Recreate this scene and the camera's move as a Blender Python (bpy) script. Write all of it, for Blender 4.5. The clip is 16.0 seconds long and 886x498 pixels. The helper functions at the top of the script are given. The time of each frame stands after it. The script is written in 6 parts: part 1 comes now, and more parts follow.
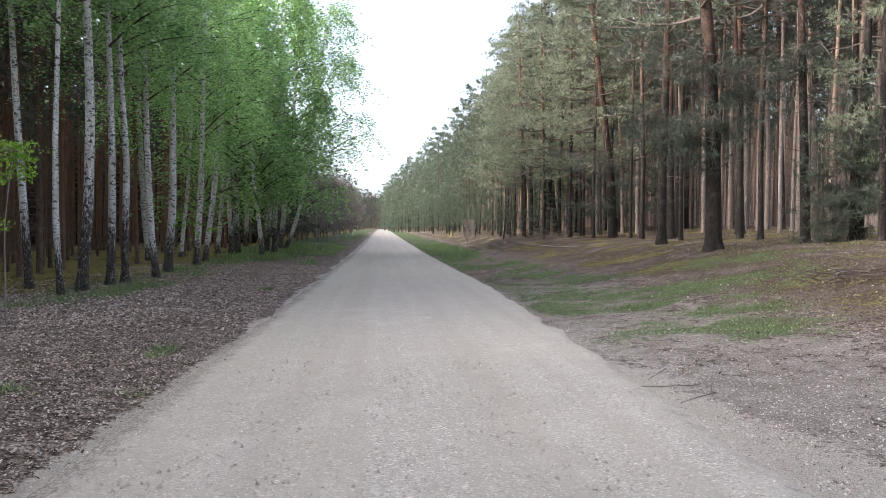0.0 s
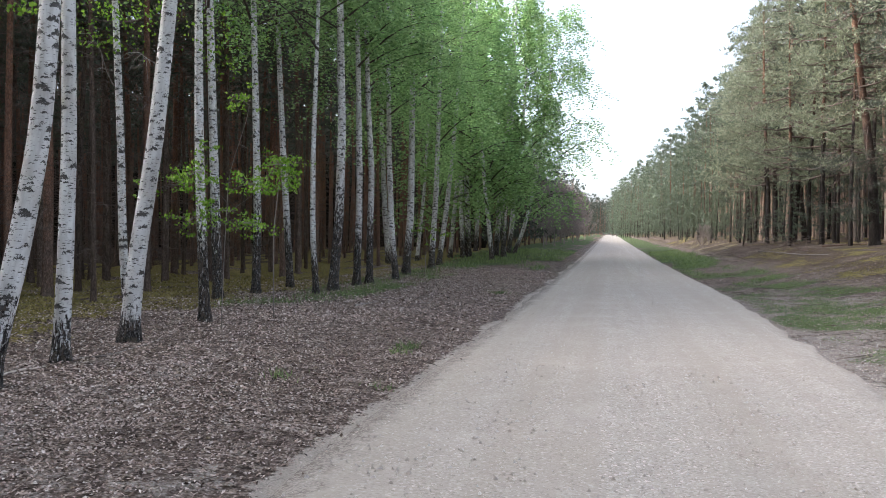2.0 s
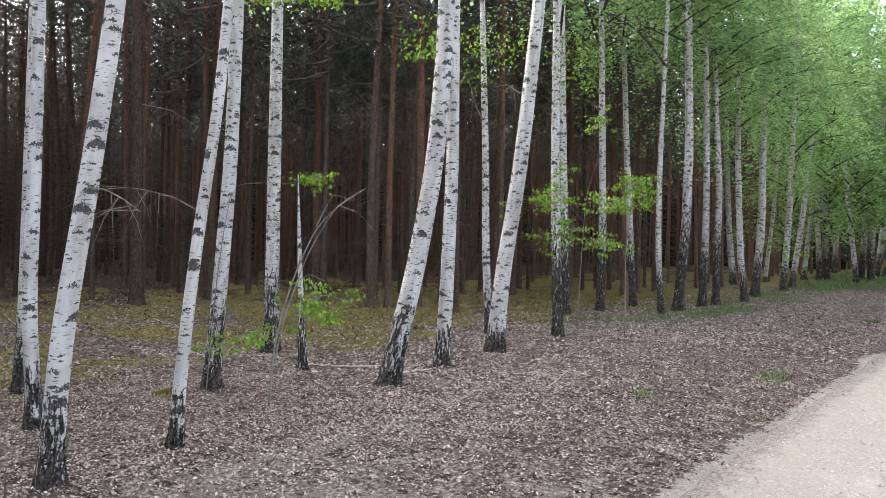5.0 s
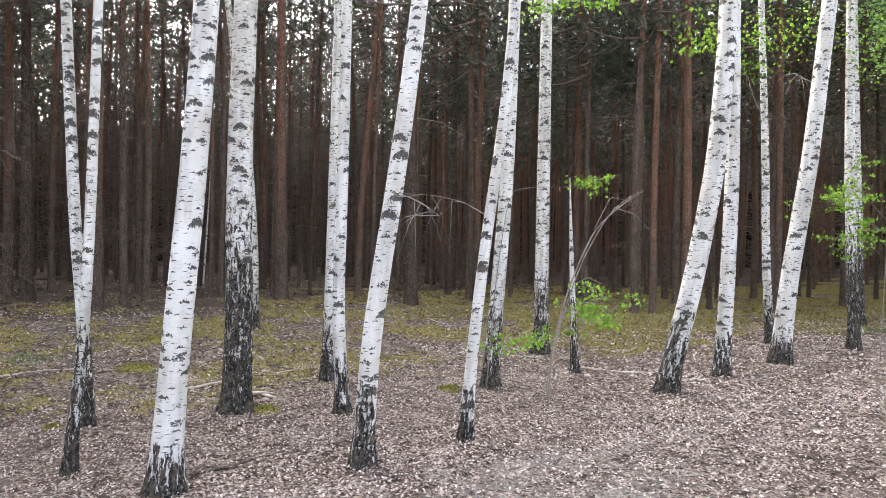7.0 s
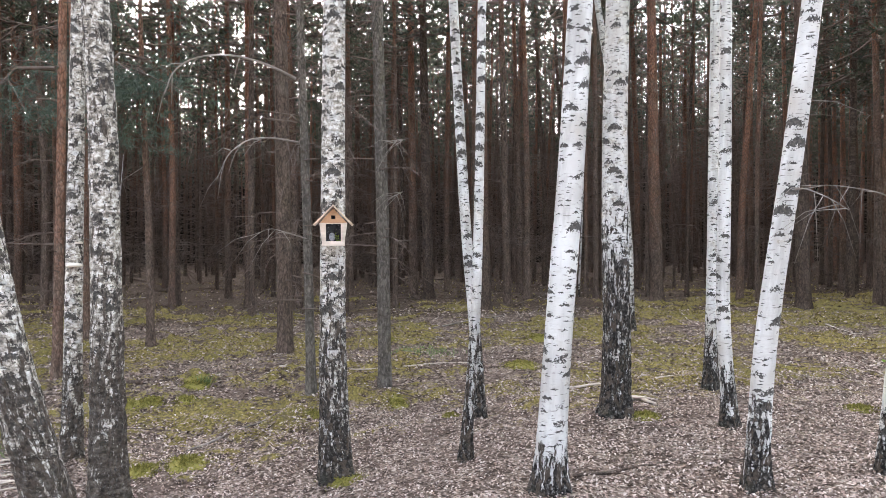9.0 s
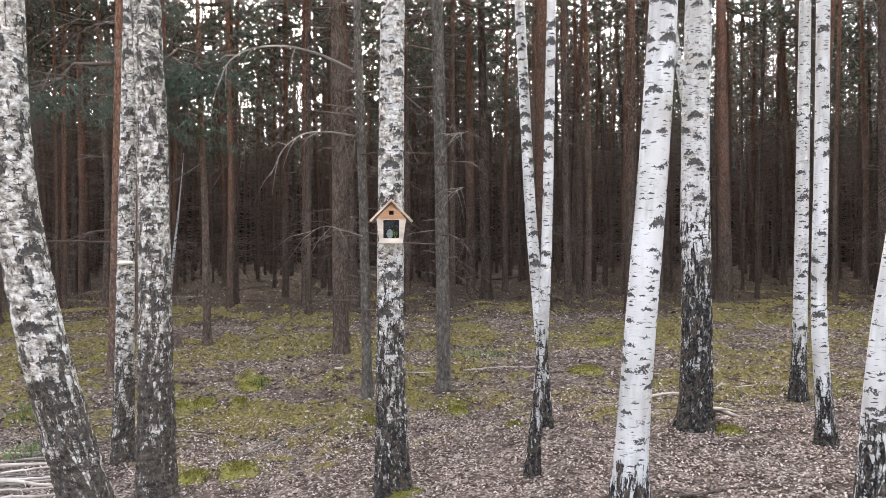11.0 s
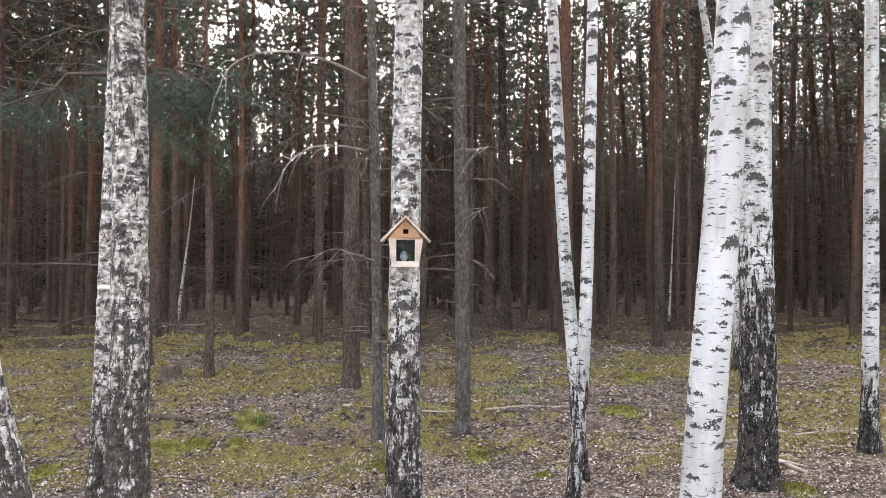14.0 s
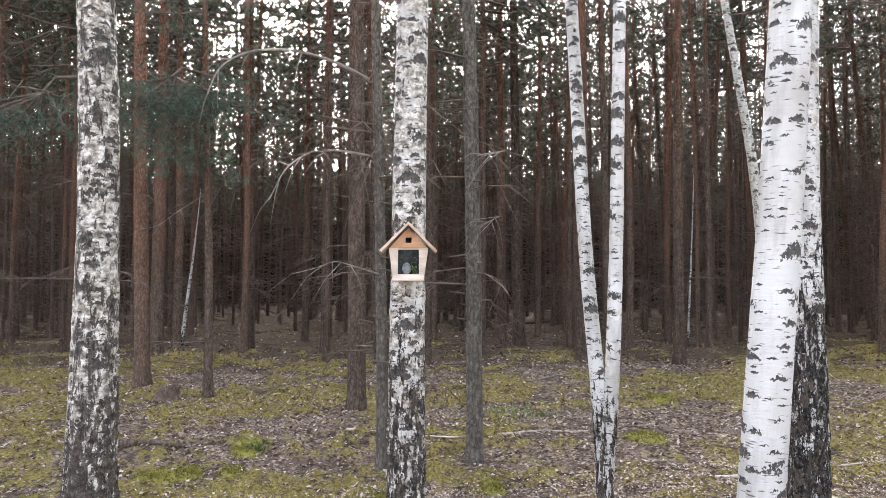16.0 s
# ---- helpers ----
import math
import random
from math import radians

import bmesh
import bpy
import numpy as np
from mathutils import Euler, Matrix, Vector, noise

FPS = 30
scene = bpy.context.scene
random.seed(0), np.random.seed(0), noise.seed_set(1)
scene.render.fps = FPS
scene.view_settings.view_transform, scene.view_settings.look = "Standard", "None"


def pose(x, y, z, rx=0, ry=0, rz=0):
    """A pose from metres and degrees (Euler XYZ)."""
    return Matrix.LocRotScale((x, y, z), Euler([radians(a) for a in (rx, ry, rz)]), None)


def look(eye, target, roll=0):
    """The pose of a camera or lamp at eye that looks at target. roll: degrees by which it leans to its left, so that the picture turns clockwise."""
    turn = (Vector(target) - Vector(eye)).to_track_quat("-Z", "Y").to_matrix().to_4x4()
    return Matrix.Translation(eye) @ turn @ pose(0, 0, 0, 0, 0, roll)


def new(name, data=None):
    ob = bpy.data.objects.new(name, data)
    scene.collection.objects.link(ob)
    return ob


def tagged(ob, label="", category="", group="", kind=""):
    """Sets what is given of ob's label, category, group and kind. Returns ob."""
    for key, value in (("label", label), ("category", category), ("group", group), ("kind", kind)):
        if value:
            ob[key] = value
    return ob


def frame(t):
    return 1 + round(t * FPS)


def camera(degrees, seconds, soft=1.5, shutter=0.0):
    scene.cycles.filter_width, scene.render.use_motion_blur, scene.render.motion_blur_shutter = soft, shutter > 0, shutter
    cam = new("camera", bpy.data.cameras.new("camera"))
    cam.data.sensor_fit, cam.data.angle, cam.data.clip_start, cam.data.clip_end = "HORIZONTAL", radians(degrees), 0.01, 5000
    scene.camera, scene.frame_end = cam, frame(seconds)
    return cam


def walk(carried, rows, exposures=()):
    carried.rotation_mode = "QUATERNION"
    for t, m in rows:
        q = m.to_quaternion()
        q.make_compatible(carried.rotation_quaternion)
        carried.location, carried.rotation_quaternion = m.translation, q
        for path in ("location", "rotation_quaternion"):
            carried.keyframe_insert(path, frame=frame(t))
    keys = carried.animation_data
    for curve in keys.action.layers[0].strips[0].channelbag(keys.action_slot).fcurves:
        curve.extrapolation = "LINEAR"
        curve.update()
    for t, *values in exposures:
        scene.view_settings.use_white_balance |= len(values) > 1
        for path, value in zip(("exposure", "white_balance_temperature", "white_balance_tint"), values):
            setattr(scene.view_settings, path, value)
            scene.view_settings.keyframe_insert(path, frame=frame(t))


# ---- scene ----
cam = camera(60.5, 16.0, soft=0.4)
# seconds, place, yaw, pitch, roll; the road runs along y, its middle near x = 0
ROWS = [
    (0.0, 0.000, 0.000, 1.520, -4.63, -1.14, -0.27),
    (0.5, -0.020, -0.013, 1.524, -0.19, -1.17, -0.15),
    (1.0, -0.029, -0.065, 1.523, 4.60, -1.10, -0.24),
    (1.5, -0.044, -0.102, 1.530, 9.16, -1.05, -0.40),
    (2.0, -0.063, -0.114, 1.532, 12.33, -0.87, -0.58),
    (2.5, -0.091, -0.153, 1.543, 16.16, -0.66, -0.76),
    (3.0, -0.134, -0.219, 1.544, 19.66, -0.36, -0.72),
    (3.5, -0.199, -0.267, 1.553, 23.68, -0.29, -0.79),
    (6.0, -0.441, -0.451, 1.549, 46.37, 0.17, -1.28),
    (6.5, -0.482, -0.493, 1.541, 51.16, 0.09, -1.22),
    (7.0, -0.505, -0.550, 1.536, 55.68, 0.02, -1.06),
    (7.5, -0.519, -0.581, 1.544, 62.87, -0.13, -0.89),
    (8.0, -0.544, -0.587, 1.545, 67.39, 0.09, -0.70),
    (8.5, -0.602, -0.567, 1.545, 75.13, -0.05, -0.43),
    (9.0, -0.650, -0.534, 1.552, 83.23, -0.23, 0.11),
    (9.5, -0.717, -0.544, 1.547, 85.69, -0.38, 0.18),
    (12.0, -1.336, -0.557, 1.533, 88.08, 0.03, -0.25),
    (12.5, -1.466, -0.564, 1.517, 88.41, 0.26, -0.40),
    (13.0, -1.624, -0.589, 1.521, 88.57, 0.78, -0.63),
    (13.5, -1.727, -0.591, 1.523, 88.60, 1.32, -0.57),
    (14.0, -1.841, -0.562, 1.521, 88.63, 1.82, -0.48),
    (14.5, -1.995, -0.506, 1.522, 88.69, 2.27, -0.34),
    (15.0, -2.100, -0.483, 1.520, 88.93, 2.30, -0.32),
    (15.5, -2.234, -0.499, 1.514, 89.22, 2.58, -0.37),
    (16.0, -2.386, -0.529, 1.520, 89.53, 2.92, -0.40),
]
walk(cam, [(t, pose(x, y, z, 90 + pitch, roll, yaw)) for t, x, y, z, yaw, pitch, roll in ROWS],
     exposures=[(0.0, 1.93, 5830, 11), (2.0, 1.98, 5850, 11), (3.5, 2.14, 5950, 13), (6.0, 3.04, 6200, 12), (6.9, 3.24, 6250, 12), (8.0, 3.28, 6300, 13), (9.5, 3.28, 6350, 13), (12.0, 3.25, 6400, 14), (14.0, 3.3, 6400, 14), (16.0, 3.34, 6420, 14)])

# ---- light: white spring sky, low veiled sun behind the forest ----
SUN_AZ, SUN_EL = radians(262), radians(32)
world = bpy.data.worlds.new("sky")
scene.world = world
world.use_nodes = True
wn = world.node_tree
sky = wn.nodes.new("ShaderNodeTexSky")
sky.sky_type, sky.sun_disc, sky.sun_elevation, sky.sun_rotation = "NISHITA", False, SUN_EL, SUN_AZ
sky.dust_density, sky.air_density, sky.ozone_density = 4.0, 1.0, 0.6
pale = wn.nodes.new("ShaderNodeHueSaturation")
pale.inputs["Saturation"].default_value = 0.46
wn.links.new(sky.outputs[0], pale.inputs["Color"])
wn.links.new(pale.outputs[0], wn.nodes["Background"].inputs["Color"])
wn.nodes["Background"].inputs["Strength"].default_value = 0.15
sun = new("sun", bpy.data.lights.new("sun", "SUN"))
sun.data.energy, sun.data.angle, sun.data.color = 1.6, radians(14), (1.0, 0.87, 0.73)
sun_from = Vector((math.sin(SUN_AZ) * math.cos(SUN_EL), math.cos(SUN_AZ) * math.cos(SUN_EL), math.sin(SUN_EL)))
sun.matrix_world = look(sun_from * 100, (0, 0, 0))


# ---- node helpers ----
def mat(name, rough=0.9, spec=0.25):
    m = bpy.data.materials.new(name)
    m.use_nodes = True
    b = m.node_tree.nodes["Principled BSDF"]
    b.inputs["Roughness"].default_value = rough
    b.inputs["Specular IOR Level"].default_value = spec
    return m, m.node_tree, b


def put(nt, socket, value):
    if isinstance(value, bpy.types.NodeSocket):
        nt.links.new(value, socket)
    else:
        socket.default_value = (*value, 1.0) if isinstance(value, tuple) and len(value) == 3 and socket.type == "RGBA" else value


def noise_f(nt, vec, scale, detail=3.0, rough=0.55, lac=2.0):
    n = nt.nodes.new("ShaderNodeTexNoise")
    n.inputs["Scale"].default_value, n.inputs["Detail"].default_value = scale, detail
    n.inputs["Roughness"].default_value, n.inputs["Lacunarity"].default_value = rough, lac
    if vec is not None:
        nt.links.new(vec, n.inputs["Vector"])
    return n.outputs["Fac"]


def voro(nt, vec, scale, feature="F1", out="Distance", dims="3D", randomness=1.0):
    n = nt.nodes.new("ShaderNodeTexVoronoi")
    n.voronoi_dimensions, n.feature = dims, feature
    n.inputs["Scale"].default_value, n.inputs["Randomness"].default_value = scale, randomness
    if vec is not None:
        nt.links.new(vec, n.inputs["Vector"])
    return n.outputs[out]


def ramp(nt, fac, *stops):
    n = nt.nodes.new("ShaderNodeValToRGB")
    nt.links.new(fac, n.inputs["Fac"])
    e = n.color_ramp.elements
    while len(e) < len(stops):
        e.new(0.5)
    for k, (p, c) in enumerate(stops):
        e[k].position = p
        e[k].color = (c, c, c, 1) if isinstance(c, (int, float)) else (*c, 1)
    return n.outputs["Color"]


def mixc(nt, fac, a, b, mode="MIX"):
    n = nt.nodes.new("ShaderNodeMix")
    n.data_type, n.blend_type = "RGBA", mode
    put(nt, n.inputs[0], fac)
    put(nt, n.inputs[6], a)
    put(nt, n.inputs[7], b)
    return n.outputs[2]


def mth(nt, op, a, b=0.0, clamp=False):
    n = nt.nodes.new("ShaderNodeMath")
    n.operation, n.use_clamp = op, clamp
    put(nt, n.inputs[0], a)
    put(nt, n.inputs[1], b)
    return n.outputs[0]


def scaled(nt, vec, s, loc=(0, 0, 0)):
    n = nt.nodes.new("ShaderNodeMapping")
    n.inputs["Scale"].default_value, n.inputs["Location"].default_value = s, loc
    nt.links.new(vec, n.inputs["Vector"])
    return n.outputs[0]


def attr(nt, name, out="Fac"):
    n = nt.nodes.new("ShaderNodeAttribute")
    n.attribute_name = name
    return n.outputs[out]


def bump(nt, b, height, strength=0.5, dist=0.01):
    n = nt.nodes.new("ShaderNodeBump")
    n.inputs["Strength"].default_value, n.inputs["Distance"].default_value = strength, dist
    nt.links.new(height, n.inputs["Height"])
    nt.links.new(n.outputs[0], b.inputs["Normal"])


def coords(nt, out="Object"):
    return nt.nodes.new("ShaderNodeTexCoord").outputs[out]


def island(nt):
    return nt.nodes.new("ShaderNodeNewGeometry").outputs["Random Per Island"]


def obj_random(nt):
    return nt.nodes.new("ShaderNodeObjectInfo").outputs["Random"]


# ---- materials ----
def birch_bark():
    m, nt, b = mat("birch_bark", 0.7, 0.3)
    uv = attr(nt, "bark", "Vector")
    ob = coords(nt)
    tone = noise_f(nt, ob, 2.2, 4)
    white = ramp(nt, tone, (0.28, (0.46, 0.425, 0.38)), (0.42, (0.58, 0.565, 0.54)), (0.6, (0.69, 0.685, 0.67)), (0.78, (0.54, 0.53, 0.505)))
    streak = noise_f(nt, scaled(nt, uv, (9, 38, 1)), 1.0, 5, 0.7)
    white = mixc(nt, ramp(nt, streak, (0.56, 0.0), (0.72, 0.4)), white, (0.36, 0.33, 0.29))
    smear = noise_f(nt, scaled(nt, uv, (7, 1.3, 1), (4, 1, 0)), 1.0, 5, 0.65)
    white = mixc(nt, ramp(nt, smear, (0.46, 0.0), (0.64, 0.75)), white, (0.37, 0.355, 0.33))
    lent = noise_f(nt, scaled(nt, uv, (14, 95, 1)), 1.0, 1, 0.5)
    white = mixc(nt, ramp(nt, lent, (0.655, 0.0), (0.70, 0.85)), white, (0.10, 0.085, 0.07))
    # weathered grey and brown bark of older stems
    age = attr(nt, "old")
    curl = noise_f(nt, scaled(nt, uv, (9, 12, 1), (5, 2, 0)), 1.0, 3, 0.6)
    ashen = noise_f(nt, scaled(nt, uv, (20, 26, 1), (1, 8, 0)), 1.0, 5, 0.7)
    wcol = ramp(nt, ashen, (0.38, (0.085, 0.070, 0.054)), (0.46, (0.27, 0.232, 0.185)), (0.53, (0.52, 0.475, 0.41)), (0.60, (0.78, 0.76, 0.72)))
    white = mixc(nt, ramp(nt, mth(nt, "ADD", age, mth(nt, "MULTIPLY", mth(nt, "SUBTRACT", curl, 0.5), 1.6)), (0.35, 0.0), (0.65, 0.9)), white, wcol)
    # torn flakes that lay the black under-bark open, with crisp ragged edges
    torn = noise_f(nt, scaled(nt, uv, (12, 6, 1), (2, 3, 0)), 1.0, 6, 0.66)
    torn = mth(nt, "ADD", torn, mth(nt, "MULTIPLY", mth(nt, "SUBTRACT", curl, 0.5), 0.35))
    torn = ramp(nt, mth(nt, "ADD", torn, mth(nt, "MULTIPLY", ramp(nt, age, (0.1, 0.0), (0.85, 1.0)), 0.15)), (0.70, 0.0), (0.72, 1.0))
    torn = mth(nt, "MULTIPLY", torn, ramp(nt, age, (0.15, 0.0), (0.3, 1.0)))
    under = ramp(nt, noise_f(nt, scaled(nt, uv, (60, 40, 1)), 1.0, 3, 0.65), (0.38, (0.022, 0.019, 0.017)), (0.52, (0.065, 0.057, 0.050)), (0.66, (0.20, 0.18, 0.155)))
    white = mixc(nt, torn, white, under)
    # branch scars: dark brows, bowed down at both ends, and short dark bands
    warp = noise_f(nt, scaled(nt, uv, (55, 45, 1)), 1.0, 4, 0.65)
    scars = None
    for (su, sv), loc, bend, size, keep in (((4.3, 7.6), 0.0, 0.60, 0.17, 0.06), ((8.0, 15.0), 4.3, 0.35, 0.14, 0.36), ((15.0, 34.0), 8.7, 0.1, 0.13, 0.50)):
        cell = nt.nodes.new("ShaderNodeTexVoronoi")
        cell.voronoi_dimensions, cell.feature = "2D", "F1"
        cell.inputs["Scale"].default_value = 1.0
        sc = scaled(nt, uv, (su, sv, 1), (loc, loc, 0))
        nt.links.new(sc, cell.inputs["Vector"])
        sub = nt.nodes.new("ShaderNodeVectorMath")
        sub.operation = "SUBTRACT"
        nt.links.new(sc, sub.inputs[0])
        nt.links.new(cell.outputs["Position"], sub.inputs[1])
        sep = nt.nodes.new("ShaderNodeSeparateXYZ")
        nt.links.new(sub.outputs[0], sep.inputs[0])
        du = mth(nt, "ABSOLUTE", sep.outputs[0])
        bow = mth(nt, "ADD", sep.outputs[1], mth(nt, "MULTIPLY", du, bend))
        bow = mth(nt, "ADD", bow, mth(nt, "MULTIPLY", mth(nt, "SUBTRACT", warp, 0.5), 0.95))
        sepc = nt.nodes.new("ShaderNodeSeparateColor")
        nt.links.new(cell.outputs["Color"], sepc.inputs[0])
        thick = mth(nt, "SUBTRACT", mth(nt, "MULTIPLY", sepc.outputs[1], size * 1.5), mth(nt, "MULTIPLY", mth(nt, "MULTIPLY", du, du), size * 9))
        one = mth(nt, "LESS_THAN", mth(nt, "ABSOLUTE", bow), thick)
        rare = mth(nt, "ADD", mth(nt, "MULTIPLY", mth(nt, "SUBTRACT", 0.5, age, True), 0.3), keep)
        one = mth(nt, "MULTIPLY", one, mth(nt, "GREATER_THAN", sepc.outputs[0], rare))
        scars = one if scars is None else mth(nt, "MAXIMUM", scars, one)
    scar = scars
    white = mixc(nt, mth(nt, "MULTIPLY", scar, 0.94), white, mixc(nt, ramp(nt, warp, (0.45, 0.0), (0.65, 1.0)), (0.022, 0.019, 0.017), (0.10, 0.088, 0.076)))
    # old bark at the foot: black plates with pale rests between
    jit = nt.nodes.new("ShaderNodeTexNoise")
    jit.inputs["Scale"].default_value, jit.inputs["Detail"].default_value = 30, 6
    nt.links.new(uv, jit.inputs["Vector"])
    wob = nt.nodes.new("ShaderNodeVectorMath")
    wob.operation = "ADD"
    nt.links.new(uv, wob.inputs[0])
    nt.links.new(scaled(nt, jit.outputs["Color"], (0.06, 0.13, 0)), wob.inputs[1])
    cells = scaled(nt, wob.outputs[0], (50, 19, 1))
    sepp = nt.nodes.new("ShaderNodeSeparateColor")
    nt.links.new(voro(nt, cells, 1.0, out="Color", dims="2D"), sepp.inputs[0])
    patch = noise_f(nt, scaled(nt, uv, (8, 3.0, 1), (3, 7, 0)), 1.0, 3, 0.6)
    rest = noise_f(nt, scaled(nt, uv, (30, 6.5, 1), (9, 4, 0)), 1.0, 7, 0.68)
    vary = mth(nt, "ADD", mth(nt, "MULTIPLY", mth(nt, "SUBTRACT", sepp.outputs[0], 0.5), 0.28), mth(nt, "ADD", mth(nt, "MULTIPLY", mth(nt, "SUBTRACT", patch, 0.5), 0.9), mth(nt, "MULTIPLY", mth(nt, "SUBTRACT", rest, 0.52), 4.2)))
    dark = mth(nt, "ADD", attr(nt, "dark"), mth(nt, "MULTIPLY", vary, mth(nt, "MULTIPLY", attr(nt, "dark"), 4.0, True)))
    fis = voro(nt, cells, 1.0, "DISTANCE_TO_EDGE", dims="2D")
    crack = mth(nt, "MULTIPLY", ramp(nt, fis, (0.05, 1.0), (0.12, 0.0)), mth(nt, "MULTIPLY", attr(nt, "dark"), 0.55))
    dmask = ramp(nt, mth(nt, "ADD", dark, crack), (0.47, 0.0), (0.52, 1.0))
    grey = noise_f(nt, scaled(nt, uv, (52, 24, 1)), 1.0, 6, 0.72)
    old = ramp(nt, grey, (0.41, (0.014, 0.012, 0.010)), (0.50, (0.050, 0.045, 0.041)), (0.57, (0.16, 0.150, 0.140)), (0.65, (0.44, 0.43, 0.41)))
    old = mixc(nt, ramp(nt, sepp.outputs[1], (0.0, 0.6), (0.5, 0.0)), old, (0.035, 0.031, 0.028))
    old = mixc(nt, ramp(nt, fis, (0.03, 0.95), (0.15, 0.0)), old, (0.010, 0.009, 0.008))
    old = mixc(nt, ramp(nt, sepp.outputs[2], (0.55, 0.0), (0.8, 0.55)), old, (0.15, 0.115, 0.088))
    old = mixc(nt, ramp(nt, age, (0.55, 0.0), (0.8, 0.5)), old, ramp(nt, ashen, (0.36, (0.06, 0.047, 0.037)), (0.5, (0.17, 0.138, 0.11)), (0.62, (0.34, 0.29, 0.24))))
    moss = noise_f(nt, ob, 5, 3)
    old = mixc(nt, mth(nt, "MULTIPLY", ramp(nt, moss, (0.55, 0.0), (0.75, 0.25)), attr(nt, "dark")), old, (0.085, 0.095, 0.06))
    put(nt, b.inputs["Base Color"], mixc(nt, dmask, white, old))
    h = mth(nt, "ADD", mth(nt, "MULTIPLY", fis, dmask), mth(nt, "MULTIPLY", streak, 0.18))
    h = mth(nt, "SUBTRACT", h, mth(nt, "MULTIPLY", mth(nt, "MAXIMUM", scar, torn), 0.15))
    bump(nt, b, h, 1.0, 0.03)
    put(nt, b.inputs["Roughness"], ramp(nt, dmask, (0.0, 0.6), (1.0, 0.95)))
    return m


def pine_bark(name, low, high, orange, spread=0.9, rise=0.12):
    m, nt, b = mat(name, 0.95, 0.15)
    ob = coords(nt)
    rnd = obj_random(nt)
    sep = nt.nodes.new("ShaderNodeSeparateXYZ")
    nt.links.new(ob, sep.inputs[0])
    g = noise_f(nt, scaled(nt, ob, (1, 1, 0.3)), 16, 4, 0.6)
    grey = ramp(nt, g, (0.3, low), (0.7, high))
    up = noise_f(nt, scaled(nt, ob, (1, 1, 0.5)), 5, 3)
    red = ramp(nt, up, (0.3, tuple(0.55 * c for c in orange)), (0.7, orange))
    h = mth(nt, "ADD", mth(nt, "MULTIPLY", sep.outputs[2], rise), mth(nt, "MULTIPLY", mth(nt, "SUBTRACT", noise_f(nt, ob, 1.3, 3), 0.5), 0.9))
    h = mth(nt, "ADD", h, mth(nt, "MULTIPLY", mth(nt, "SUBTRACT", rnd, 0.5), spread))
    col = mixc(nt, ramp(nt, h, (0.35, 0.0), (0.95, 1.0)), grey, red)
    wob = nt.nodes.new("ShaderNodeVectorMath")
    wob.operation = "ADD"
    nt.links.new(scaled(nt, ob, (1, 1, 0.35)), wob.inputs[0])
    jit = nt.nodes.new("ShaderNodeTexNoise")
    jit.inputs["Scale"].default_value, jit.inputs["Detail"].default_value = 14, 3
    nt.links.new(ob, jit.inputs["Vector"])
    nt.links.new(scaled(nt, jit.outputs["Color"], (0.07, 0.07, 0.03)), wob.inputs[1])
    cr = voro(nt, wob.outputs[0], 26, "DISTANCE_TO_EDGE")
    col = mixc(nt, ramp(nt, cr, (0.0, 0.6), (0.22, 0.0)), col, tuple(0.5 * c for c in low))
    scale_tone = noise_f(nt, scaled(nt, ob, (1, 1, 0.5)), 42, 3, 0.7)
    col = mixc(nt, ramp(nt, scale_tone, (0.52, 0.0), (0.68, 0.45)), col, tuple(min(1, 1.5 * c) for c in high))
    patch = noise_f(nt, ob, 2.2, 3)
    col = mixc(nt, ramp(nt, patch, (0.55, 0.0), (0.72, 0.4)), col, (0.16, 0.15, 0.125))
    hue = nt.nodes.new("ShaderNodeHueSaturation")
    nt.links.new(col, hue.inputs["Color"])
    put(nt, hue.inputs["Value"], ramp(nt, mth(nt, "FRACT", mth(nt, "MULTIPLY", rnd, 7.0)), (0.0, 0.8), (1.0, 1.05 + spread * 0.33)))
    put(nt, b.inputs["Base Color"], hue.outputs[0])
    bump(nt, b, mth(nt, "ADD", cr, mth(nt, "MULTIPLY", g, 0.3)), 0.9, 0.03)
    return m


def leaf_mat(name, dark, light, trans=0.45):
    m, nt, b = mat(name, 0.5, 0.3)
    r = island(nt)
    col = ramp(nt, r, (0.0, dark), (0.75, light), (1.0, tuple(min(1, 1.15 * c) for c in light)))
    hue = nt.nodes.new("ShaderNodeHueSaturation")
    nt.links.new(col, hue.inputs["Color"])
    put(nt, hue.inputs["Value"], ramp(nt, obj_random(nt), (0.0, 0.8), (1.0, 1.15)))
    put(nt, b.inputs["Base Color"], hue.outputs[0])
    tr = nt.nodes.new("ShaderNodeBsdfTranslucent")
    nt.links.new(hue.outputs[0], tr.inputs["Color"])
    mx = nt.nodes.new("ShaderNodeMixShader")
    mx.inputs[0].default_value = trans
    nt.links.new(b.outputs[0], mx.inputs[1])
    nt.links.new(tr.outputs[0], mx.inputs[2])
    nt.links.new(mx.outputs[0], nt.nodes["Material Output"].inputs["Surface"])
    return m


def speck_mat(name, *cols, rough=0.9):
    m, nt, b = mat(name, rough, 0.2)
    r = island(nt)
    col = ramp(nt, r, *[(k / (len(cols) - 1), c) for k, c in enumerate(cols)])
    n = noise_f(nt, coords(nt), 60, 2)
    put(nt, b.inputs["Base Color"], mixc(nt, ramp(nt, n, (0.35, 0.35), (0.7, 0.0)), col, tuple(0.5 * c for c in cols[0])))
    return m


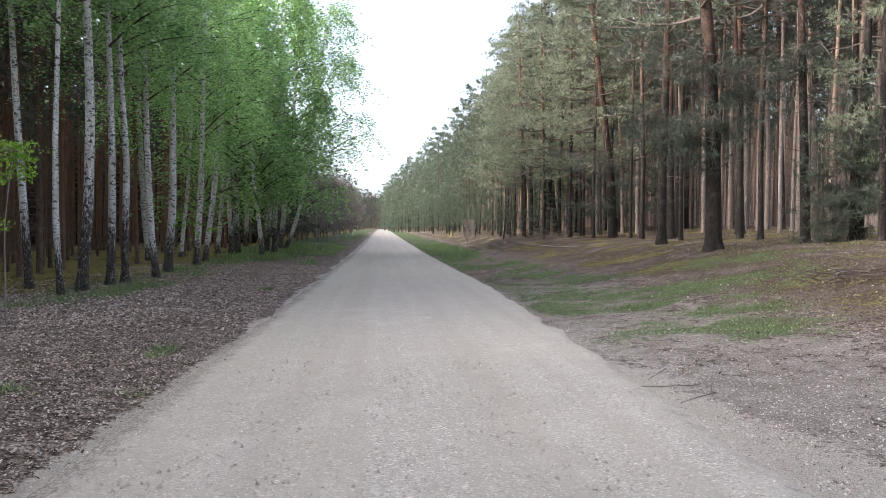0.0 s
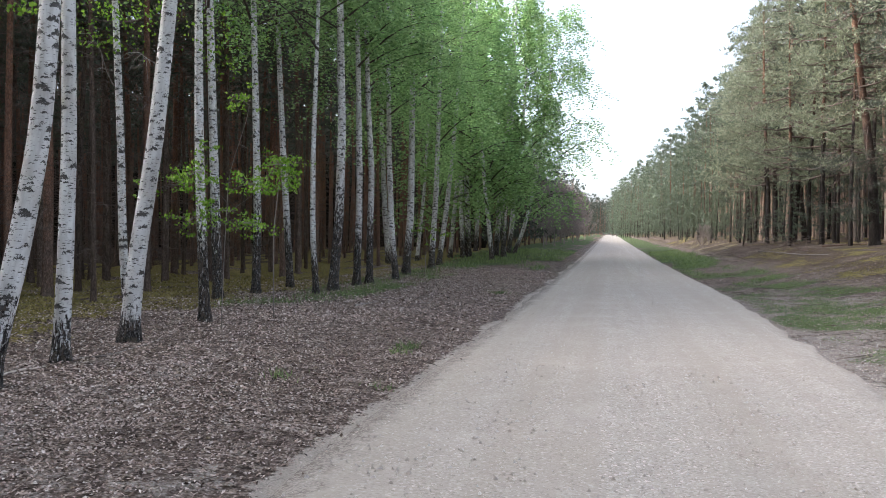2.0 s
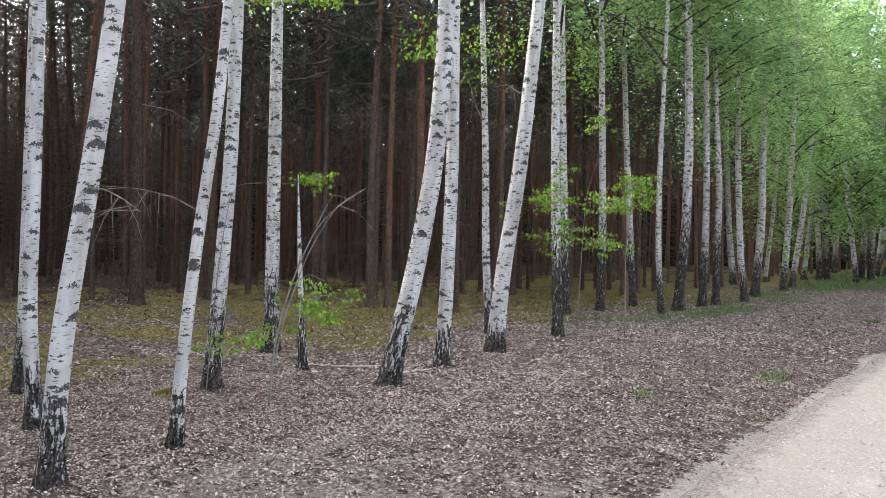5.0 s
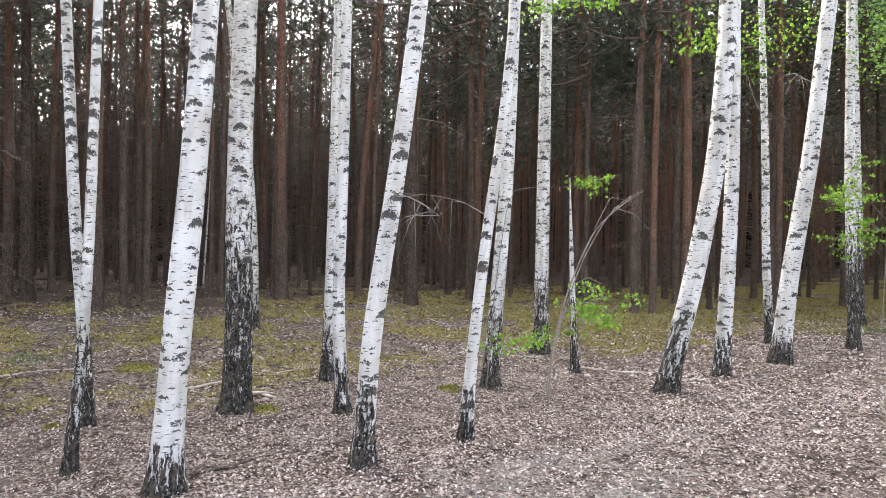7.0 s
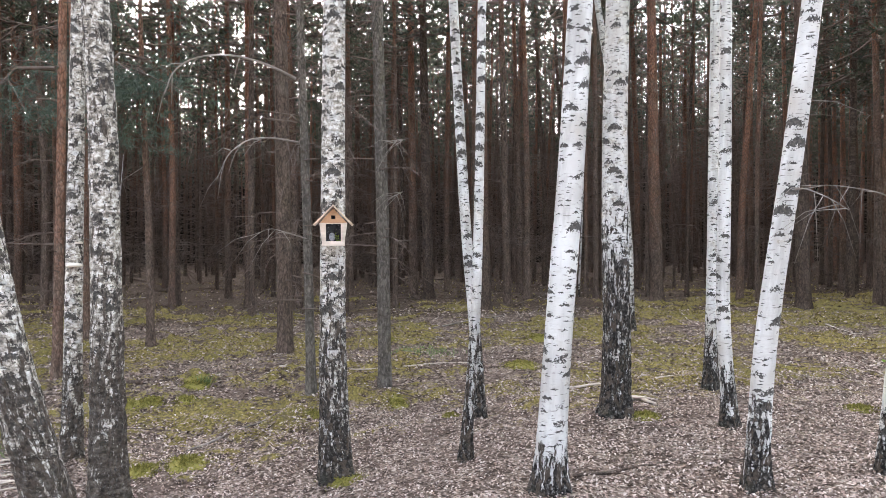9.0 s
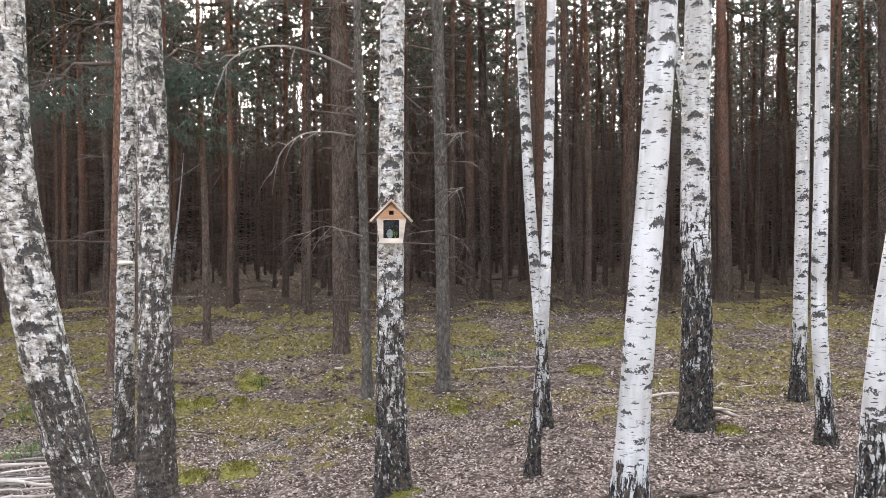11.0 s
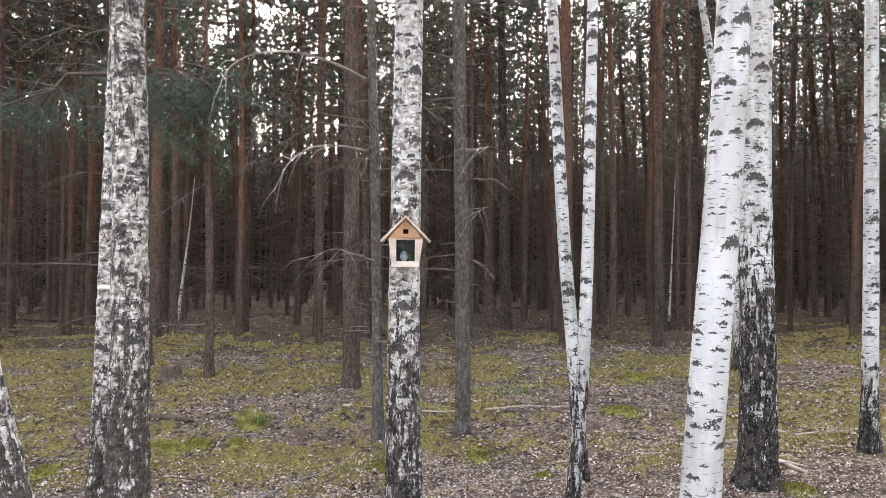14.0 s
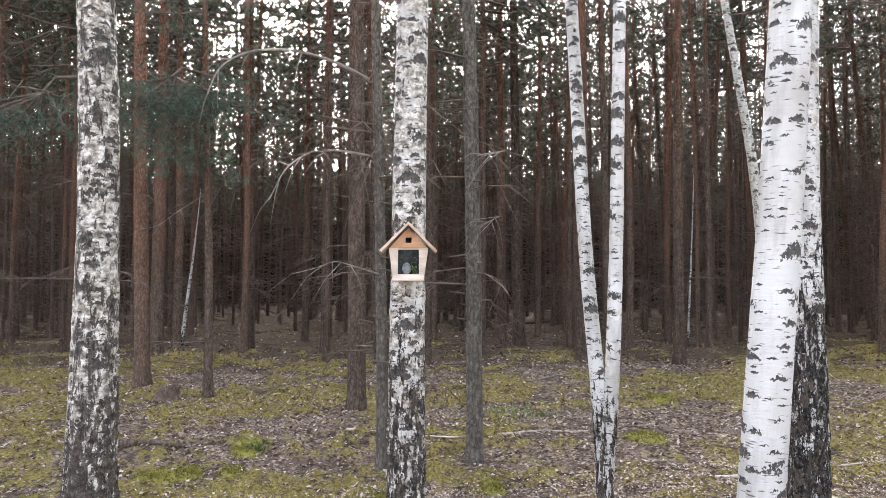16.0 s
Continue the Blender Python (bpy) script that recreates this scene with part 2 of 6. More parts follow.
def wood_mat(name, a, c, grain=(3, 3, 40), rough=0.85):
    m, nt, b = mat(name, rough, 0.2)
    ob = coords(nt)
    g = noise_f(nt, scaled(nt, ob, grain), 1.0, 4, 0.6)
    s = noise_f(nt, ob, 9, 3)
    col = ramp(nt, g, (0.3, a), (0.7, c))
    put(nt, b.inputs["Base Color"], mixc(nt, ramp(nt, s, (0.5, 0.0), (0.75, 0.5)), col, tuple(0.45 * v for v in a)))
    bump(nt, b, g, 0.5, 0.004)
    return m


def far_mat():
    # near-black streaks: shade between far stems, put into the colour
    m, nt, b = mat("forest_depth_shade", 1.0, 0.0)
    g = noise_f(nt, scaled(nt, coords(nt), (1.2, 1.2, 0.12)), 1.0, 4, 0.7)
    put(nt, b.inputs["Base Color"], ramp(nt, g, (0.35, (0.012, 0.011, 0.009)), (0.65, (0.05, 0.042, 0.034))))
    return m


def ground_mat():
    m, nt, b = mat("forest_floor", 1.0, 0.1)
    ob = coords(nt)
    fine = noise_f(nt, ob, 38, 4, 0.7)
    flake = voro(nt, ob, 42, out="Color")
    sepf = nt.nodes.new("ShaderNodeSeparateColor")
    nt.links.new(flake, sepf.inputs[0])
    mid = noise_f(nt, ob, 2.6, 4, 0.6)
    big = noise_f(nt, ob, 0.5, 3)
    litter = ramp(nt, sepf.outputs[0], (0.0, (0.075, 0.053, 0.041)), (0.45, (0.25, 0.19, 0.155)), (0.75, (0.41, 0.327, 0.277)), (1.0, (0.55, 0.47, 0.41)))
    litter = mixc(nt, ramp(nt, mid, (0.38, 0.75), (0.62, 0.0)), litter, (0.125, 0.090, 0.073))
    clump = noise_f(nt, ob, 11, 4, 0.65)
    litter = mixc(nt, ramp(nt, fine, (0.35, 0.7), (0.55, 0.0)), litter, (0.045, 0.032, 0.025))
    litter = mixc(nt, ramp(nt, clump, (0.38, 0.8), (0.5, 0.0)), litter, (0.040, 0.029, 0.022))
    moss = ramp(nt, fine, (0.32, (0.074, 0.058, 0.024)), (0.5, (0.215, 0.174, 0.058)), (0.66, (0.37, 0.305, 0.11)))
    moss = mixc(nt, ramp(nt, clump, (0.38, 0.75), (0.49, 0.0)), moss, mixc(nt, ramp(nt, fine, (0.4, 0.0), (0.6, 1.0)), (0.07, 0.052, 0.040), (0.19, 0.145, 0.115)))
    moss = mixc(nt, ramp(nt, big, (0.4, 0.0), (0.6, 0.4)), moss, (0.16, 0.145, 0.045))
    grass = ramp(nt, noise_f(nt, ob, 55, 3, 0.7), (0.3, (0.05, 0.070, 0.028)), (0.7, (0.14, 0.17, 0.075)))
    needle = ramp(nt, fine, (0.34, (0.028, 0.020, 0.015)), (0.5, (0.075, 0.054, 0.041)), (0.66, (0.165, 0.125, 0.098)))
    needle = mixc(nt, ramp(nt, clump, (0.56, 0.0), (0.68, 0.6)), needle, (0.12, 0.108, 0.045))
    gravel = ramp(nt, voro(nt, ob, 70, out="Distance"), (0.0, (0.54, 0.48, 0.42)), (0.5, (0.42, 0.365, 0.31)), (0.9, (0.27, 0.23, 0.19)))
    gravel = mixc(nt, ramp(nt, mid, (0.35, 0.0), (0.65, 0.45)), gravel, (0.33, 0.285, 0.245))
    sep = nt.nodes.new("ShaderNodeSeparateColor")
    nt.links.new(attr(nt, "cover", "Color"), sep.inputs[0])
    edge = mth(nt, "ADD", mth(nt, "MULTIPLY", mid, 0.6), mth(nt, "ADD", mth(nt, "MULTIPLY", fine, 0.4), mth(nt, "MULTIPLY", clump, 0.8)))
    edge = mth(nt, "MULTIPLY", mth(nt, "SUBTRACT", edge, 0.9), 1.5)

    def mask(s, lo=0.42, hi=0.62):
        return ramp(nt, mth(nt, "ADD", s, edge), (lo, 0.0), (hi, 1.0))
    col = mixc(nt, mask(attr(nt, "needles")), litter, needle)
    dirt = ramp(nt, fine, (0.32, (0.13, 0.108, 0.090)), (0.5, (0.27, 0.232, 0.200)), (0.66, (0.43, 0.385, 0.345)))
    dirt = mixc(nt, ramp(nt, mid, (0.4, 0.55), (0.6, 0.0)), dirt, (0.16, 0.13, 0.11))
    col = mixc(nt, mask(attr(nt, "dirt")), col, dirt)
    col = mixc(nt, mask(sep.outputs[0]), col, moss)
    col = mixc(nt, mask(sep.outputs[1]), col, grass)
    col = mixc(nt, mask(sep.outputs[2]), col, gravel)
    put(nt, b.inputs["Base Color"], col)
    bump(nt, b, mth(nt, "ADD", mth(nt, "MULTIPLY", clump, 1.5), mth(nt, "ADD", fine, mth(nt, "MULTIPLY", sepf.outputs[0], 0.6))), 1.0, 0.03)
    return m


def road_mat():
    m, nt, b = mat("gravel_road", 0.95, 0.2)
    ob = coords(nt)
    grit = voro(nt, ob, 62, out="Color")
    sepg = nt.nodes.new("ShaderNodeSeparateColor")
    nt.links.new(grit, sepg.inputs[0])
    sand = ramp(nt, sepg.outputs[0], (0.0, (0.227, 0.194, 0.161)), (0.14, (0.350, 0.307, 0.259)), (0.6, (0.407, 0.359, 0.307)), (0.92, (0.502, 0.449, 0.393)), (1.0, (0.729, 0.627, 0.576)))
    wear = noise_f(nt, scaled(nt, ob, (4.5, 0.09, 1)), 1.0, 6, 0.68)
    sand = mixc(nt, ramp(nt, wear, (0.42, 0.0), (0.62, 0.6)), sand, (0.378, 0.326, 0.271))
    blot = noise_f(nt, ob, 1.3, 5, 0.65)
    sand = mixc(nt, ramp(nt, blot, (0.30, 0.35), (0.5, 0.0)), sand, (0.549, 0.497, 0.440))
    fine = noise_f(nt, ob, 60, 4, 0.7)
    sand = mixc(nt, ramp(nt, fine, (0.34, 0.55), (0.47, 0.0)), sand, (0.243, 0.211, 0.178))
    track = noise_f(nt, scaled(nt, ob, (1.5, 0.02, 1)), 1.0, 3, 0.6)
    sand = mixc(nt, ramp(nt, track, (0.40, 0.0), (0.60, 0.45)), sand, (0.341, 0.289, 0.234))
    rim = mth(nt, "ADD", attr(nt, "rim"), mth(nt, "MULTIPLY", mth(nt, "SUBTRACT", noise_f(nt, ob, 5, 5, 0.7), 0.5), 1.6))
    sand = mixc(nt, ramp(nt, rim, (0.35, 0.0), (0.75, 0.9)), sand, mixc(nt, ramp(nt, sepg.outputs[1], (0.3, 0.0), (0.8, 1.0)), (0.159, 0.131, 0.108), (0.337, 0.294, 0.254)))
    speck = noise_f(nt, ob, 17, 4, 0.7)
    sand = mixc(nt, ramp(nt, speck, (0.30, 0.5), (0.36, 0.0)), sand, (0.224, 0.190, 0.158))
    sand = mixc(nt, ramp(nt, speck, (0.62, 0.0), (0.70, 0.4)), sand, (0.598, 0.556, 0.509))
    put(nt, b.inputs["Base Color"], sand)
    bump(nt, b, mth(nt, "ADD", fine, mth(nt, "MULTIPLY", sepg.outputs[0], 0.5)), 0.7, 0.012)
    return m


BIRCH = birch_bark()
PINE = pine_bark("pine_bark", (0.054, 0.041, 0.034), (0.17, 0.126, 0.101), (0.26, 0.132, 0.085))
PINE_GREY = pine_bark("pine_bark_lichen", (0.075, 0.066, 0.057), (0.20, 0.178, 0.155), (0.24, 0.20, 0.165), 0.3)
# brighter bark copy for inner right-hand pines: sunlight put into the colour
PINE_LIT = pine_bark("pine_bark_lit", (0.145, 0.114, 0.098), (0.36, 0.288, 0.245), (0.53, 0.35, 0.255))
# roadside pines: shade painted into the lower bark, natural orange bark higher up
PINE_SHADED_FOOT = pine_bark("pine_bark_shaded_foot", (0.018, 0.014, 0.012), (0.052, 0.042, 0.036), (0.30, 0.165, 0.105), 0.25, 0.085)
TWIG = wood_mat("dead_twig", (0.085, 0.062, 0.051), (0.19, 0.148, 0.122))
BIRCH_TWIG = wood_mat("birch_twig", (0.045, 0.034, 0.028), (0.11, 0.085, 0.07))
LEAF = leaf_mat("birch_leaf", (0.155, 0.27, 0.092), (0.385, 0.54, 0.22), 0.7)
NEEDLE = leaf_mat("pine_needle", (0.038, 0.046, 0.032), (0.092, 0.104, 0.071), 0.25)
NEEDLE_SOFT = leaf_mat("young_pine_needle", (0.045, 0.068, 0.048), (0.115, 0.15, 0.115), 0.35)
# lighter needle copy for roadside crowns, sunlight included in the colour
NEEDLE_SUNLIT = leaf_mat("pine_needle_sunlit", (0.078, 0.096, 0.060), (0.30, 0.32, 0.21), 0.34)
# darker copy for the far row: colour replaces the crowns' missing self-shadow
NEEDLE_FAR_SHADED = leaf_mat("pine_needle_far_shaded", (0.042, 0.058, 0.036), (0.125, 0.148, 0.092), 0.28)
# brown and dry leaves: darkest tone paints the shadowed hollows of the litter
BROWN_LITTER = speck_mat("brown_leaf", (0.055, 0.039, 0.031), (0.26, 0.195, 0.158), (0.40, 0.31, 0.258), (0.62, 0.54, 0.48))
NEEDLE_LITTER = speck_mat("needle_litter", (0.040, 0.027, 0.021), (0.115, 0.080, 0.060), (0.22, 0.165, 0.130))
LITTER = speck_mat("dry_leaf", (0.075, 0.052, 0.040), (0.41, 0.308, 0.254), (0.55, 0.436, 0.372), (0.77, 0.675, 0.605))
MOSS = speck_mat("moss", (0.115, 0.093, 0.034), (0.245, 0.20, 0.068), (0.40, 0.335, 0.13))
GRASS = leaf_mat("grass_blade", (0.09, 0.13, 0.045), (0.22, 0.29, 0.11), 0.3)
STONE = speck_mat("pebble", (0.33, 0.28, 0.235), (0.44, 0.385, 0.33), (0.53, 0.475, 0.42), (0.68, 0.63, 0.57))
GREY_STONE = speck_mat("grey_pebble", (0.16, 0.14, 0.125), (0.29, 0.27, 0.25), (0.41, 0.385, 0.36), (0.58, 0.56, 0.53))
MAPLE = leaf_mat("fresh_leaf", (0.11, 0.22, 0.02), (0.26, 0.42, 0.05), 0.5)
PEELED = wood_mat("peeled_stick", (0.40, 0.335, 0.275), (0.68, 0.61, 0.53))
STICK = wood_mat("fallen_branch", (0.12, 0.10, 0.085), (0.34, 0.30, 0.27))
BARE_BROWN = wood_mat("bare_brown_twig", (0.19, 0.155, 0.135), (0.35, 0.295, 0.265))
BARE = wood_mat("bare_shrub", (0.17, 0.145, 0.125), (0.34, 0.30, 0.27))
BRIGHT_MOSS = speck_mat("bright_moss", (0.11, 0.104, 0.024), (0.22, 0.20, 0.047), (0.35, 0.315, 0.09))
FLOOR = ground_mat()
ROAD = road_mat()


# ---- mesh helpers ----
def smooth(a, b, x):
    t = np.clip((x - a) / (b - a), 0.0, 1.0)
    return t * t * (3 - 2 * t)


def ground_z(x, y):
    """Lie of the land: flat road, a shallow hollow in the forest edge, a bank on the other side."""
    x, y = np.asarray(x, float), np.asarray(y, float)
    z = 0.105 * np.log1p(np.exp(np.minimum((y - 45) / 10, 40)))
    z = z + 0.07 * smooth(-2.1, -4.5, x) + 0.25 * smooth(25, 55, y) * smooth(-3, -6, x)
    z = z - 0.40 * smooth(2.5, -2.2, y) * smooth(-3.8, -5.8, x) * (1 - 0.75 * smooth(-8, -10.5, x))
    return z + np.interp(x, [3.2, 5, 7, 9.5, 14, 22, 40], [0, 0.1, 0.45, 1.1, 1.5, 2.0, 2.2])


def gz(x, y):
    return float(ground_z(x, y))


def mesh_of(name, verts, faces, material, flat=False, uvs=None, floats=None):
    me = bpy.data.meshes.new(name)
    me.from_pydata(np.asarray(verts).tolist(), [], faces if isinstance(faces, list) else faces.tolist())
    me.materials.append(material)
    me.polygons.foreach_set("use_smooth", [not flat] * len(me.polygons))
    if uvs is not None:
        a = me.attributes.new("bark", "FLOAT_VECTOR", "POINT")
        a.data.foreach_set("vector", np.asarray(uvs, np.float32).ravel())
    for key, v in (floats or {}).items():
        a = me.attributes.new(key, "FLOAT", "POINT")
        a.data.foreach_set("value", np.asarray(v, np.float32))
    me.update()
    return me


def fast_mesh(name, verts, faces, material, flat=True):
    """A large mesh whose faces all have the same number of corners."""
    me = bpy.data.meshes.new(name)
    n, k = faces.shape
    me.vertices.add(len(verts))
    me.vertices.foreach_set("co", np.asarray(verts, np.float32).ravel())
    me.loops.add(n * k)
    me.loops.foreach_set("vertex_index", faces.astype(np.int32).ravel())
    me.polygons.add(n)
    me.polygons.foreach_set("loop_start", np.arange(0, n * k, k, dtype=np.int32))
    me.polygons.foreach_set("use_smooth", np.full(n, not flat))
    me.materials.append(material)
    me.update(calc_edges=True)
    me.validate()
    return me


def put_mesh(name, me, parent=None, label=""):
    ob = new(name, me)
    if parent:
        ob.parent = parent
    return tagged(ob, label)


def part(name, bm, material, parent, label=""):
    """Links a bmesh as one mesh object under a thing or a part."""
    me = bpy.data.meshes.new(name)
    bm.to_mesh(me)
    bm.free()
    me.materials.append(material)
    return put_mesh(name, me, parent, label)


def tube(path, radii, sides=6, cap=True):
    """A round limb along a path. Verts and faces; each ring has a doubled seam."""
    path, radii = np.asarray(path, float), np.asarray(radii, float)
    tan = np.gradient(path, axis=0)
    tan /= np.linalg.norm(tan, axis=1)[:, None] + 1e-9
    ref = np.array([0.0, 0.0, 1.0]) if abs(tan[:, 2]).mean() < 0.8 else np.array([1.0, 0.0, 0.0])
    a = np.cross(tan, ref)
    a /= np.linalg.norm(a, axis=1)[:, None] + 1e-9
    b = np.cross(tan, a)
    ang = np.linspace(0, 2 * np.pi, sides, endpoint=False)
    v = path[:, None] + radii[:, None, None] * (np.cos(ang)[None, :, None] * a[:, None] + np.sin(ang)[None, :, None] * b[:, None])
    v = v.reshape(-1, 3)
    f = []
    for i in range(len(path) - 1):
        for j in range(sides):
            k = (j + 1) % sides
            f.append((i * sides + j, i * sides + k, (i + 1) * sides + k, (i + 1) * sides + j))
    if cap:
        f.append(tuple(range(sides))[::-1])
        f.append(tuple(range((len(path) - 1) * sides, len(path) * sides)))
    return v, f


def joined(pieces):
    vs, fs, n = [], [], 0
    for v, f in pieces:
        vs.append(v)
        fs += [tuple(i + n for i in q) for q in f]
        n += len(v)
    return np.concatenate(vs), fs


def rhombs(c, rng, size, wide=0.6, hang=0.0):
    """Leaves: one four-cornered blade at each place."""
    n = len(c)
    u = rng.normal(size=(n, 3))
    u[:, 2] -= hang
    u /= np.linalg.norm(u, axis=1)[:, None]
    w = np.cross(u, rng.normal(size=(n, 3)))
    w /= np.linalg.norm(w, axis=1)[:, None]
    s = (size * rng.uniform(0.7, 1.3, n))[:, None]
    v = np.stack([c - u * s * 0.5, c + w * s * 0.5 * wide, c + u * s * 0.5, c - w * s * 0.5 * wide], 1).reshape(-1, 3)
    return v, np.arange(4 * n).reshape(n, 4)


def blades(c, axis, rng, count, length, width):
    """Needle tufts: thin three-cornered blades that fan out from each place."""
    n = len(c)
    c = np.repeat(c, count, 0)
    d = rng.normal(size=(n * count, 3)) + np.repeat(axis, count, 0) * 0.9
    d /= np.linalg.norm(d, axis=1)[:, None]
    w = np.cross(d, rng.normal(size=d.shape))
    w *= width / (np.linalg.norm(w, axis=1)[:, None] * 2)
    v = np.stack([c + w, c - w, c + d * length * rng.uniform(0.7, 1.3, (n * count, 1))], 1).reshape(-1, 3)
    return v, np.arange(3 * n * count).reshape(-1, 3)


def trunk_path(ups, height, step_fn):
    """Heights and side offsets of a stem through the points of ups, then on upwards, slowly straightening."""
    zs, xs, ys = [0.0], [0.0], [0.0]
    for dx, dy, z in ups:
        zs.append(z), xs.append(dx), ys.append(dy)
    sx, sy = (xs[-1] - xs[-2]) / (zs[-1] - zs[-2]), (ys[-1] - ys[-2]) / (zs[-1] - zs[-2])
    while zs[-1] < height:
        sx, sy = sx * 0.8, sy * 0.8
        zs.append(zs[-1] + 1.0), xs.append(xs[-1] + sx), ys.append(ys[-1] + sy)
    z = [0.0 - 0.12]
    while z[-1] < height:
        z.append(z[-1] + step_fn(z[-1]))
    z = np.array(z)
    # rounded bends
    zz = np.clip(z, 0, None)
    k = [-0.35, -0.15, 0.0, 0.15, 0.35]
    return z, np.mean([np.interp(zz + q, zs, xs) for q in k], 0), np.mean([np.interp(zz + q, zs, ys) for q in k], 0)


def stem(name, ups, r, height, sides, material, dark=0.0, rough=0.0, fine=False, seed=0, flare=0.45, old=0.0):
    def step(z):
        return (0.03 if z < 1.7 else 0.08 if z < 4.5 else 0.6) if fine else (0.18 if z < 1.2 else 0.7)
    z, x, y = trunk_path(ups, height, step)
    rad = r * np.clip(1 - np.clip(z, 0, None) / (height * 1.04), 0.05, 1) ** 0.75 * (1 + flare * np.exp(-np.clip(z, 0, None) / (0.40 if old > 0.5 else 0.16)))
    ang = np.linspace(np.pi, 3 * np.pi, sides + 1)
    n = len(z)
    R = np.repeat(rad[:, None], sides + 1, 1)
    Z = np.repeat(z[:, None], sides + 1, 1)
    lean = np.exp(-np.clip(Z, 0, None) / 0.22)
    ph = seed * 1.7
    R = R * (1 + 0.16 * lean * np.cos(4 * ang + ph)[None] + 0.03 * np.cos(2 * ang + ph)[None])
    D = np.clip((dark * 1.1 - Z) / (0.8 * dark + 0.12) + 0.2, 0.26 * old, (0.70 if dark > 1.65 else 0.66 if old > 0.7 else 0.58) + 0.28 * np.clip(1 - Z / (0.55 * dark + 0.01), 0, 1) if fine else 0.9) + 0.4 * np.exp(-np.clip(Z, 0, None) / 0.14) if dark else np.zeros_like(Z)
    if fine:
        for i in range(n):
            if z[i] < 4.5:
                for j in range(sides):
                    q = (math.cos(ang[j]) * 4 * r / 0.1 + seed, math.sin(ang[j]) * 4 * r / 0.1, z[i] * 9)
                    w = noise.noise(q) * 0.5 + noise.noise((q[0] * 2.7, q[1] * 2.7, q[2] * 2)) * 0.5
                    R[i, j] += r * (0.02 * w + (rough + 0.2 * old) * D[i, j] * max(-0.7, w) + 0.05 * old * w)
                R[i, sides] = R[i, 0]
    v = np.stack([x[:, None] + R * np.cos(ang)[None], y[:, None] + R * np.sin(ang)[None], Z], 2).reshape(-1, 3)
    m = sides + 1
    f = [(i * m + j, i * m + j + 1, (i + 1) * m + j + 1, (i + 1) * m + j) for i in range(n - 1) for j in range(sides)]
    f.append(tuple((n - 1) * m + j for j in range(sides)))
    uv = np.stack([np.repeat((ang * r)[None], n, 0) + seed * 3.1, Z + seed * 7.3, np.zeros_like(Z)], 2).reshape(-1, 3)
    me = mesh_of(name, v, f, material, uvs=uv, floats={"dark": D.ravel(), "old": np.full(D.size, old)})
    return me, (z, x, y, rad)


# ---- crowns, a few of each kind, shared by many trees ----
def birch_crown(seed, leaves=18, size=0.10, strings=11):
    """Unit crown: 1 high; width in units of 2 m."""
    rng = np.random.default_rng(seed)
    wood, pts = [], []
    for i in range(30):
        h = (i + rng.uniform(0, 1)) / 30 * 0.95
        az = rng.uniform(0, 2 * np.pi)
        ln = (0.35 + 1.5 * (1 - h) ** 0.8) * rng.uniform(0.7, 1.15)
        d = np.array([math.cos(az), math.sin(az)])
        s = np.linspace(0, 1, 6)
        p = np.stack([d[0] * ln * s, d[1] * ln * s, h * 10 + ln * (1.15 * s - 0.75 * s ** 2.4)], 1)
        wood.append(tube(p, 0.022 * (1 - 0.8 * s) * (1.3 - h), 3, False))
        for k in range(strings):
            q = rng.uniform(0.2, 1.0)
            o = np.array([np.interp(q, s, p[:, c]) for c in range(3)]) + rng.normal(0, 0.12, 3)
            drop = rng.uniform(0.5, 1.7)
            t = np.sort(rng.uniform(0, 1, leaves))[:, None]
            out = np.array([d[0], d[1], 0]) * rng.uniform(0.05, 0.4) + np.array([*rng.normal(0, 0.15, 2), 0])
            pts.append(o + t * out - np.array([0, 0, 1]) * drop * t ** 1.3 + rng.normal(0, 0.05, (leaves, 3)))
    v, f = rhombs(np.concatenate(pts), rng, size, 0.75, 0.6)
    return fast_mesh("crown", v, f, LEAF), mesh_of("branching", *joined(wood), BIRCH_TWIG)


def pine_crown(seed, low, spread, branches, tufts, blade, material, size=0.17, width=0.035, pads=3, flat=0.42, full=False):
    """Crown of a pine 16 m high, from the height low up: boughs that bear cushions of outward needle tufts."""
    rng = np.random.default_rng(seed)
    c, ax, wood = [], [], []
    for i in range(branches):
        h = low + (16.3 - low) * ((i + rng.uniform(0, 1)) / branches)
        k = (h - low) / (16.3 - low)
        ln = spread * ((0.16 + 0.84 * math.sqrt(max(0.0, 1 - k ** 2.6))) if full else (1.0 - 0.7 * k ** 1.8)) * rng.uniform(0.55, 1.15)
        az = rng.uniform(0, 2 * np.pi)
        d = np.array([math.cos(az), math.sin(az), rng.uniform(-0.2, 0.35)])
        s = np.linspace(0, 1, 4)
        p = np.stack([d[0] * ln * s, d[1] * ln * s, h + d[2] * ln * s + 0.35 * ln * (s ** 2 - s)], 1)
        wood.append(tube(p, (0.012 + 0.014 * spread) * (1 - 0.85 * s) * (1.1 - 0.5 * k), 3, False))
        n = max(2, tufts // pads)
        for m in range(pads):
            q = 1.0 if m == 0 else rng.uniform(0.35, 1.0)
            o = np.array([np.interp(q, s, p[:, m_]) for m_ in range(3)]) + rng.normal(0, 0.10 * ln, 3) * np.array([1, 1, 0.25])
            w = rng.uniform(0.13, 0.24) * ln + 0.12
            out = rng.normal(size=(n, 3)) + np.array([0, 0, 0.55])
            out /= np.linalg.norm(out, axis=1)[:, None]
            c.append(o + out * w * rng.uniform(0.35, 1.0, (n, 1)) * np.array([1, 1, flat]))
            ax.append(out + np.array([d[0] * 0.4, d[1] * 0.4, 0.5]))
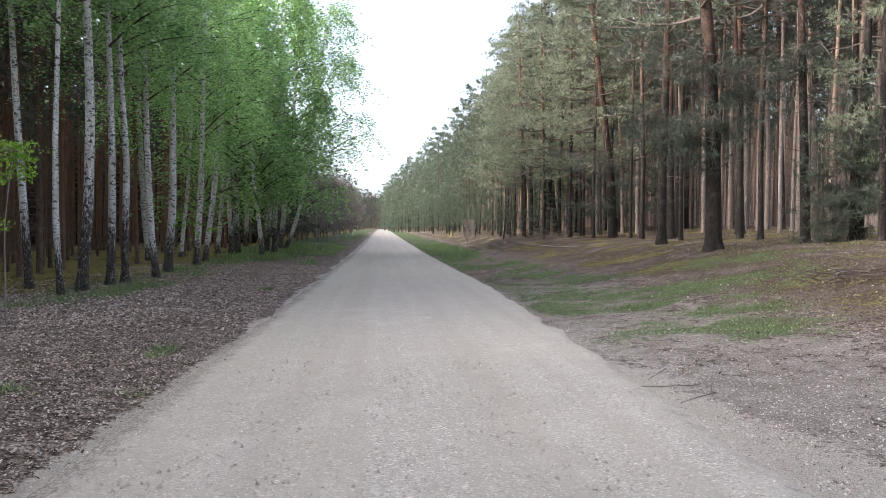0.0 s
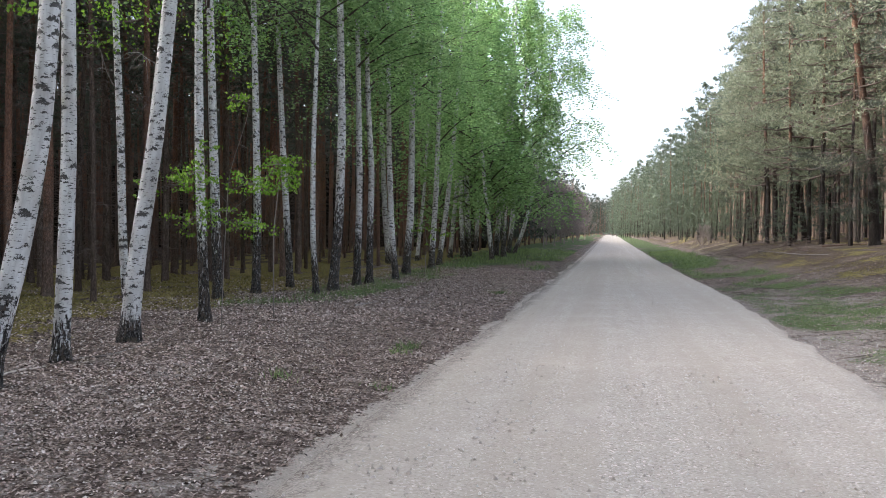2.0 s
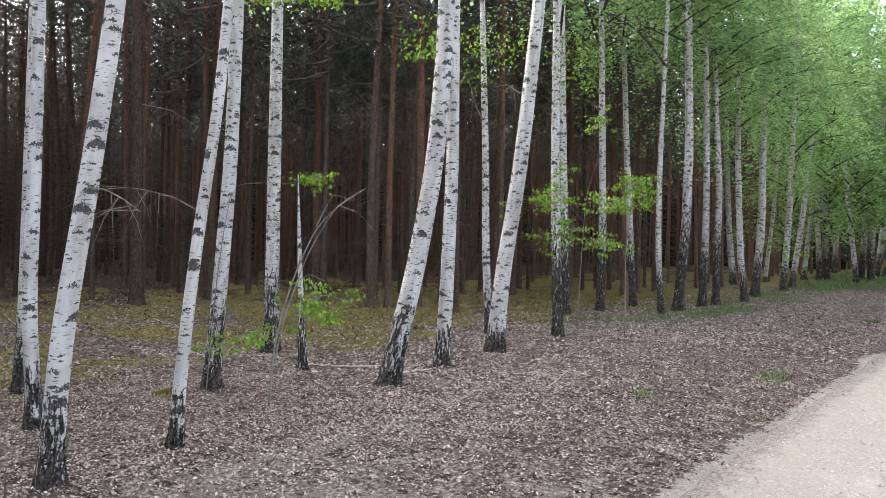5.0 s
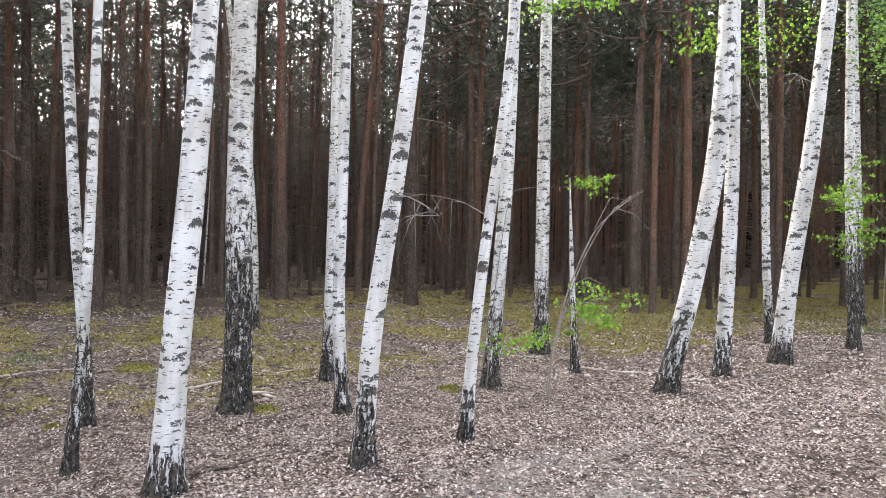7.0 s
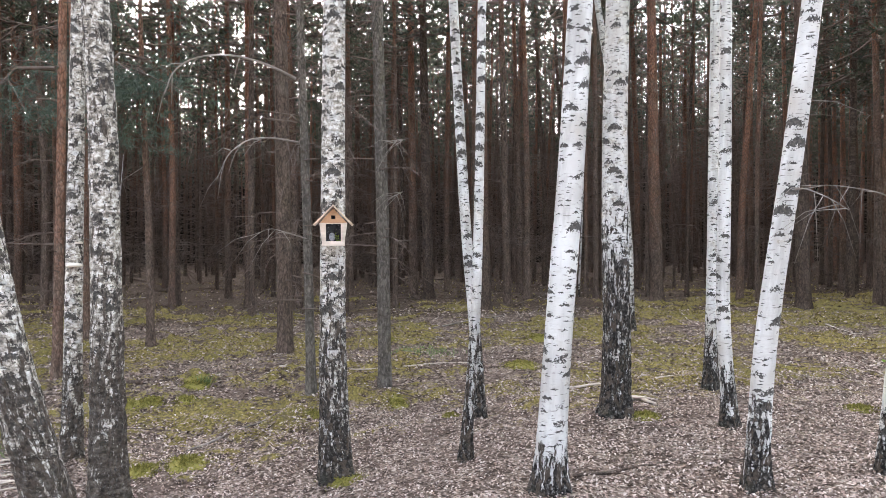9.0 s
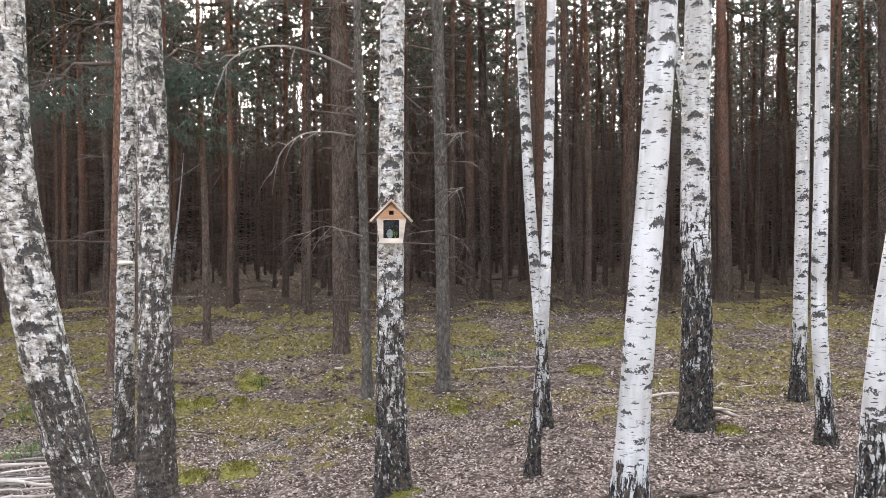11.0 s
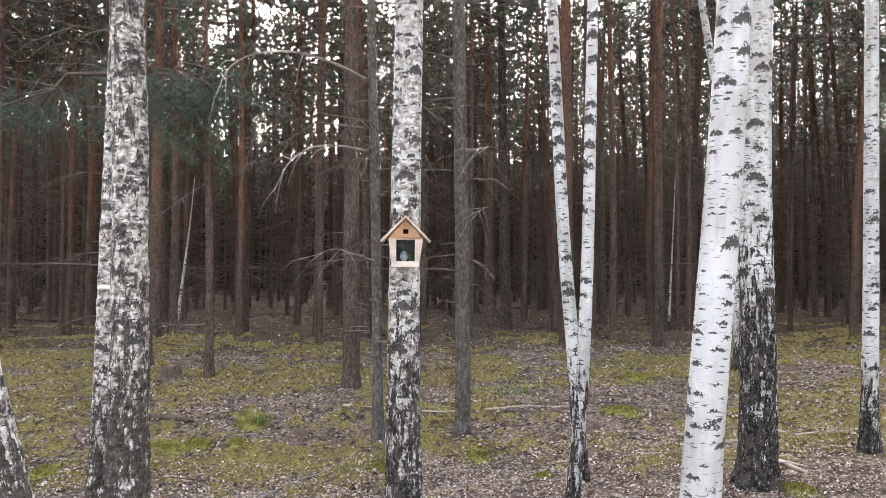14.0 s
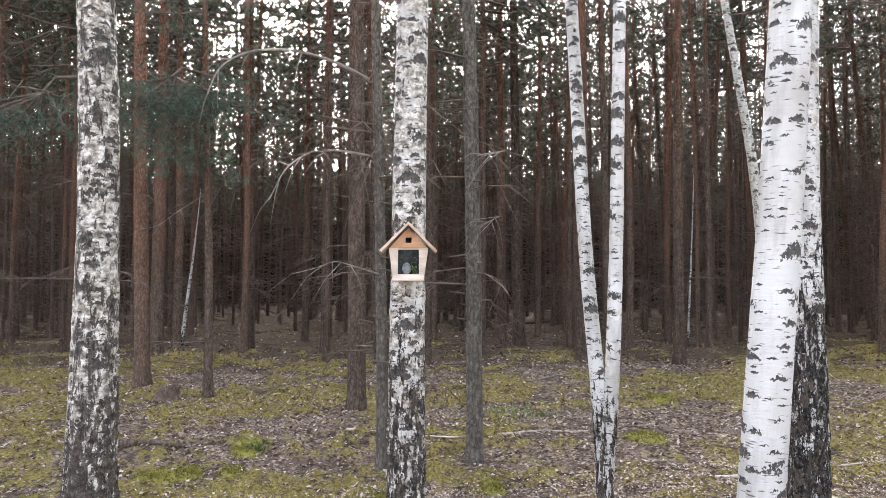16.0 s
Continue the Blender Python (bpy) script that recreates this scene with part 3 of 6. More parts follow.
    v, f = blades(np.concatenate(c), np.concatenate(ax), rng, blade, size, width)
    return fast_mesh("crown", v, f, material), mesh_of("branching", *joined(wood), TWIG), (v, f)


def bare_crown(seed):
    """Leafless spring tree, 8 m high: rising limbs and a haze of fine twigs."""
    rng = np.random.default_rng(seed)
    wood, c, ax = [], [], []
    for i in range(34):
        h, az = 0.8 + 6.0 * (i / 34), rng.uniform(0, 2 * np.pi)
        ln = (2.3 - 0.2 * h) * rng.uniform(0.6, 1.2)
        d = np.array([math.cos(az), math.sin(az)])
        s = np.linspace(0, 1, 5)
        p = np.stack([d[0] * ln * s, d[1] * ln * s, h + ln * (0.55 * s + 0.35 * s * s)], 1)
        wood.append(tube(p, 0.03 * (1 - 0.85 * s) * (1.15 - h / 8), 3, False))
        q = rng.uniform(0.2, 1.0, 38)
        c.append(np.stack([np.interp(q, s, p[:, k]) for k in range(3)], 1) + rng.normal(0, 0.10, (38, 3)))
        ax.append(np.tile([[d[0] * 0.5, d[1] * 0.5, 0.9]], (38, 1)))
    v, f = blades(np.concatenate(c), np.concatenate(ax), rng, 3, 0.75, 0.022)
    return fast_mesh("twigs", v, f, BARE_BROWN), mesh_of("limbs", *joined(wood), BARE_BROWN)


def dead_branches(seed, lo, hi, count, reach):
    rng = np.random.default_rng(seed)
    out = []
    for _ in range(count):
        h, az, ln = rng.uniform(lo, hi), rng.uniform(0, 2 * np.pi), reach * rng.uniform(0.3, 1.2)
        s = np.linspace(0, 1, 4)
        w = rng.normal(0, 0.07, (4, 3)) * s[:, None] * ln
        d = np.array([math.cos(az), math.sin(az), 0])
        p = d * (s * ln)[:, None] + np.array([0, 0, h]) + np.stack([0 * s, 0 * s, ln * (0.18 * s - rng.uniform(0.3, 0.75) * s ** 2)], 1) + w
        out.append(tube(p, 0.010 * (1 - 0.8 * s) * (0.6 + 0.4 * ln), 3, False))
        for _ in range(3):
            q = rng.uniform(0.3, 1.0)
            o = np.array([np.interp(q, s, p[:, c]) for c in range(3)])
            e = o + (d * 0.5 + rng.normal(0, 0.5, 3) + np.array([0, 0, -0.4])) * ln * 0.4
            out.append(tube(np.array([o, e]), [0.0055, 0.0025], 3, False))
    for _ in range(40):
        h, az, ln = rng.uniform(0.6, 9), rng.uniform(0, 2 * np.pi), rng.uniform(0.10, 0.24)
        o = np.array([0, 0, h])
        out.append(tube(np.array([o, o + np.array([math.cos(az), math.sin(az), rng.uniform(-0.3, 0.3)]) * ln]), [0.011, 0.004], 4, True))
    return mesh_of("dead_growth", *joined(out), TWIG)


BIRCH_CROWNS = [birch_crown(k, 40, 0.066, 13) for k in range(4)]
BIRCH_FAR = [birch_crown(5 + k, 23, 0.085, 12) for k in range(3)]
BIRCH_LIGHT = [birch_crown(10 + k, 10, 0.075, 7) for k in range(3)]
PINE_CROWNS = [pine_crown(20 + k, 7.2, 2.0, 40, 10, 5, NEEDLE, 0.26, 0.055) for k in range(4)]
EDGE_CROWNS = [pine_crown(30 + k, 4.0, 3.5, 48, 48, 7, NEEDLE_SUNLIT, 0.23, 0.038, 4, full=True) for k in range(4)]
MID_CROWNS = [pine_crown(40 + k, 6.0, 3.1, 34, 45, 7, NEEDLE_SUNLIT, 0.22, 0.036, 5) for k in range(3)]
YOUNG_CROWNS = [pine_crown(46 + k, 6.6, 2.6, 26, 40, 9, NEEDLE_SOFT, 0.16, 0.012, 5) for k in range(2)]
FAR_CROWNS = [pine_crown(60 + k, 6.3, 1.9, 32, 6, 4, NEEDLE, 0.31, 0.07, 2) for k in range(3)]
FARTHEST_CROWNS = [pine_crown(90 + k, 6.5, 1.9, 26, 4, 4, NEEDLE, 0.42, 0.095, 1) for k in range(3)]
THIN_CROWNS = [pine_crown(25 + k, 8.5, 1.9, 34, 9, 5, NEEDLE, 0.24, 0.045) for k in range(3)]
THIN_FAR = [pine_crown(115 + k, 7.0, 1.9, 28, 6, 4, NEEDLE, 0.30, 0.065, 2) for k in range(3)]
DENSE_CROWNS = [pine_crown(100 + k, 6.4, 2.0, 44, 9, 5, NEEDLE, 0.26, 0.055) for k in range(3)]
DENSE_FAR = [pine_crown(105 + k, 6.2, 2.0, 32, 4, 4, NEEDLE, 0.42, 0.11, 2) for k in range(3)]
BACK_CROWNS = [pine_crown(65 + k, 6.5, 1.9, 18, 2, 4, NEEDLE, 0.85, 0.22, 1) for k in range(2)]
FAR_EDGE = [pine_crown(70 + k, 0.8, 3.3, 46, 18, 4, NEEDLE_SUNLIT, 0.34, 0.085, 3, full=True) for k in range(4)]
FARTHEST_EDGE = [pine_crown(75 + k, 0.8, 3.3, 40, 6, 4, NEEDLE_SUNLIT, 0.55, 0.16, 2, full=True) for k in range(3)]
BARE_CROWNS = [bare_crown(95 + k) for k in range(3)]
DEAD = [dead_branches(50 + k, 0.9, 11.5, 56, 1.25) for k in range(4)]
LONG_DEAD = [dead_branches(80 + k, 2.2, 11.0, 46, 2.5) for k in range(3)]

# ---- ground, one sheet ----
xs = np.concatenate([[-600, -300, -150, -100, -70], np.arange(-55, -24, 2.0), np.arange(-24, -18, 0.5), np.arange(-18, -12, 0.16), np.arange(-12, -1.5, 0.1), np.arange(-1.5, 3, 0.25),
                     np.arange(3, 14, 0.25), np.arange(14, 40, 2.0), [45, 70, 120, 300, 600]])
ys = np.concatenate([[-600, -300, -100, -50, -30, -20, -14, -10, -8], np.arange(-7, 12, 0.1), np.arange(12, 30, 0.3), np.arange(30, 100, 2.0),
                     [105, 120, 140, 170, 200, 250, 300, 400, 600]])
GX, GY = np.meshgrid(xs, ys, indexing="ij")
GZ = ground_z(GX, GY)
rough = np.array([[noise.noise((x * 1.1, y * 1.1, 0)) * 0.6 + noise.noise((x * 3.4, y * 3.4, 5)) * 0.3 + noise.noise((x * 9, y * 9, 9)) * 0.14 for y in ys] for x in xs])
patchy = np.array([[noise.noise((x * 0.42, y * 0.42, 3)) + 0.6 * noise.noise((x * 1.3, y * 1.3, 8)) for y in ys] for x in xs])
cushion = np.array([[noise.noise((x * 3.1, y * 3.1, 12)) + 0.5 * noise.noise((x * 6.5, y * 6.5, 2)) for y in ys] for x in xs])
on_road = smooth(-2.6, -2.0, GX) * (1 - smooth(2.75, 3.5, GX))
GZ = GZ + rough * 0.045 * (1 - on_road) - 0.03 * on_road
moss = np.clip(0.50 + 0.08 * smooth(1, -2, GY) + patchy * 0.7 + cushion * 0.4 - 0.9 * smooth(-15, -24, GX + 6 * patchy), 0, 1) * smooth(-6.0, -9.0, GX) + 0.8 * smooth(5.6, 7.2, GX) * np.clip(0.45 + patchy * 0.7, 0, 1)
moss = np.clip(moss + 0.8 * np.clip(0.5 * patchy + 0.7 * cushion - 0.15, 0, 1) * smooth(-4.4, -5.4, GX) * (1 - smooth(-2.2, -0.6, GY)) + (0.45 + 0.6 * patchy + 0.5 * cushion) * smooth(-7.4, -9, GX) * (1 - smooth(-20, -26, GX)) * smooth(5, 8.5, GY), 0, 1)
GZ = GZ + (0.045 * np.clip((moss - 0.4) * 2, 0, 1) + 0.10 * np.clip(cushion, 0, 1) * moss) * (GX < 0)
swell = np.array([[noise.noise((x * 0.3, y * 0.3, 21)) for y in ys] for x in xs])
GZ = GZ + 0.35 * np.clip(swell, 0, 1) * smooth(-14, -20, GX)
verge = smooth(-5.2, -6.2, GX) * (1 - smooth(-7.8, -8.6, GX)) * smooth(11, 16, GY) + 1.5 * smooth(-2.6, -3.4, GX) * smooth(28, 45, GY) * (1 - smooth(-8, -11, GX))
right = smooth(2.7, 3.3, GX) * (1 - smooth(5.2, 7.5, GX)) * smooth(6, 12, GY)
grass = np.clip(verge * (0.45 + 0.7 * patchy) + right * (0.46 + 0.75 * patchy) + (0.7 + 0.6 * patchy) * smooth(3.0, 4.0, GX) * (1 - smooth(5.0, 6.5, GX)) * smooth(36, 55, GY) + 0.8 * (0.5 + 1.1 * patchy) * np.exp(-((GY - 15 - 0.5 * (GX - 5)) / 4.5) ** 2) * smooth(4, 5.5, GX) * (1 - smooth(11, 14, GX)), 0, 1)
gravel = np.clip(0.85 * np.exp(-((GX - 2.9 + 0.4 * patchy) / 0.55) ** 2) * (1 - smooth(7, 11, GY)) + 0.45 * (0.6 + patchy) * smooth(38, 50, GY) * (1 - smooth(85, 95, GY)) * smooth(5.2, 6.5, GX) * (1 - smooth(9.5, 10.5, GX)) + 0.9 * smooth(-2.35, -2.0, GX + 0.3 * patchy) * (1 - smooth(2.3, 2.9, GX)), 0, 1)
dirt = np.clip((0.75 + 0.4 * patchy) * smooth(2.3, 2.7, GX) * (1 - smooth(5.2, 7.0, GX + 0.5 * patchy)) * (1 - 0.6 * smooth(16, 30, GY)) + 0.5 * smooth(-3.1, -2.2, GX + 0.4 * patchy) * (1 - smooth(0, 1, GX)) + (0.55 + 0.4 * patchy) * smooth(-5.6, -4.4, GX) * (1 - smooth(-2.6, -2.2, GX)) * (1 - smooth(7, 11, GY)), 0, 1)
needles = np.clip(smooth(5.2, 8.0, GX) * (0.68 + patchy * 0.6) + smooth(-7.5, -11, GX) * (0.5 + 0.5 * patchy) + 0.9 * smooth(-13, -22, GX - 6 * patchy), 0, 1)
strip = smooth(-4.6, -3.6, GX + 0.5 * patchy) * (1 - smooth(-2.4, -2.0, GX)) * smooth(2.5, 5.5, GY) * (1 - smooth(26, 40, GY))
needles = np.clip(needles + strip * (0.16 + 0.6 * patchy), 0, 1)
dirt = dirt * (1 - 0.7 * strip)
nx, ny = len(xs), len(ys)
idx = np.arange(nx * ny).reshape(nx, ny)
quads = np.stack([idx[:-1, :-1], idx[1:, :-1], idx[1:, 1:], idx[:-1, 1:]], 2).reshape(-1, 4)
me = mesh_of("ground", np.stack([GX, GY, GZ], 2).reshape(-1, 3), quads, FLOOR, floats={"needles": needles.ravel(), "dirt": dirt.ravel()})
cover = me.color_attributes.new("cover", "FLOAT_COLOR", "POINT")
cover.data.foreach_set("color", np.stack([moss, grass, gravel, np.ones_like(moss)], 2).astype(np.float32).ravel())
tagged(put_mesh("ground", me), "forest ground with brown leaf litter, yellow-green moss and patchy grass", "ground", kind="structure")

# ---- gravel road, a low crown that sinks into the ground at its ragged edges ----
ry = np.concatenate([np.arange(-12, 30, 0.25), np.arange(30, 100, 2.0), np.arange(100, 420, 10.0)])
ru = np.linspace(-1, 1, 41)
vs = []
for y in ry:
    left, rightx = -2.15 + 0.12 * noise.noise((0, y * 0.9, 4)), 2.45 + 0.04 * min(max(y, 0), 22) + 0.15 * noise.noise((7, y * 0.8, 4))
    for u in ru:
        x = (left + rightx) / 2 + u * (rightx - left) / 2
        rut = 0.012 * (math.exp(-((x + 0.95) / 0.3) ** 2) + math.exp(-((x - 1.15) / 0.3) ** 2))
        edge = 0.075 * max(0.0, abs(u) - 0.88) / 0.12
        vs.append((x, y, gz(min(max(x, -2.1), 3.2), y) + 0.022 - rut - edge + 0.016 * noise.noise((x * 2, y * 1.2, 1)) + 0.006 * noise.noise((x * 7, y * 7, 1))))
n = len(ru)
quads = [(i * n + j, i * n + j + 1, (i + 1) * n + j + 1, (i + 1) * n + j) for i in range(len(ry) - 1) for j in range(n - 1)]
rim = np.tile(smooth(0.72, 1.0, np.abs(ru)) * np.where(ru > 0, 0.45, 1.0), len(ry))
tagged(put_mesh("road", mesh_of("road", vs, quads, ROAD, floats={"rim": rim})), "pale beige compacted gravel forest road", "road", kind="structure")


# ---- birches ----
def birch(x, y, r, ups, dark, height=None, crown=True, old=0.12, shift=0.0, low=None, wide=None):
    z0 = gz(x, y)
    h = height or 10.5 + 42 * r
    near = x > -9 and y < 9
    tree = tagged(new("birch_tree"), ("white-barked birch with a black fissured foot, on leaf litter" if dark > 0.75 else "slender white-barked birch with thin dark marks, on leaf litter"),
                  "birch tree", "birches along the road")
    tree.location = (x, y, z0)
    seed = (x * 13.7 + y * 7.9) % 10
    if y > 9:
        old, dark = max(old, 0.42), dark * (2.3 if y < 26 else 1.3)
    me, (z, px, py, rad) = stem("trunk", ups, r, h, 44 if near else 14, BIRCH, dark, 0.10, near, seed, old=old)
    put_mesh("trunk", me, tree)
    if crown:
        kinds = BIRCH_LIGHT if y < 18 else BIRCH_CROWNS if y < 34 or shift else BIRCH_FAR
        leaves, wood = kinds[int(seed * 10) % len(kinds)]
        low = low or (0.40 if y < 3 else 0.38 if y < 9 else 0.46 if y < 14 else 0.42 if y < 22 else 0.35 if y < 30 else 0.27 if y < 38 else 0.13) * h
        mid = 0.55 * h
        for nm, data in (("branching", wood), ("crown", leaves)):
            ob = tagged(put_mesh(nm, data, tree, "fresh light green leaves on hanging twigs" if nm == "crown" else ""), kind="stuff")
            ob.location = (np.interp(mid, z, px) + (shift or (0.6 if y > 34 else 0.0)), np.interp(mid, z, py), low)
            wide = wide or (0.9 if near else (1.15 if y < 20 else 1.32) + 3.4 * r if y < 34 else 2.1)
            ob.scale = (wide, wide, (h - low) / 10)
            ob.rotation_euler = (0, 0, seed * 2.1)
    return tree


birches = [
    birch(-5.21, -2.16, 0.118, [(0.12, -0.3, 1.27), (0.18, -0.44, 2.21), (0.19, -0.46, 3.13)], 1.20, old=0.75),
    birch(-7.68, -3.00, 0.077, [(-0.01, 0.03, 2.05), (-0.02, 0.07, 4.16)], 0.90, old=0.7),
    birch(-6.38, -2.29, 0.112, [(0.0, -0.01, 1.59), (0.01, -0.03, 2.86), (0.02, -0.08, 3.7)], 1.50, old=0.85),
    birch(-6.53, -0.67, 0.100, [(0.0, -0.02, 1.05), (0.0, -0.01, 2.78), (0.0, -0.0, 3.63)], 1.40, old=0.6),
    birch(-6.46, 0.32, 0.043, [(0.01, 0.08, 0.93), (0.02, 0.11, 1.79), (0.02, 0.14, 3.51)], 1.00, old=0.3),
    birch(-7.71, 0.66, 0.054, [(-0.01, -0.06, 0.94), (-0.02, -0.14, 1.78), (-0.03, -0.25, 3.88)], 0.90, old=0.3),
    birch(-5.45, 0.72, 0.096, [(0.02, 0.06, 1.0), (0.04, 0.14, 2.04), (0.05, 0.2, 3.1)], 0.30),
    birch(-7.15, 1.77, 0.120, [(0.01, 0.02, 0.79), (0.0, 0.0, 1.66), (0.0, 0.0, 2.53), (0.01, 0.02, 3.4)], 1.70, old=0.4),
    birch(-8.03, 3.09, 0.068, [(0.01, 0.02, 1.08), (0.02, 0.05, 3.89)], 0.70, old=0.3),
    birch(-6.55, 2.54, 0.060, [(-0.03, -0.06, 0.89), (-0.02, -0.04, 2.06), (-0.02, -0.03, 3.41)], 0.50),
    birch(-5.05, 1.92, 0.068, [(0.02, 0.04, 0.87), (0.1, 0.18, 2.01), (0.17, 0.29, 3.16)], 0.50),
    birch(-5.18, 2.87, 0.047, [(0.03, 0.05, 0.79), (0.09, 0.12, 1.65), (0.16, 0.21, 2.51), (0.2, 0.26, 3.38)], 0.40),
    birch(-6.86, 4.42, 0.082, [(0.04, 0.06, 1.13), (0.09, 0.12, 2.33), (0.12, 0.15, 4.13)], 0.90, old=0.25),
    birch(-8.68, 6.75, 0.107, [(0.0, 0.0, 1.83), (0.0, 0.0, 5.09)], 1.10, old=0.4),
    birch(-7.13, 5.93, 0.049, [(-0.04, -0.04, 1.09), (-0.07, -0.07, 2.12)], 0.90, 2.3, False),
    birch(-5.77, 5.89, 0.113, [(0.21, 0.17, 1.17), (0.37, 0.29, 2.37), (0.44, 0.34, 3.56), (0.45, 0.34, 4.15)], 0.80),
    birch(-6.15, 7.39, 0.095, [(0.04, 0.03, 1.13), (0.07, 0.05, 2.52), (0.06, 0.04, 4.61)], 0.50),
    birch(-7.83, 11.05, 0.072, [(-0.08, -0.05, 1.49), (-0.1, -0.06, 2.94), (-0.2, -0.13, 5.86)], 0.30),
    birch(-6.40, 9.00, 0.122, [(0.1, 0.06, 1.26), (0.28, 0.17, 2.67), (0.47, 0.28, 4.98)], 0.40),
    birch(-6.70, 11.53, 0.091, [(-0.04, -0.02, 1.06), (-0.1, -0.05, 2.91), (-0.12, -0.06, 5.69)], 0.80),
    birch(-8.57, 15.37, 0.113, [(-0.1, -0.05, 3.22), (-0.17, -0.09, 5.85)], 1.00),
    birch(-8.65, 17.38, 0.110, [(0.03, 0.01, 1.97), (-0.03, -0.02, 4.87), (-0.1, -0.05, 7.78)], 1.00),
    birch(-8.61, 19.40, 0.104, [(-0.11, -0.05, 2.02), (-0.23, -0.1, 4.25), (-0.39, -0.17, 8.06)], 0.80),
    birch(-7.17, 17.69, 0.079, [(-0.1, -0.04, 1.55), (-0.1, -0.04, 3.41), (-0.0, -0.0, 7.27)], 0.50),
    birch(-7.32, 19.24, 0.139, [(0.15, 0.05, 2.02), (0.2, 0.07, 4.33), (0.12, 0.04, 8.18)], 1.10),
    birch(-7.39, 21.40, 0.111, [(0.06, 0.02, 1.74), (0.06, 0.02, 3.77), (-0.05, -0.02, 8.84)], 0.80),
    birch(-7.31, 22.40, 0.106, [(0.01, 0.0, 1.76), (0.05, 0.02, 3.34), (-0.08, -0.02, 5.62), (-0.19, -0.06, 9.13)], 1.00),
    birch(-10.64, 35.91, 0.154, [(-0.22, -0.06, 2.39), (-0.41, -0.12, 6.56), (-0.34, -0.1, 13.5)], 0.60),
    birch(-7.18, 24.98, 0.117, [(-0.15, -0.04, 1.41), (-0.26, -0.07, 4.11), (-0.36, -0.1, 9.9)], 0.50),
    birch(-7.65, 27.95, 0.152, [(0.17, 0.05, 2.26), (0.19, 0.05, 5.47), (0.2, 0.05, 10.82)], 1.20),
    birch(-9.98, 38.80, 0.104, [(0.34, 0.09, 3.61), (0.53, 0.13, 7.28), (0.67, 0.17, 12.34)], 0.30),
    birch(-7.79, 32.82, 0.138, [(0.18, 0.04, 3.34), (0.32, 0.08, 8.82)], 0.90),
    birch(-8.08, 35.63, 0.136, [(0.37, 0.08, 2.96), (0.62, 0.13, 5.57), (0.91, 0.19, 9.47)], 0.70),
    birch(-9.29, 44.01, 0.134, [(0.34, 0.07, 3.86), (0.61, 0.13, 9.63)], 0.50),
    birch(-8.51, 44.07, 0.150, [(-0.15, -0.03, 3.53), (-0.24, -0.05, 8.01)], 1.20),
    birch(-8.30, 44.82, 0.187, [(-0.15, -0.03, 3.89), (-0.27, -0.05, 8.12)], 1.50),
    birch(-9.90, 56.51, 0.171, [(0.2, 0.03, 4.46), (0.2, 0.03, 9.82)], 1.20),
    birch(-6.56, 42.74, 0.129, [(-0.27, -0.04, 2.56), (-0.45, -0.07, 4.12), (-0.75, -0.12, 7.84)], 0.80),
    birch(-7.04, 47.39, 0.178, [(0.27, 0.04, 4.03), (0.67, 0.09, 8.55)], 1.30),
    birch(-6.44, 46.56, 0.175, [(-0.0, -0.0, 1.6), (0.13, 0.02, 3.99), (0.39, 0.05, 7.75)], 1.60),
    birch(-6.93, 52.55, 0.178, [(0.26, 0.03, 1.97), (0.41, 0.05, 4.28), (0.93, 0.11, 9.3)], 1.30),
    birch(-6.55, 52.58, 0.158, [(0.64, 0.08, 1.59), (1.24, 0.14, 3.92), (1.92, 0.2, 8.57), (2.64, 0.26, 14.77)], 0.80, shift=0.9, low=6.2, wide=2.5),
    birch(-13.00, 4.10, 0.090, [(0.0, -0.02, 1.5), (0.0, -0.15, 3.06), (0.0, -0.30, 4.0), (0.0, -0.61, 5.9)], 0.60, 11.0, False, old=0.45),
    birch(-22.31, -7.17, 0.055, [(-0.09, 0.27, 2.69)], 0.40, 3.8, False),
    birch(-21.98, 5.94, 0.03, [(0.04, 0.13, 2.97)], 0.40, 5.0, False),
]


# ---- pines ----
def pine(x, y, r, ups, height=16.5, crown=0, open_stand=False, dead=True, bark=None):
    tree = tagged(new("pine_tree"), "tall pine with scaly brown bark and bare lower branches" if not open_stand else "tall pine with orange bark at the forest edge", "pine tree",
                  "pine forest")
    tree.location = (x, y, gz(x, y))
    seed = (x * 5.3 + y * 3.1) % 10
    me, (z, px, py, rad) = stem("trunk", ups, r, height, 12, bark or (PINE_SHADED_FOOT if open_stand else PINE), seed=seed, flare=0.3)
    put_mesh("trunk", me, tree)
    kinds = (PINE_CROWNS, EDGE_CROWNS, MID_CROWNS, YOUNG_CROWNS)[crown]
    leaves, wood, _ = kinds[int(seed * 7) % len(kinds)]
    top = (np.interp(9, z, px), np.interp(9, z, py))
    for nm, data in (("branching", wood), ("crown", leaves), ("dead_growth", LONG_DEAD[int(seed * 9) % 3] if open_stand else DEAD[int(seed * 9) % 4])):
        if nm == "dead_growth" and not dead:
            continue
        ob = tagged(put_mesh(nm, data, tree), kind="stuff")
        ob.location = (*(top if nm != "dead_growth" else (top[0] * 0.5, top[1] * 0.5)), 0)
        ob.scale = (height / 16.5,) * 3
        ob.rotation_euler = (0, 0, seed * 1.9)
    return tree


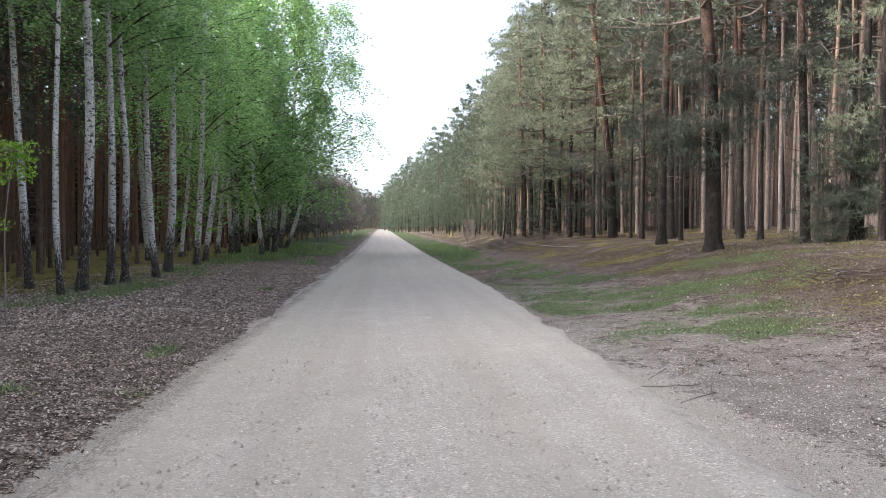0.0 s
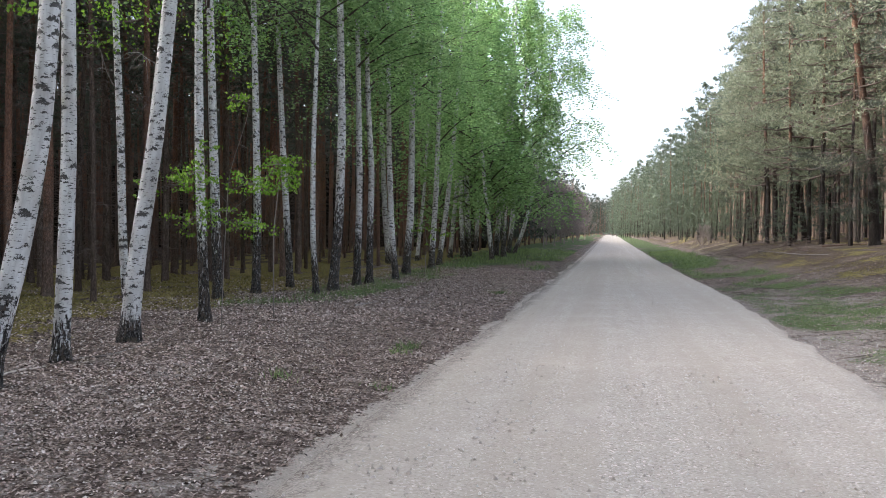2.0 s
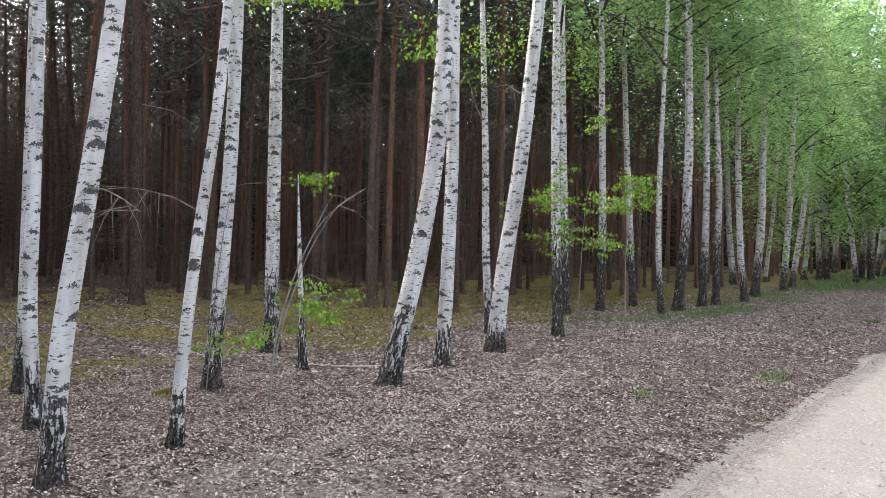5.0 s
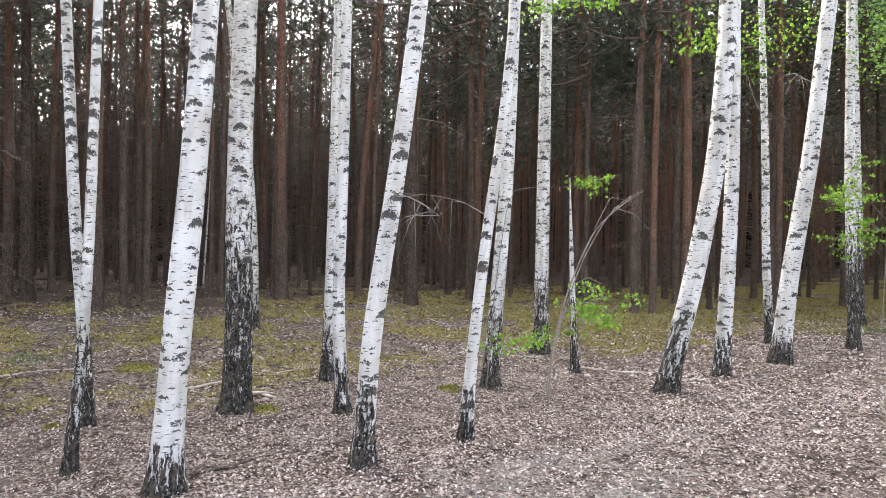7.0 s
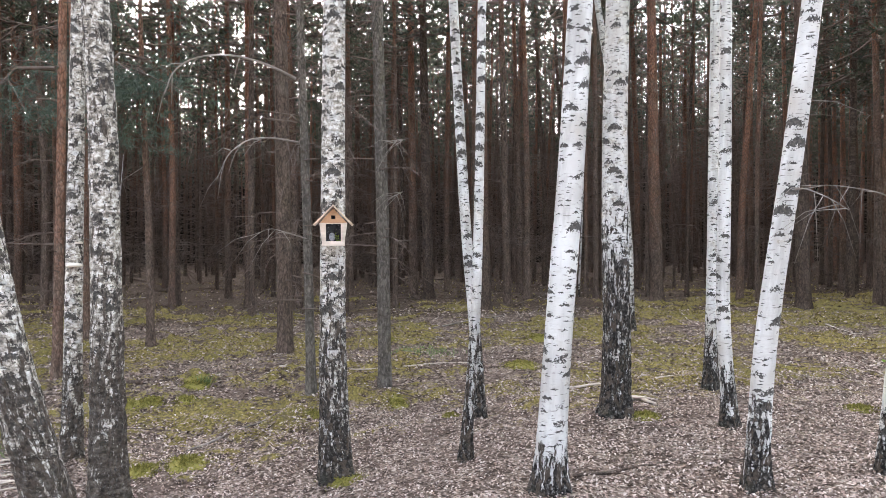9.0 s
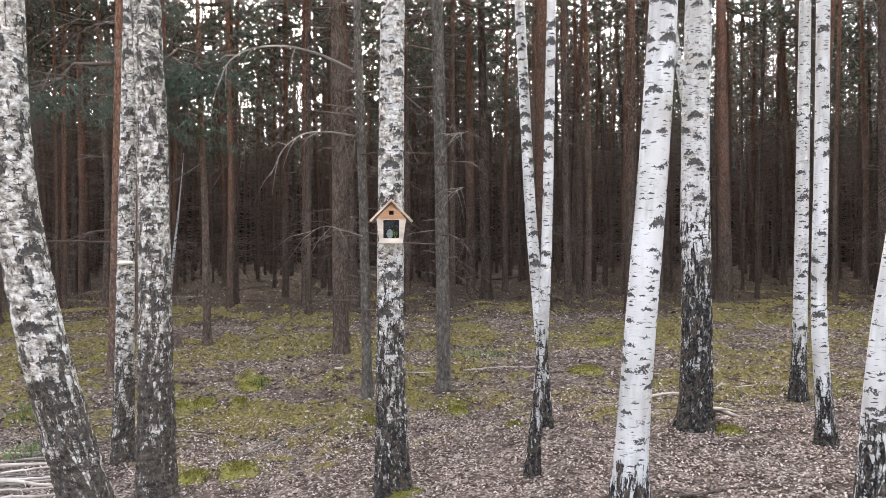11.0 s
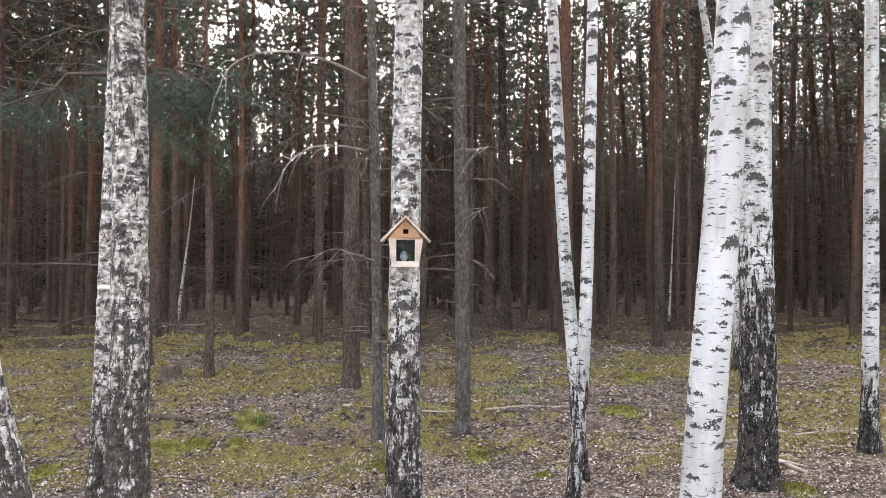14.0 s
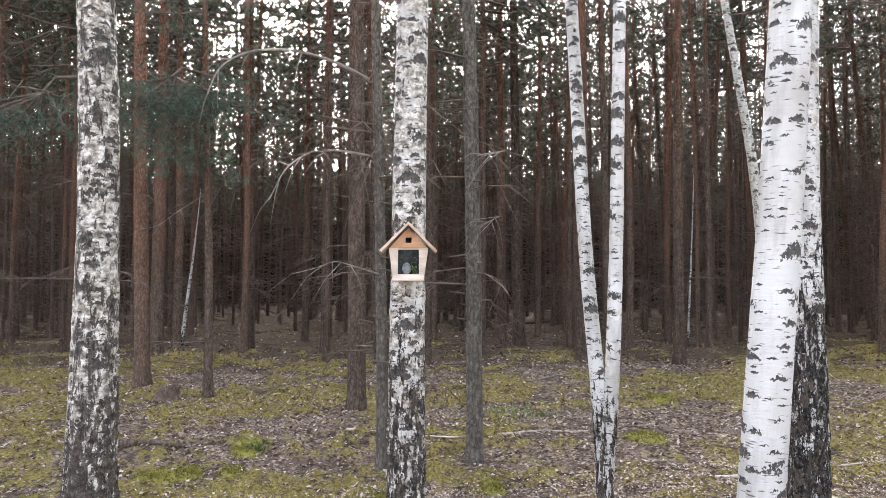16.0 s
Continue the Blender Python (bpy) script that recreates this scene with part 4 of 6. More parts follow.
tall_pines = [
    pine(-11.97, -1.52, 0.115, [(0.0, -0.02, 1.84), (0.01, -0.06, 5.15)]),
    pine(-9.30, -1.00, 0.055, [(0.0, -0.04, 1.88), (0.01, -0.12, 4.41)], bark=PINE_GREY),
    pine(-9.42, -0.17, 0.076, [(-0.0, -0.02, 1.82), (-0.0, -0.08, 4.4)], bark=PINE_GREY),
    pine(-12.97, -3.67, 0.066, [(0.01, -0.02, 1.87), (0.02, -0.08, 3.3)], 8.0, 3),
    pine(-19.17, 7.14, 0.172, [(-0.03, -0.07, 3.32), (-0.05, -0.13, 7.56)]),
    pine(-10.22, -4.06, 0.061, [(-0.02, 0.05, 2.51), (-0.03, 0.08, 4.57)]),
    pine(-21.62, 1.56, 0.157, [(-0.01, -0.08, 3.55), (-0.02, -0.16, 8.23)]),
    pine(-22.94, 1.23, 0.133, [(-0.0, -0.02, 3.68), (-0.01, -0.07, 8.65)]),
    pine(-21.33, -5.14, 0.110, [(0.01, -0.05, 3.58), (0.03, -0.12, 8.07)]),
    pine(-16.76, 9.60, 0.163, [(-0.02, -0.04, 3.1), (-0.05, -0.08, 6.84)]),
    pine(-18.39, -6.39, 0.153, [(-0.0, 0.01, 3.29), (-0.0, 0.0, 7.11)]),
    pine(-17.02, 2.31, 0.163, [(-0.01, -0.05, 2.85), (-0.01, -0.06, 6.12)]),
    pine(-19.15, 3.28, 0.100, [(-0.01, -0.07, 3.08), (-0.03, -0.14, 6.84)]),
    pine(-20.23, -1.93, 0.118, [(0.01, -0.1, 3.73), (0.02, -0.26, 7.89)]),
    pine(-14.13, -5.02, 0.119, [(0.03, -0.09, 2.96), (0.06, -0.16, 5.73)]),
    pine(9.44, 20.97, 0.223, [(-0.02, 0.01, 2.3), (-0.14, 0.06, 5.52), (-0.27, 0.12, 7.13)], 17.5, 2, True),
    pine(10.13, 26.85, 0.182, [(0.01, -0.0, 2.72), (0.09, -0.04, 5.78), (0.14, -0.05, 8.82)], 17.5, 0, True),
    pine(12.12, 31.04, 0.161, [(-0.05, 0.02, 2.92), (-0.07, 0.03, 5.28)], 17.5, 0, True),
    pine(11.96, 38.49, 0.240, [(-0.17, 0.05, 3.54), (-0.76, 0.23, 8.51), (-1.11, 0.33, 11.73)], 17.5, 2, True),
    pine(11.85, 20.41, 0.132, [(-0.04, 0.02, 2.06), (-0.11, 0.06, 4.43), (-0.17, 0.1, 6.8)], 17.5, 0, True),
    pine(14.59, 29.91, 0.173, [(-0.07, 0.03, 2.65), (-0.09, 0.04, 4.95)], 17.5, 0, True),
    pine(18.44, 33.70, 0.157, [(-0.07, 0.04, 2.76), (-0.21, 0.12, 7.97)], 17.5, 0, True),
    pine(19.45, 47.43, 0.210, [(0.03, -0.01, 3.81), (-0.01, 0.0, 7.43)], 17.5, 0, True),
    pine(26.39, 60.51, 0.270, [(-0.17, 0.07, 4.69), (-0.34, 0.15, 13.95)], 17.5, 0, True),
    pine(12.86, 19.67, 0.175, [(0.06, -0.04, 1.91), (0.16, -0.1, 4.95), (0.2, -0.14, 6.45)], 9.0, 1, True, False),
    pine(13.11, 56.19, 0.193, [(-0.31, 0.07, 2.72), (-0.76, 0.17, 9.07)], 17.5, 1, True),
    pine(12.20, 55.37, 0.190, [(0.14, -0.03, 2.76), (0.35, -0.08, 6.92)], 17.5, 1, True),
    pine(11.76, 59.12, 0.180, [(-0.02, 0.0, 2.94), (-0.24, 0.05, 9.6)], 17.5, 1, True),
    pine(-14.69, 15.60, 0.09, [(0.02, 0.03, 3.0)], 11.0, 0),
]



def limb(tree, pts, r):
    """One long bare branch of a pine, through points given from the tree's foot."""
    p = np.array(pts, float)
    t, k = np.linspace(0, 1, 18), np.linspace(0, 1, len(p))
    q = np.mean([np.stack([np.interp(np.clip(t + o, 0, 1), k, p[:, c]) for c in range(3)], 1) for o in (-0.06, 0, 0.06)], 0)
    pieces = [tube(q, 0.75 * r * (1 - 0.75 * t), 6)]
    for i in range(6, 18, 2):
        d = np.array([noise.noise((i * 3.3, r * 50, k_)) for k_ in (0.0, 5.0, 9.0)]) * 0.7 + np.array([0, -0.15, -0.22])
        pieces.append(tube(np.array([q[i], q[i] + d * 0.4, q[i] + d * 0.8 + np.array([0, 0, -0.1])]), [r * 0.35, r * 0.22, r * 0.1], 4))
    return put_mesh("branch", mesh_of("branch", *joined(pieces), BARE), tree, "long bare arching branch")


def bough(tree, off, spread, tufts, material=None, foot=None, length=0.26):
    """Hanging pads of needles round one place, with the branch that bears them."""
    g = np.random.default_rng(int(abs(off[0] * 70 + off[2] * 31)) + tufts)
    c = np.array(off) + np.concatenate([g.normal(0, 1, (tufts // 8, 1, 3)) * np.array(spread) + g.normal(0, 1, (tufts // 8, 8, 3)) * np.array([0.16, 0.16, 0.06])]).reshape(-1, 3)
    v, f = blades(c, np.tile([[0.0, 0.0, -0.1]], (len(c), 1)), g, 9, length, 0.02 * length / 0.26)
    put_mesh("bough", fast_mesh("bough", v, f, material or NEEDLE), tree, "dark green hanging bough of needles")
    o, a = np.array(off), np.array(foot if foot else (0, 0, off[2] + 0.5))
    pieces = [tube(np.array([a, a * 0.5 + o * 0.5 + np.array([0, 0, 0.25]), o]), [0.03, 0.02, 0.008], 5, False)]
    for k in range(0, len(c), 24):
        pieces.append(tube(np.array([a * 0.4 + o * 0.6 + np.array([0, 0, 0.15]), c[k]]), [0.012, 0.004], 3, False))
    put_mesh("branch", mesh_of("branch", *joined(pieces), TWIG), tree)


def wound(tree, pts, r):
    """A dark healed crack in the bark, along points on the stem."""
    p = np.array(pts, float)
    t, k = np.linspace(0, 1, 14), np.linspace(0, 1, len(p))
    q = np.stack([np.interp(t, k, p[:, c]) for c in range(3)], 1)
    rr = r * (0.35 + 0.65 * np.sin(np.pi * t)) * (1 + 0.3 * np.sin(t * 31))
    put_mesh("bark_wound", mesh_of("bark_wound", *tube(q, rr, 7), BIRCH_TWIG), tree, "black healed crack in the bark")


def spray(tree, off, spread, count, leaf=0.055):
    g = np.random.default_rng(int(abs(off[0] * 90 + off[2] * 37)) + count)
    v, f = rhombs(np.array(off) + g.normal(0, 1, (count, 3)) * np.array(spread), g, leaf, 0.8, 0.2)
    tagged(put_mesh("leaf_spray", fast_mesh("leaf_spray", v, f, MAPLE), tree), "spray of bright fresh leaves", kind="stuff")


limb(tall_pines[1], [(0.01, -0.13, 3.54), (0.19, -0.45, 3.67), (0.39, -0.81, 3.72), (0.61, -1.14, 3.63), (0.8, -1.32, 3.44), (0.97, -1.35, 3.17)], 0.022)
limb(tall_pines[1], [(0.01, -0.1, 2.84), (0.18, -0.39, 2.87), (0.36, -0.64, 2.83), (0.54, -0.82, 2.65), (0.71, -0.92, 2.33)], 0.018)
limb(tall_pines[2], [(-0.0, -0.04, 2.8), (0.16, 0.11, 2.81), (0.32, 0.26, 2.81)], 0.012)
limb(tall_pines[2], [(0.0, 0.02, 2.13), (0.16, 0.14, 2.2), (0.31, 0.2, 2.22)], 0.01)
limb(tall_pines[1], [(-0.0, 0.01, 1.75), (0.16, -0.21, 1.82), (0.33, -0.41, 1.88), (0.51, -0.6, 1.79)], 0.012)
limb(tall_pines[3], [(0.02, -0.06, 2.85), (0.27, -0.37, 2.57), (0.5, -0.62, 2.3)], 0.01)
limb(tall_pines[3], [(0.01, -0.04, 0.79), (0.24, -0.28, 0.78), (0.47, -0.52, 0.82)], 0.008)
limb(tall_pines[9], [(-0.06, -0.1, 4.78), (0.48, 0.47, 4.65), (1.01, 0.97, 4.22)], 0.02)
limb(birches[11], [(0.08, 0.11, 1.73), (0.06, -0.09, 1.82), (0.02, -0.32, 1.86), (0.0, -0.55, 1.86)], 0.007)
limb(birches[10], [(0.08, 0.13, 1.82), (0.22, 0.18, 1.83), (0.38, 0.23, 1.76), (0.52, 0.26, 1.68)], 0.008)
limb(birches[17], [(-0.18, -0.13, 3.87), (-0.22, -0.28, 4.1), (-0.23, -0.41, 4.42), (-0.33, -0.6, 4.67)], 0.012)
limb(birches[18], [(0.33, 0.2, 3.75), (0.25, 0.03, 3.82), (0.21, -0.11, 3.88)], 0.012)
bough(tall_pines[15], (-0.89, -0.16, 2.88), (0.55, 0.5, 0.3), 200)
bough(tall_pines[15], (-0.24, -0.55, 3.42), (0.6, 0.5, 0.45), 260)
bough(tall_pines[15], (0.66, 0.02, 4.72), (0.7, 0.6, 0.4), 240)
bough(tall_pines[15], (-0.66, -0.15, 5.14), (0.7, 0.6, 0.4), 200)
bough(tall_pines[18], (0.66, -1.06, 2.6), (1.2, 0.8, 0.28), 220)
bough(tall_pines[18], (-1.8, -0.52, 1.6), (1.3, 0.8, 0.3), 220)
bough(tall_pines[18], (-0.86, -0.26, 3.5), (1.2, 0.8, 0.35), 200)
bough(tall_pines[18], (-2.31, -0.18, 3.93), (1.2, 0.8, 0.3), 180)
bough(tall_pines[27], (-1.69, -0.5, 3.78), (1.6, 1, 0.5), 200)
bough(tall_pines[27], (-1.92, -0.66, 1.35), (1.5, 1, 0.4), 200)
bough(tall_pines[26], (-0.54, -0.91, 1.07), (1.5, 1, 0.35), 200)
bough(tall_pines[24], (-0.03, -0.34, 2.94), (0.5, 0.5, 0.6), 360)
bough(tall_pines[24], (-0.41, -0.21, 1.89), (0.55, 0.5, 0.5), 320)
bough(tall_pines[24], (0.1, -0.55, 1.13), (0.5, 0.5, 0.4), 300)
bough(tall_pines[24], (-0.62, -0.08, 0.91), (0.5, 0.4, 0.25), 180)
bough(tall_pines[24], (-0.91, 0.22, 0.15), (0.4, 0.4, 0.16), 120)
bough(tall_pines[24], (0.36, -0.48, 2.1), (0.4, 0.4, 0.5), 240)
bough(tall_pines[19], (-0.51, -0.05, 5.03), (0.6, 0.6, 0.4), 200)
bough(tall_pines[16], (-0.55, -0.22, 4.42), (0.7, 0.6, 0.4), 200)
bough(tall_pines[16], (-0.12, -0.38, 7.51), (1, 0.8, 0.6), 260)
bough(tall_pines[3], (0.85, -0.63, 3.99), (0.4, 0.5, 0.2), 320, NEEDLE_SOFT, length=0.13)
bough(tall_pines[3], (0.37, -0.19, 3.95), (0.35, 0.45, 0.2), 320, NEEDLE_SOFT, length=0.13)
bough(tall_pines[3], (0.53, -0.36, 3.41), (0.3, 0.4, 0.12), 160, NEEDLE_SOFT, length=0.13)
bough(tall_pines[5], (-0.01, -0.89, 3.22), (0.4, 0.5, 0.2), 240, NEEDLE_SOFT, length=0.13)
spray(birches[15], (-0.52, -1.33, 3.94), (0.14, 0.14, 0.05), 70)
spray(birches[15], (-0.33, -1.12, 3.98), (0.14, 0.14, 0.04), 70)
spray(birches[15], (-0.08, -0.87, 3.96), (0.12, 0.12, 0.04), 60)
spray(birches[16], (-0.4, 0.08, 4.26), (0.2, 0.2, 0.13), 110)
spray(birches[16], (-0.42, -0.06, 4.03), (0.14, 0.14, 0.06), 60)
spray(birches[19], (-1.32, -0.78, 5.04), (0.35, 0.35, 0.2), 200)
spray(birches[19], (-0.86, -0.48, 5.08), (0.35, 0.35, 0.25), 220)
spray(birches[19], (-1.35, -0.8, 4.52), (0.25, 0.25, 0.08), 90)
spray(birches[19], (0.2, 0.1, 4.94), (0.3, 0.3, 0.3), 150)
spray(birches[19], (0.27, 0.14, 4.41), (0.25, 0.25, 0.15), 100)
bough(tall_pines[-1], (-0.2, -0.18, 7.59), (0.55, 0.5, 0.45), 240)
bough(tall_pines[-1], (-0.42, -0.38, 6.8), (0.5, 0.5, 0.4), 200)
bough(tall_pines[-1], (0.11, 0.1, 6.47), (0.5, 0.5, 0.35), 160)
bough(tall_pines[-1], (-0.15, -0.14, 8.38), (0.5, 0.5, 0.4), 180)
wound(birches[7], [(0.028, -0.088, 1.437), (0.038, -0.085, 1.539), (0.066, -0.069, 1.628), (0.09, -0.04, 1.66), (0.096, -0.003, 1.628), (0.088, 0.026, 1.54), (0.083, 0.034, 1.451)], 0.014)

# ---- the rest of the stand: straight pines planted close, in loose rows ----
rng = np.random.default_rng(7)
TRUNKS = []
for k in range(5):
    lean = [(rng.normal(0, 0.05), rng.normal(0, 0.05), 3.0), (rng.normal(0, 0.18), rng.normal(0, 0.18), 8.0)]
    TRUNKS.append((stem("trunk", lean, 0.105, 16.5, 9, PINE, seed=k, flare=0.3)[0], stem("trunk", lean, 0.13, 16.5, 9, PINE_SHADED_FOOT, seed=k + 5, flare=0.3)[0],
                   stem("trunk", lean, 0.12, 16.5, 9, PINE_LIT, seed=k + 5, flare=0.3)[0]))
TAKEN = [(o.location.x, o.location.y) for o in scene.objects if o.name.startswith(("birch_tree", "pine_tree"))]


def free(x, y, gap):
    return all((x - a) ** 2 + (y - b) ** 2 > gap * gap for a, b in TAKEN)


def stand_pine(x, y, scale, side, crowns, dead, label):
    tree = tagged(new("pine_tree"), label, "pine tree", "pine forest")
    tree.location, tree.rotation_euler = (x, y, gz(x, y)), (0, 0, rng.uniform(0, 6.28))
    h = scale * rng.uniform(0.93, 1.07)
    leaves, wood, _ = crowns[rng.integers(len(crowns))]
    t = put_mesh("trunk", TRUNKS[rng.integers(5)][side], tree)
    t.scale = (rng.uniform(0.5, 1.1),) * 2 + (h,)
    for nm, data in (("branching", wood), ("crown", leaves)) + ((("dead_growth", DEAD[rng.integers(4)]),) if dead else ()):
        tagged(put_mesh(nm, data, tree), kind="stuff").scale = (h, h, h)


def far_pines(spots, crowns, bark, needle, label, wide=1.0, dry=0):
    """Many far pines as one object: plain tapered stems and thinner crowns."""
    tv, tf, cv, cf, dv, nt_, nc = [], [], [], [], [], 0, 0
    for x, y, h in spots:
        a = rng.uniform(0, 6.28)
        ang = np.linspace(0, 2 * np.pi, 6, endpoint=False)
        lx, ly = rng.normal(0, 0.25, 2)
        rr = rng.uniform(0.055, 0.125) * wide
        ring = [np.stack([x + lx * k + np.cos(ang) * rr * (1 - 0.8 * k), y + ly * k + np.sin(ang) * rr * (1 - 0.8 * k), np.full(6, gz(x, y) - 0.1 + k * 16 * h)], 1) for k in (0, 0.3, 0.6, 1.0)]
        tv.append(np.concatenate(ring))
        tf.append(np.array([(i * 6 + j, i * 6 + (j + 1) % 6, (i + 1) * 6 + (j + 1) % 6, (i + 1) * 6 + j) for i in range(3) for j in range(6)]) + nt_)
        nt_ += 24
        v, f = crowns[rng.integers(len(crowns))][2]
        c, s_ = math.cos(a), math.sin(a)
        cv.append(np.stack([x + lx * 0.7 + h * (v[:, 0] * c - v[:, 1] * s_), y + ly * 0.7 + h * (v[:, 0] * s_ + v[:, 1] * c), gz(x, y) + v[:, 2] * h], 1))
        cf.append(f + nc)
        nc += len(v)
        if dry:
            o = np.stack([np.full(dry, x), np.full(dry, y), gz(x, y) + rng.uniform(0.2, 13, dry)], 1)
            d = rng.normal(size=(dry, 3)) * np.array([0.55, 0.55, 0.2]) + np.array([0, 0, -0.15])
            dv.append(np.stack([o - np.array([0, 0, 0.022]), o + np.array([0, 0, 0.022]), o + d * 1.4], 1).reshape(-1, 3))
    wood = new("distant_pines")
    tagged(wood, label, "pine trees", "pine forest", "stuff")
    tagged(put_mesh("trunks", fast_mesh("trunks", np.concatenate(tv), np.concatenate(tf), bark, False), wood), kind="stuff")
    tagged(put_mesh("crowns", fast_mesh("crowns", np.concatenate(cv), np.concatenate(cf), needle), wood), kind="stuff")
    if dry:
        dv = np.concatenate(dv)
        tagged(put_mesh("dead_growth", fast_mesh("dead_growth", dv, np.arange(len(dv)).reshape(-1, 3), TWIG), wood), kind="stuff")


left, right_spots = [], []
for gx in np.arange(-90, -9.5, 1.75):
    for gy in np.arange(-50, 90, 1.75):
        x, y = gx + rng.normal(0, 0.5), gy + rng.normal(0, 0.5)
        bearing = math.degrees(math.atan2(-x, y + 0.3))
        if not 9 < bearing < 126 or not free(x, y, 1.1) or math.hypot(x, y) > 66 or (abs(bearing - 97.4) < 0.6 and x < -34):
            continue
        if x > -17 and -7 < y < 11 and rng.uniform() < 2:
            continue
        if rng.uniform() < (0.22 if x > -30 else 0.05):
            continue
        left.append((math.hypot(x + 1.5, y), x, y))
for gx in np.arange(12.5, 50, 2.0):
    for gy in np.arange(10, 110, 2.0):
        x, y = gx + rng.normal(0, 0.6), gy + rng.normal(0, 0.6)
        if 6 < math.degrees(math.atan2(x, y)) < 40 and free(x, y, 1.0) and rng.uniform() > 0.2:
            right_spots.append((math.hypot(x, y), x, y))
left.sort(), right_spots.sort()
for _, x, y in left[:185]:
    stand_pine(x, y, 1.0, 0, DENSE_CROWNS if y > -0.6 * x else THIN_CROWNS if y > -0.12 * x else PINE_CROWNS, True, "thin tall pine with dark brown bark and bare dead twigs")
# front rows take the bark with painted shade, rows behind the lit copy
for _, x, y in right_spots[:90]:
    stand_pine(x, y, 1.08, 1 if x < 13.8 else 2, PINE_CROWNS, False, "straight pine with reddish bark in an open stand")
open_part = [(d, x, y) for d, x, y in left[185:] if y <= -0.6 * x]
close_part = [(x, y, rng.uniform(0.85, 1.1)) for d, x, y in left[185:] if y > -0.6 * x]
far_pines([(x, y, rng.uniform(0.85, 1.1)) for d, x, y in open_part if d >= 50], FARTHEST_CROWNS, PINE, NEEDLE, "dense dark stand of the farthest thin pines", dry=75)
far_pines([(x, y, rng.uniform(0.85, 1.1)) for d, x, y in open_part if d < 50 and y <= -0.12 * x], FAR_CROWNS, PINE, NEEDLE, "dense dark stand of far thin pines", dry=100)
far_pines([(x, y, rng.uniform(0.85, 1.1)) for d, x, y in open_part if d < 50 and y > -0.12 * x], THIN_FAR, PINE, NEEDLE, "dark stand of far thin pines with sparse crowns", dry=100)
far_pines(close_part, DENSE_FAR, PINE, NEEDLE, "close dark stand of thin pines with low crowns", dry=60)
far_pines([(x, y, rng.uniform(0.95, 1.15)) for _, x, y in right_spots[90:]], FARTHEST_CROWNS, PINE_LIT, NEEDLE, "far straight pines with reddish bark", 1.0, dry=14)
# pines outside the view on both sides, added to hold back sky light
behind = [(x + rng.normal(0, 0.8), y + rng.normal(0, 0.8), rng.uniform(0.95, 1.12)) for x in np.arange(11, 38, 3.2) for y in np.arange(-60, 10, 3.2)]
behind += [(x + rng.normal(0, 0.6), y + rng.normal(0, 0.6), rng.uniform(0.9, 1.1)) for x in np.arange(-42, -8, 2.8) for y in np.arange(-62, -12, 2.8) if math.degrees(math.atan2(-x, y + 0.3)) > 126]
far_pines(behind, BACK_CROWNS, PINE, NEEDLE, "unseen pine stand behind the view, added to block sky light")
edge, verge_pines = [], []
for side in (1, -1):
    y = 42.0 if side > 0 else 60.0
    while y < 330:
        x0 = float(np.interp(y, [0, 130, 174, 210, 260, 330], [10.8, 11.0, 8.8, 5.6, 3.6, 1.5])) if side > 0 else float(np.interp(y, [0, 150, 330], [-9.5, -8.0, -7.0]))
        for row in range(3):
            spot = (x0 + side * row * 3.0 + rng.normal(0, 0.6), y + rng.normal(0, 1.0))
            if side > 0 and y < 75 and row < 2:
                stand_pine(*spot, rng.uniform(0.9, 1.1), 1, EDGE_CROWNS, False, "pine with dense grey-green crown along the road")
            else:
                (edge if side > 0 else verge_pines).append((*spot, rng.uniform(0.96, 1.12) if side > 0 else rng.uniform(0.62, 0.82)))
        y += 3.2 + 0.012 * y
for k in range(60):
    verge_pines.append((rng.uniform(-12, 10), rng.uniform(335, 390), rng.uniform(0.85, 1.1)))
for y in np.arange(46, 190, 3.4):
    x = float(np.interp(y, [0, 130, 174, 210], [9.4, 9.6, 7.6, 4.6])) + rng.normal(0, 0.9)
    edge.append((x, y, rng.uniform(0.14, 0.34)))
far_pines([t for t in edge if t[1] < 140], FAR_EDGE, PINE_SHADED_FOOT, NEEDLE_FAR_SHADED, "row of grey-green pines along the road", 0.85)
far_pines([t for t in edge if t[1] >= 140], FARTHEST_EDGE, PINE_SHADED_FOOT, NEEDLE_FAR_SHADED, "row of grey-green pines along the road into the distance", 0.85)
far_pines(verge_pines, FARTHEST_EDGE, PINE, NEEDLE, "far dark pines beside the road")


def bare_tree(x, y, h):
    tree = tagged(new("bare_tree"), "leafless brown young tree with fine twigs beside the road", "tree", "bare roadside trees")
    tree.location, tree.rotation_euler, tree.scale = (x, y, gz(x, y) - 0.05), (0, 0, x * 3 + y), (h / 8, h / 8, h / 8)
    put_mesh("trunk", stem("trunk", [(0.05, 0.02, 3.0)], 0.09, 8.0, 8, BARE_BROWN, seed=int(y) % 7, flare=0.3)[0], tree)
    fine, limbs = BARE_CROWNS[int(y * 3) % 3]
    tagged(put_mesh("branching", limbs, tree), kind="stuff")
    tagged(put_mesh("twig_haze", fine, tree), kind="stuff")


for x, y, h in ((-6.6, 78, 7.0), (-5.9, 84, 7.6), (-7.3, 90, 8.2), (-5.6, 97, 7.9), (-6.4, 104, 8.6), (-5.2, 112, 8.0), (-6.8, 118, 9.0), (-5.0, 128, 8.4), (-5.8, 140, 9.2), (-4.8, 155, 9.0), (7.5, 66, 2.2), (8.6, 71, 1.9)):
    bare_tree(x, y, h)

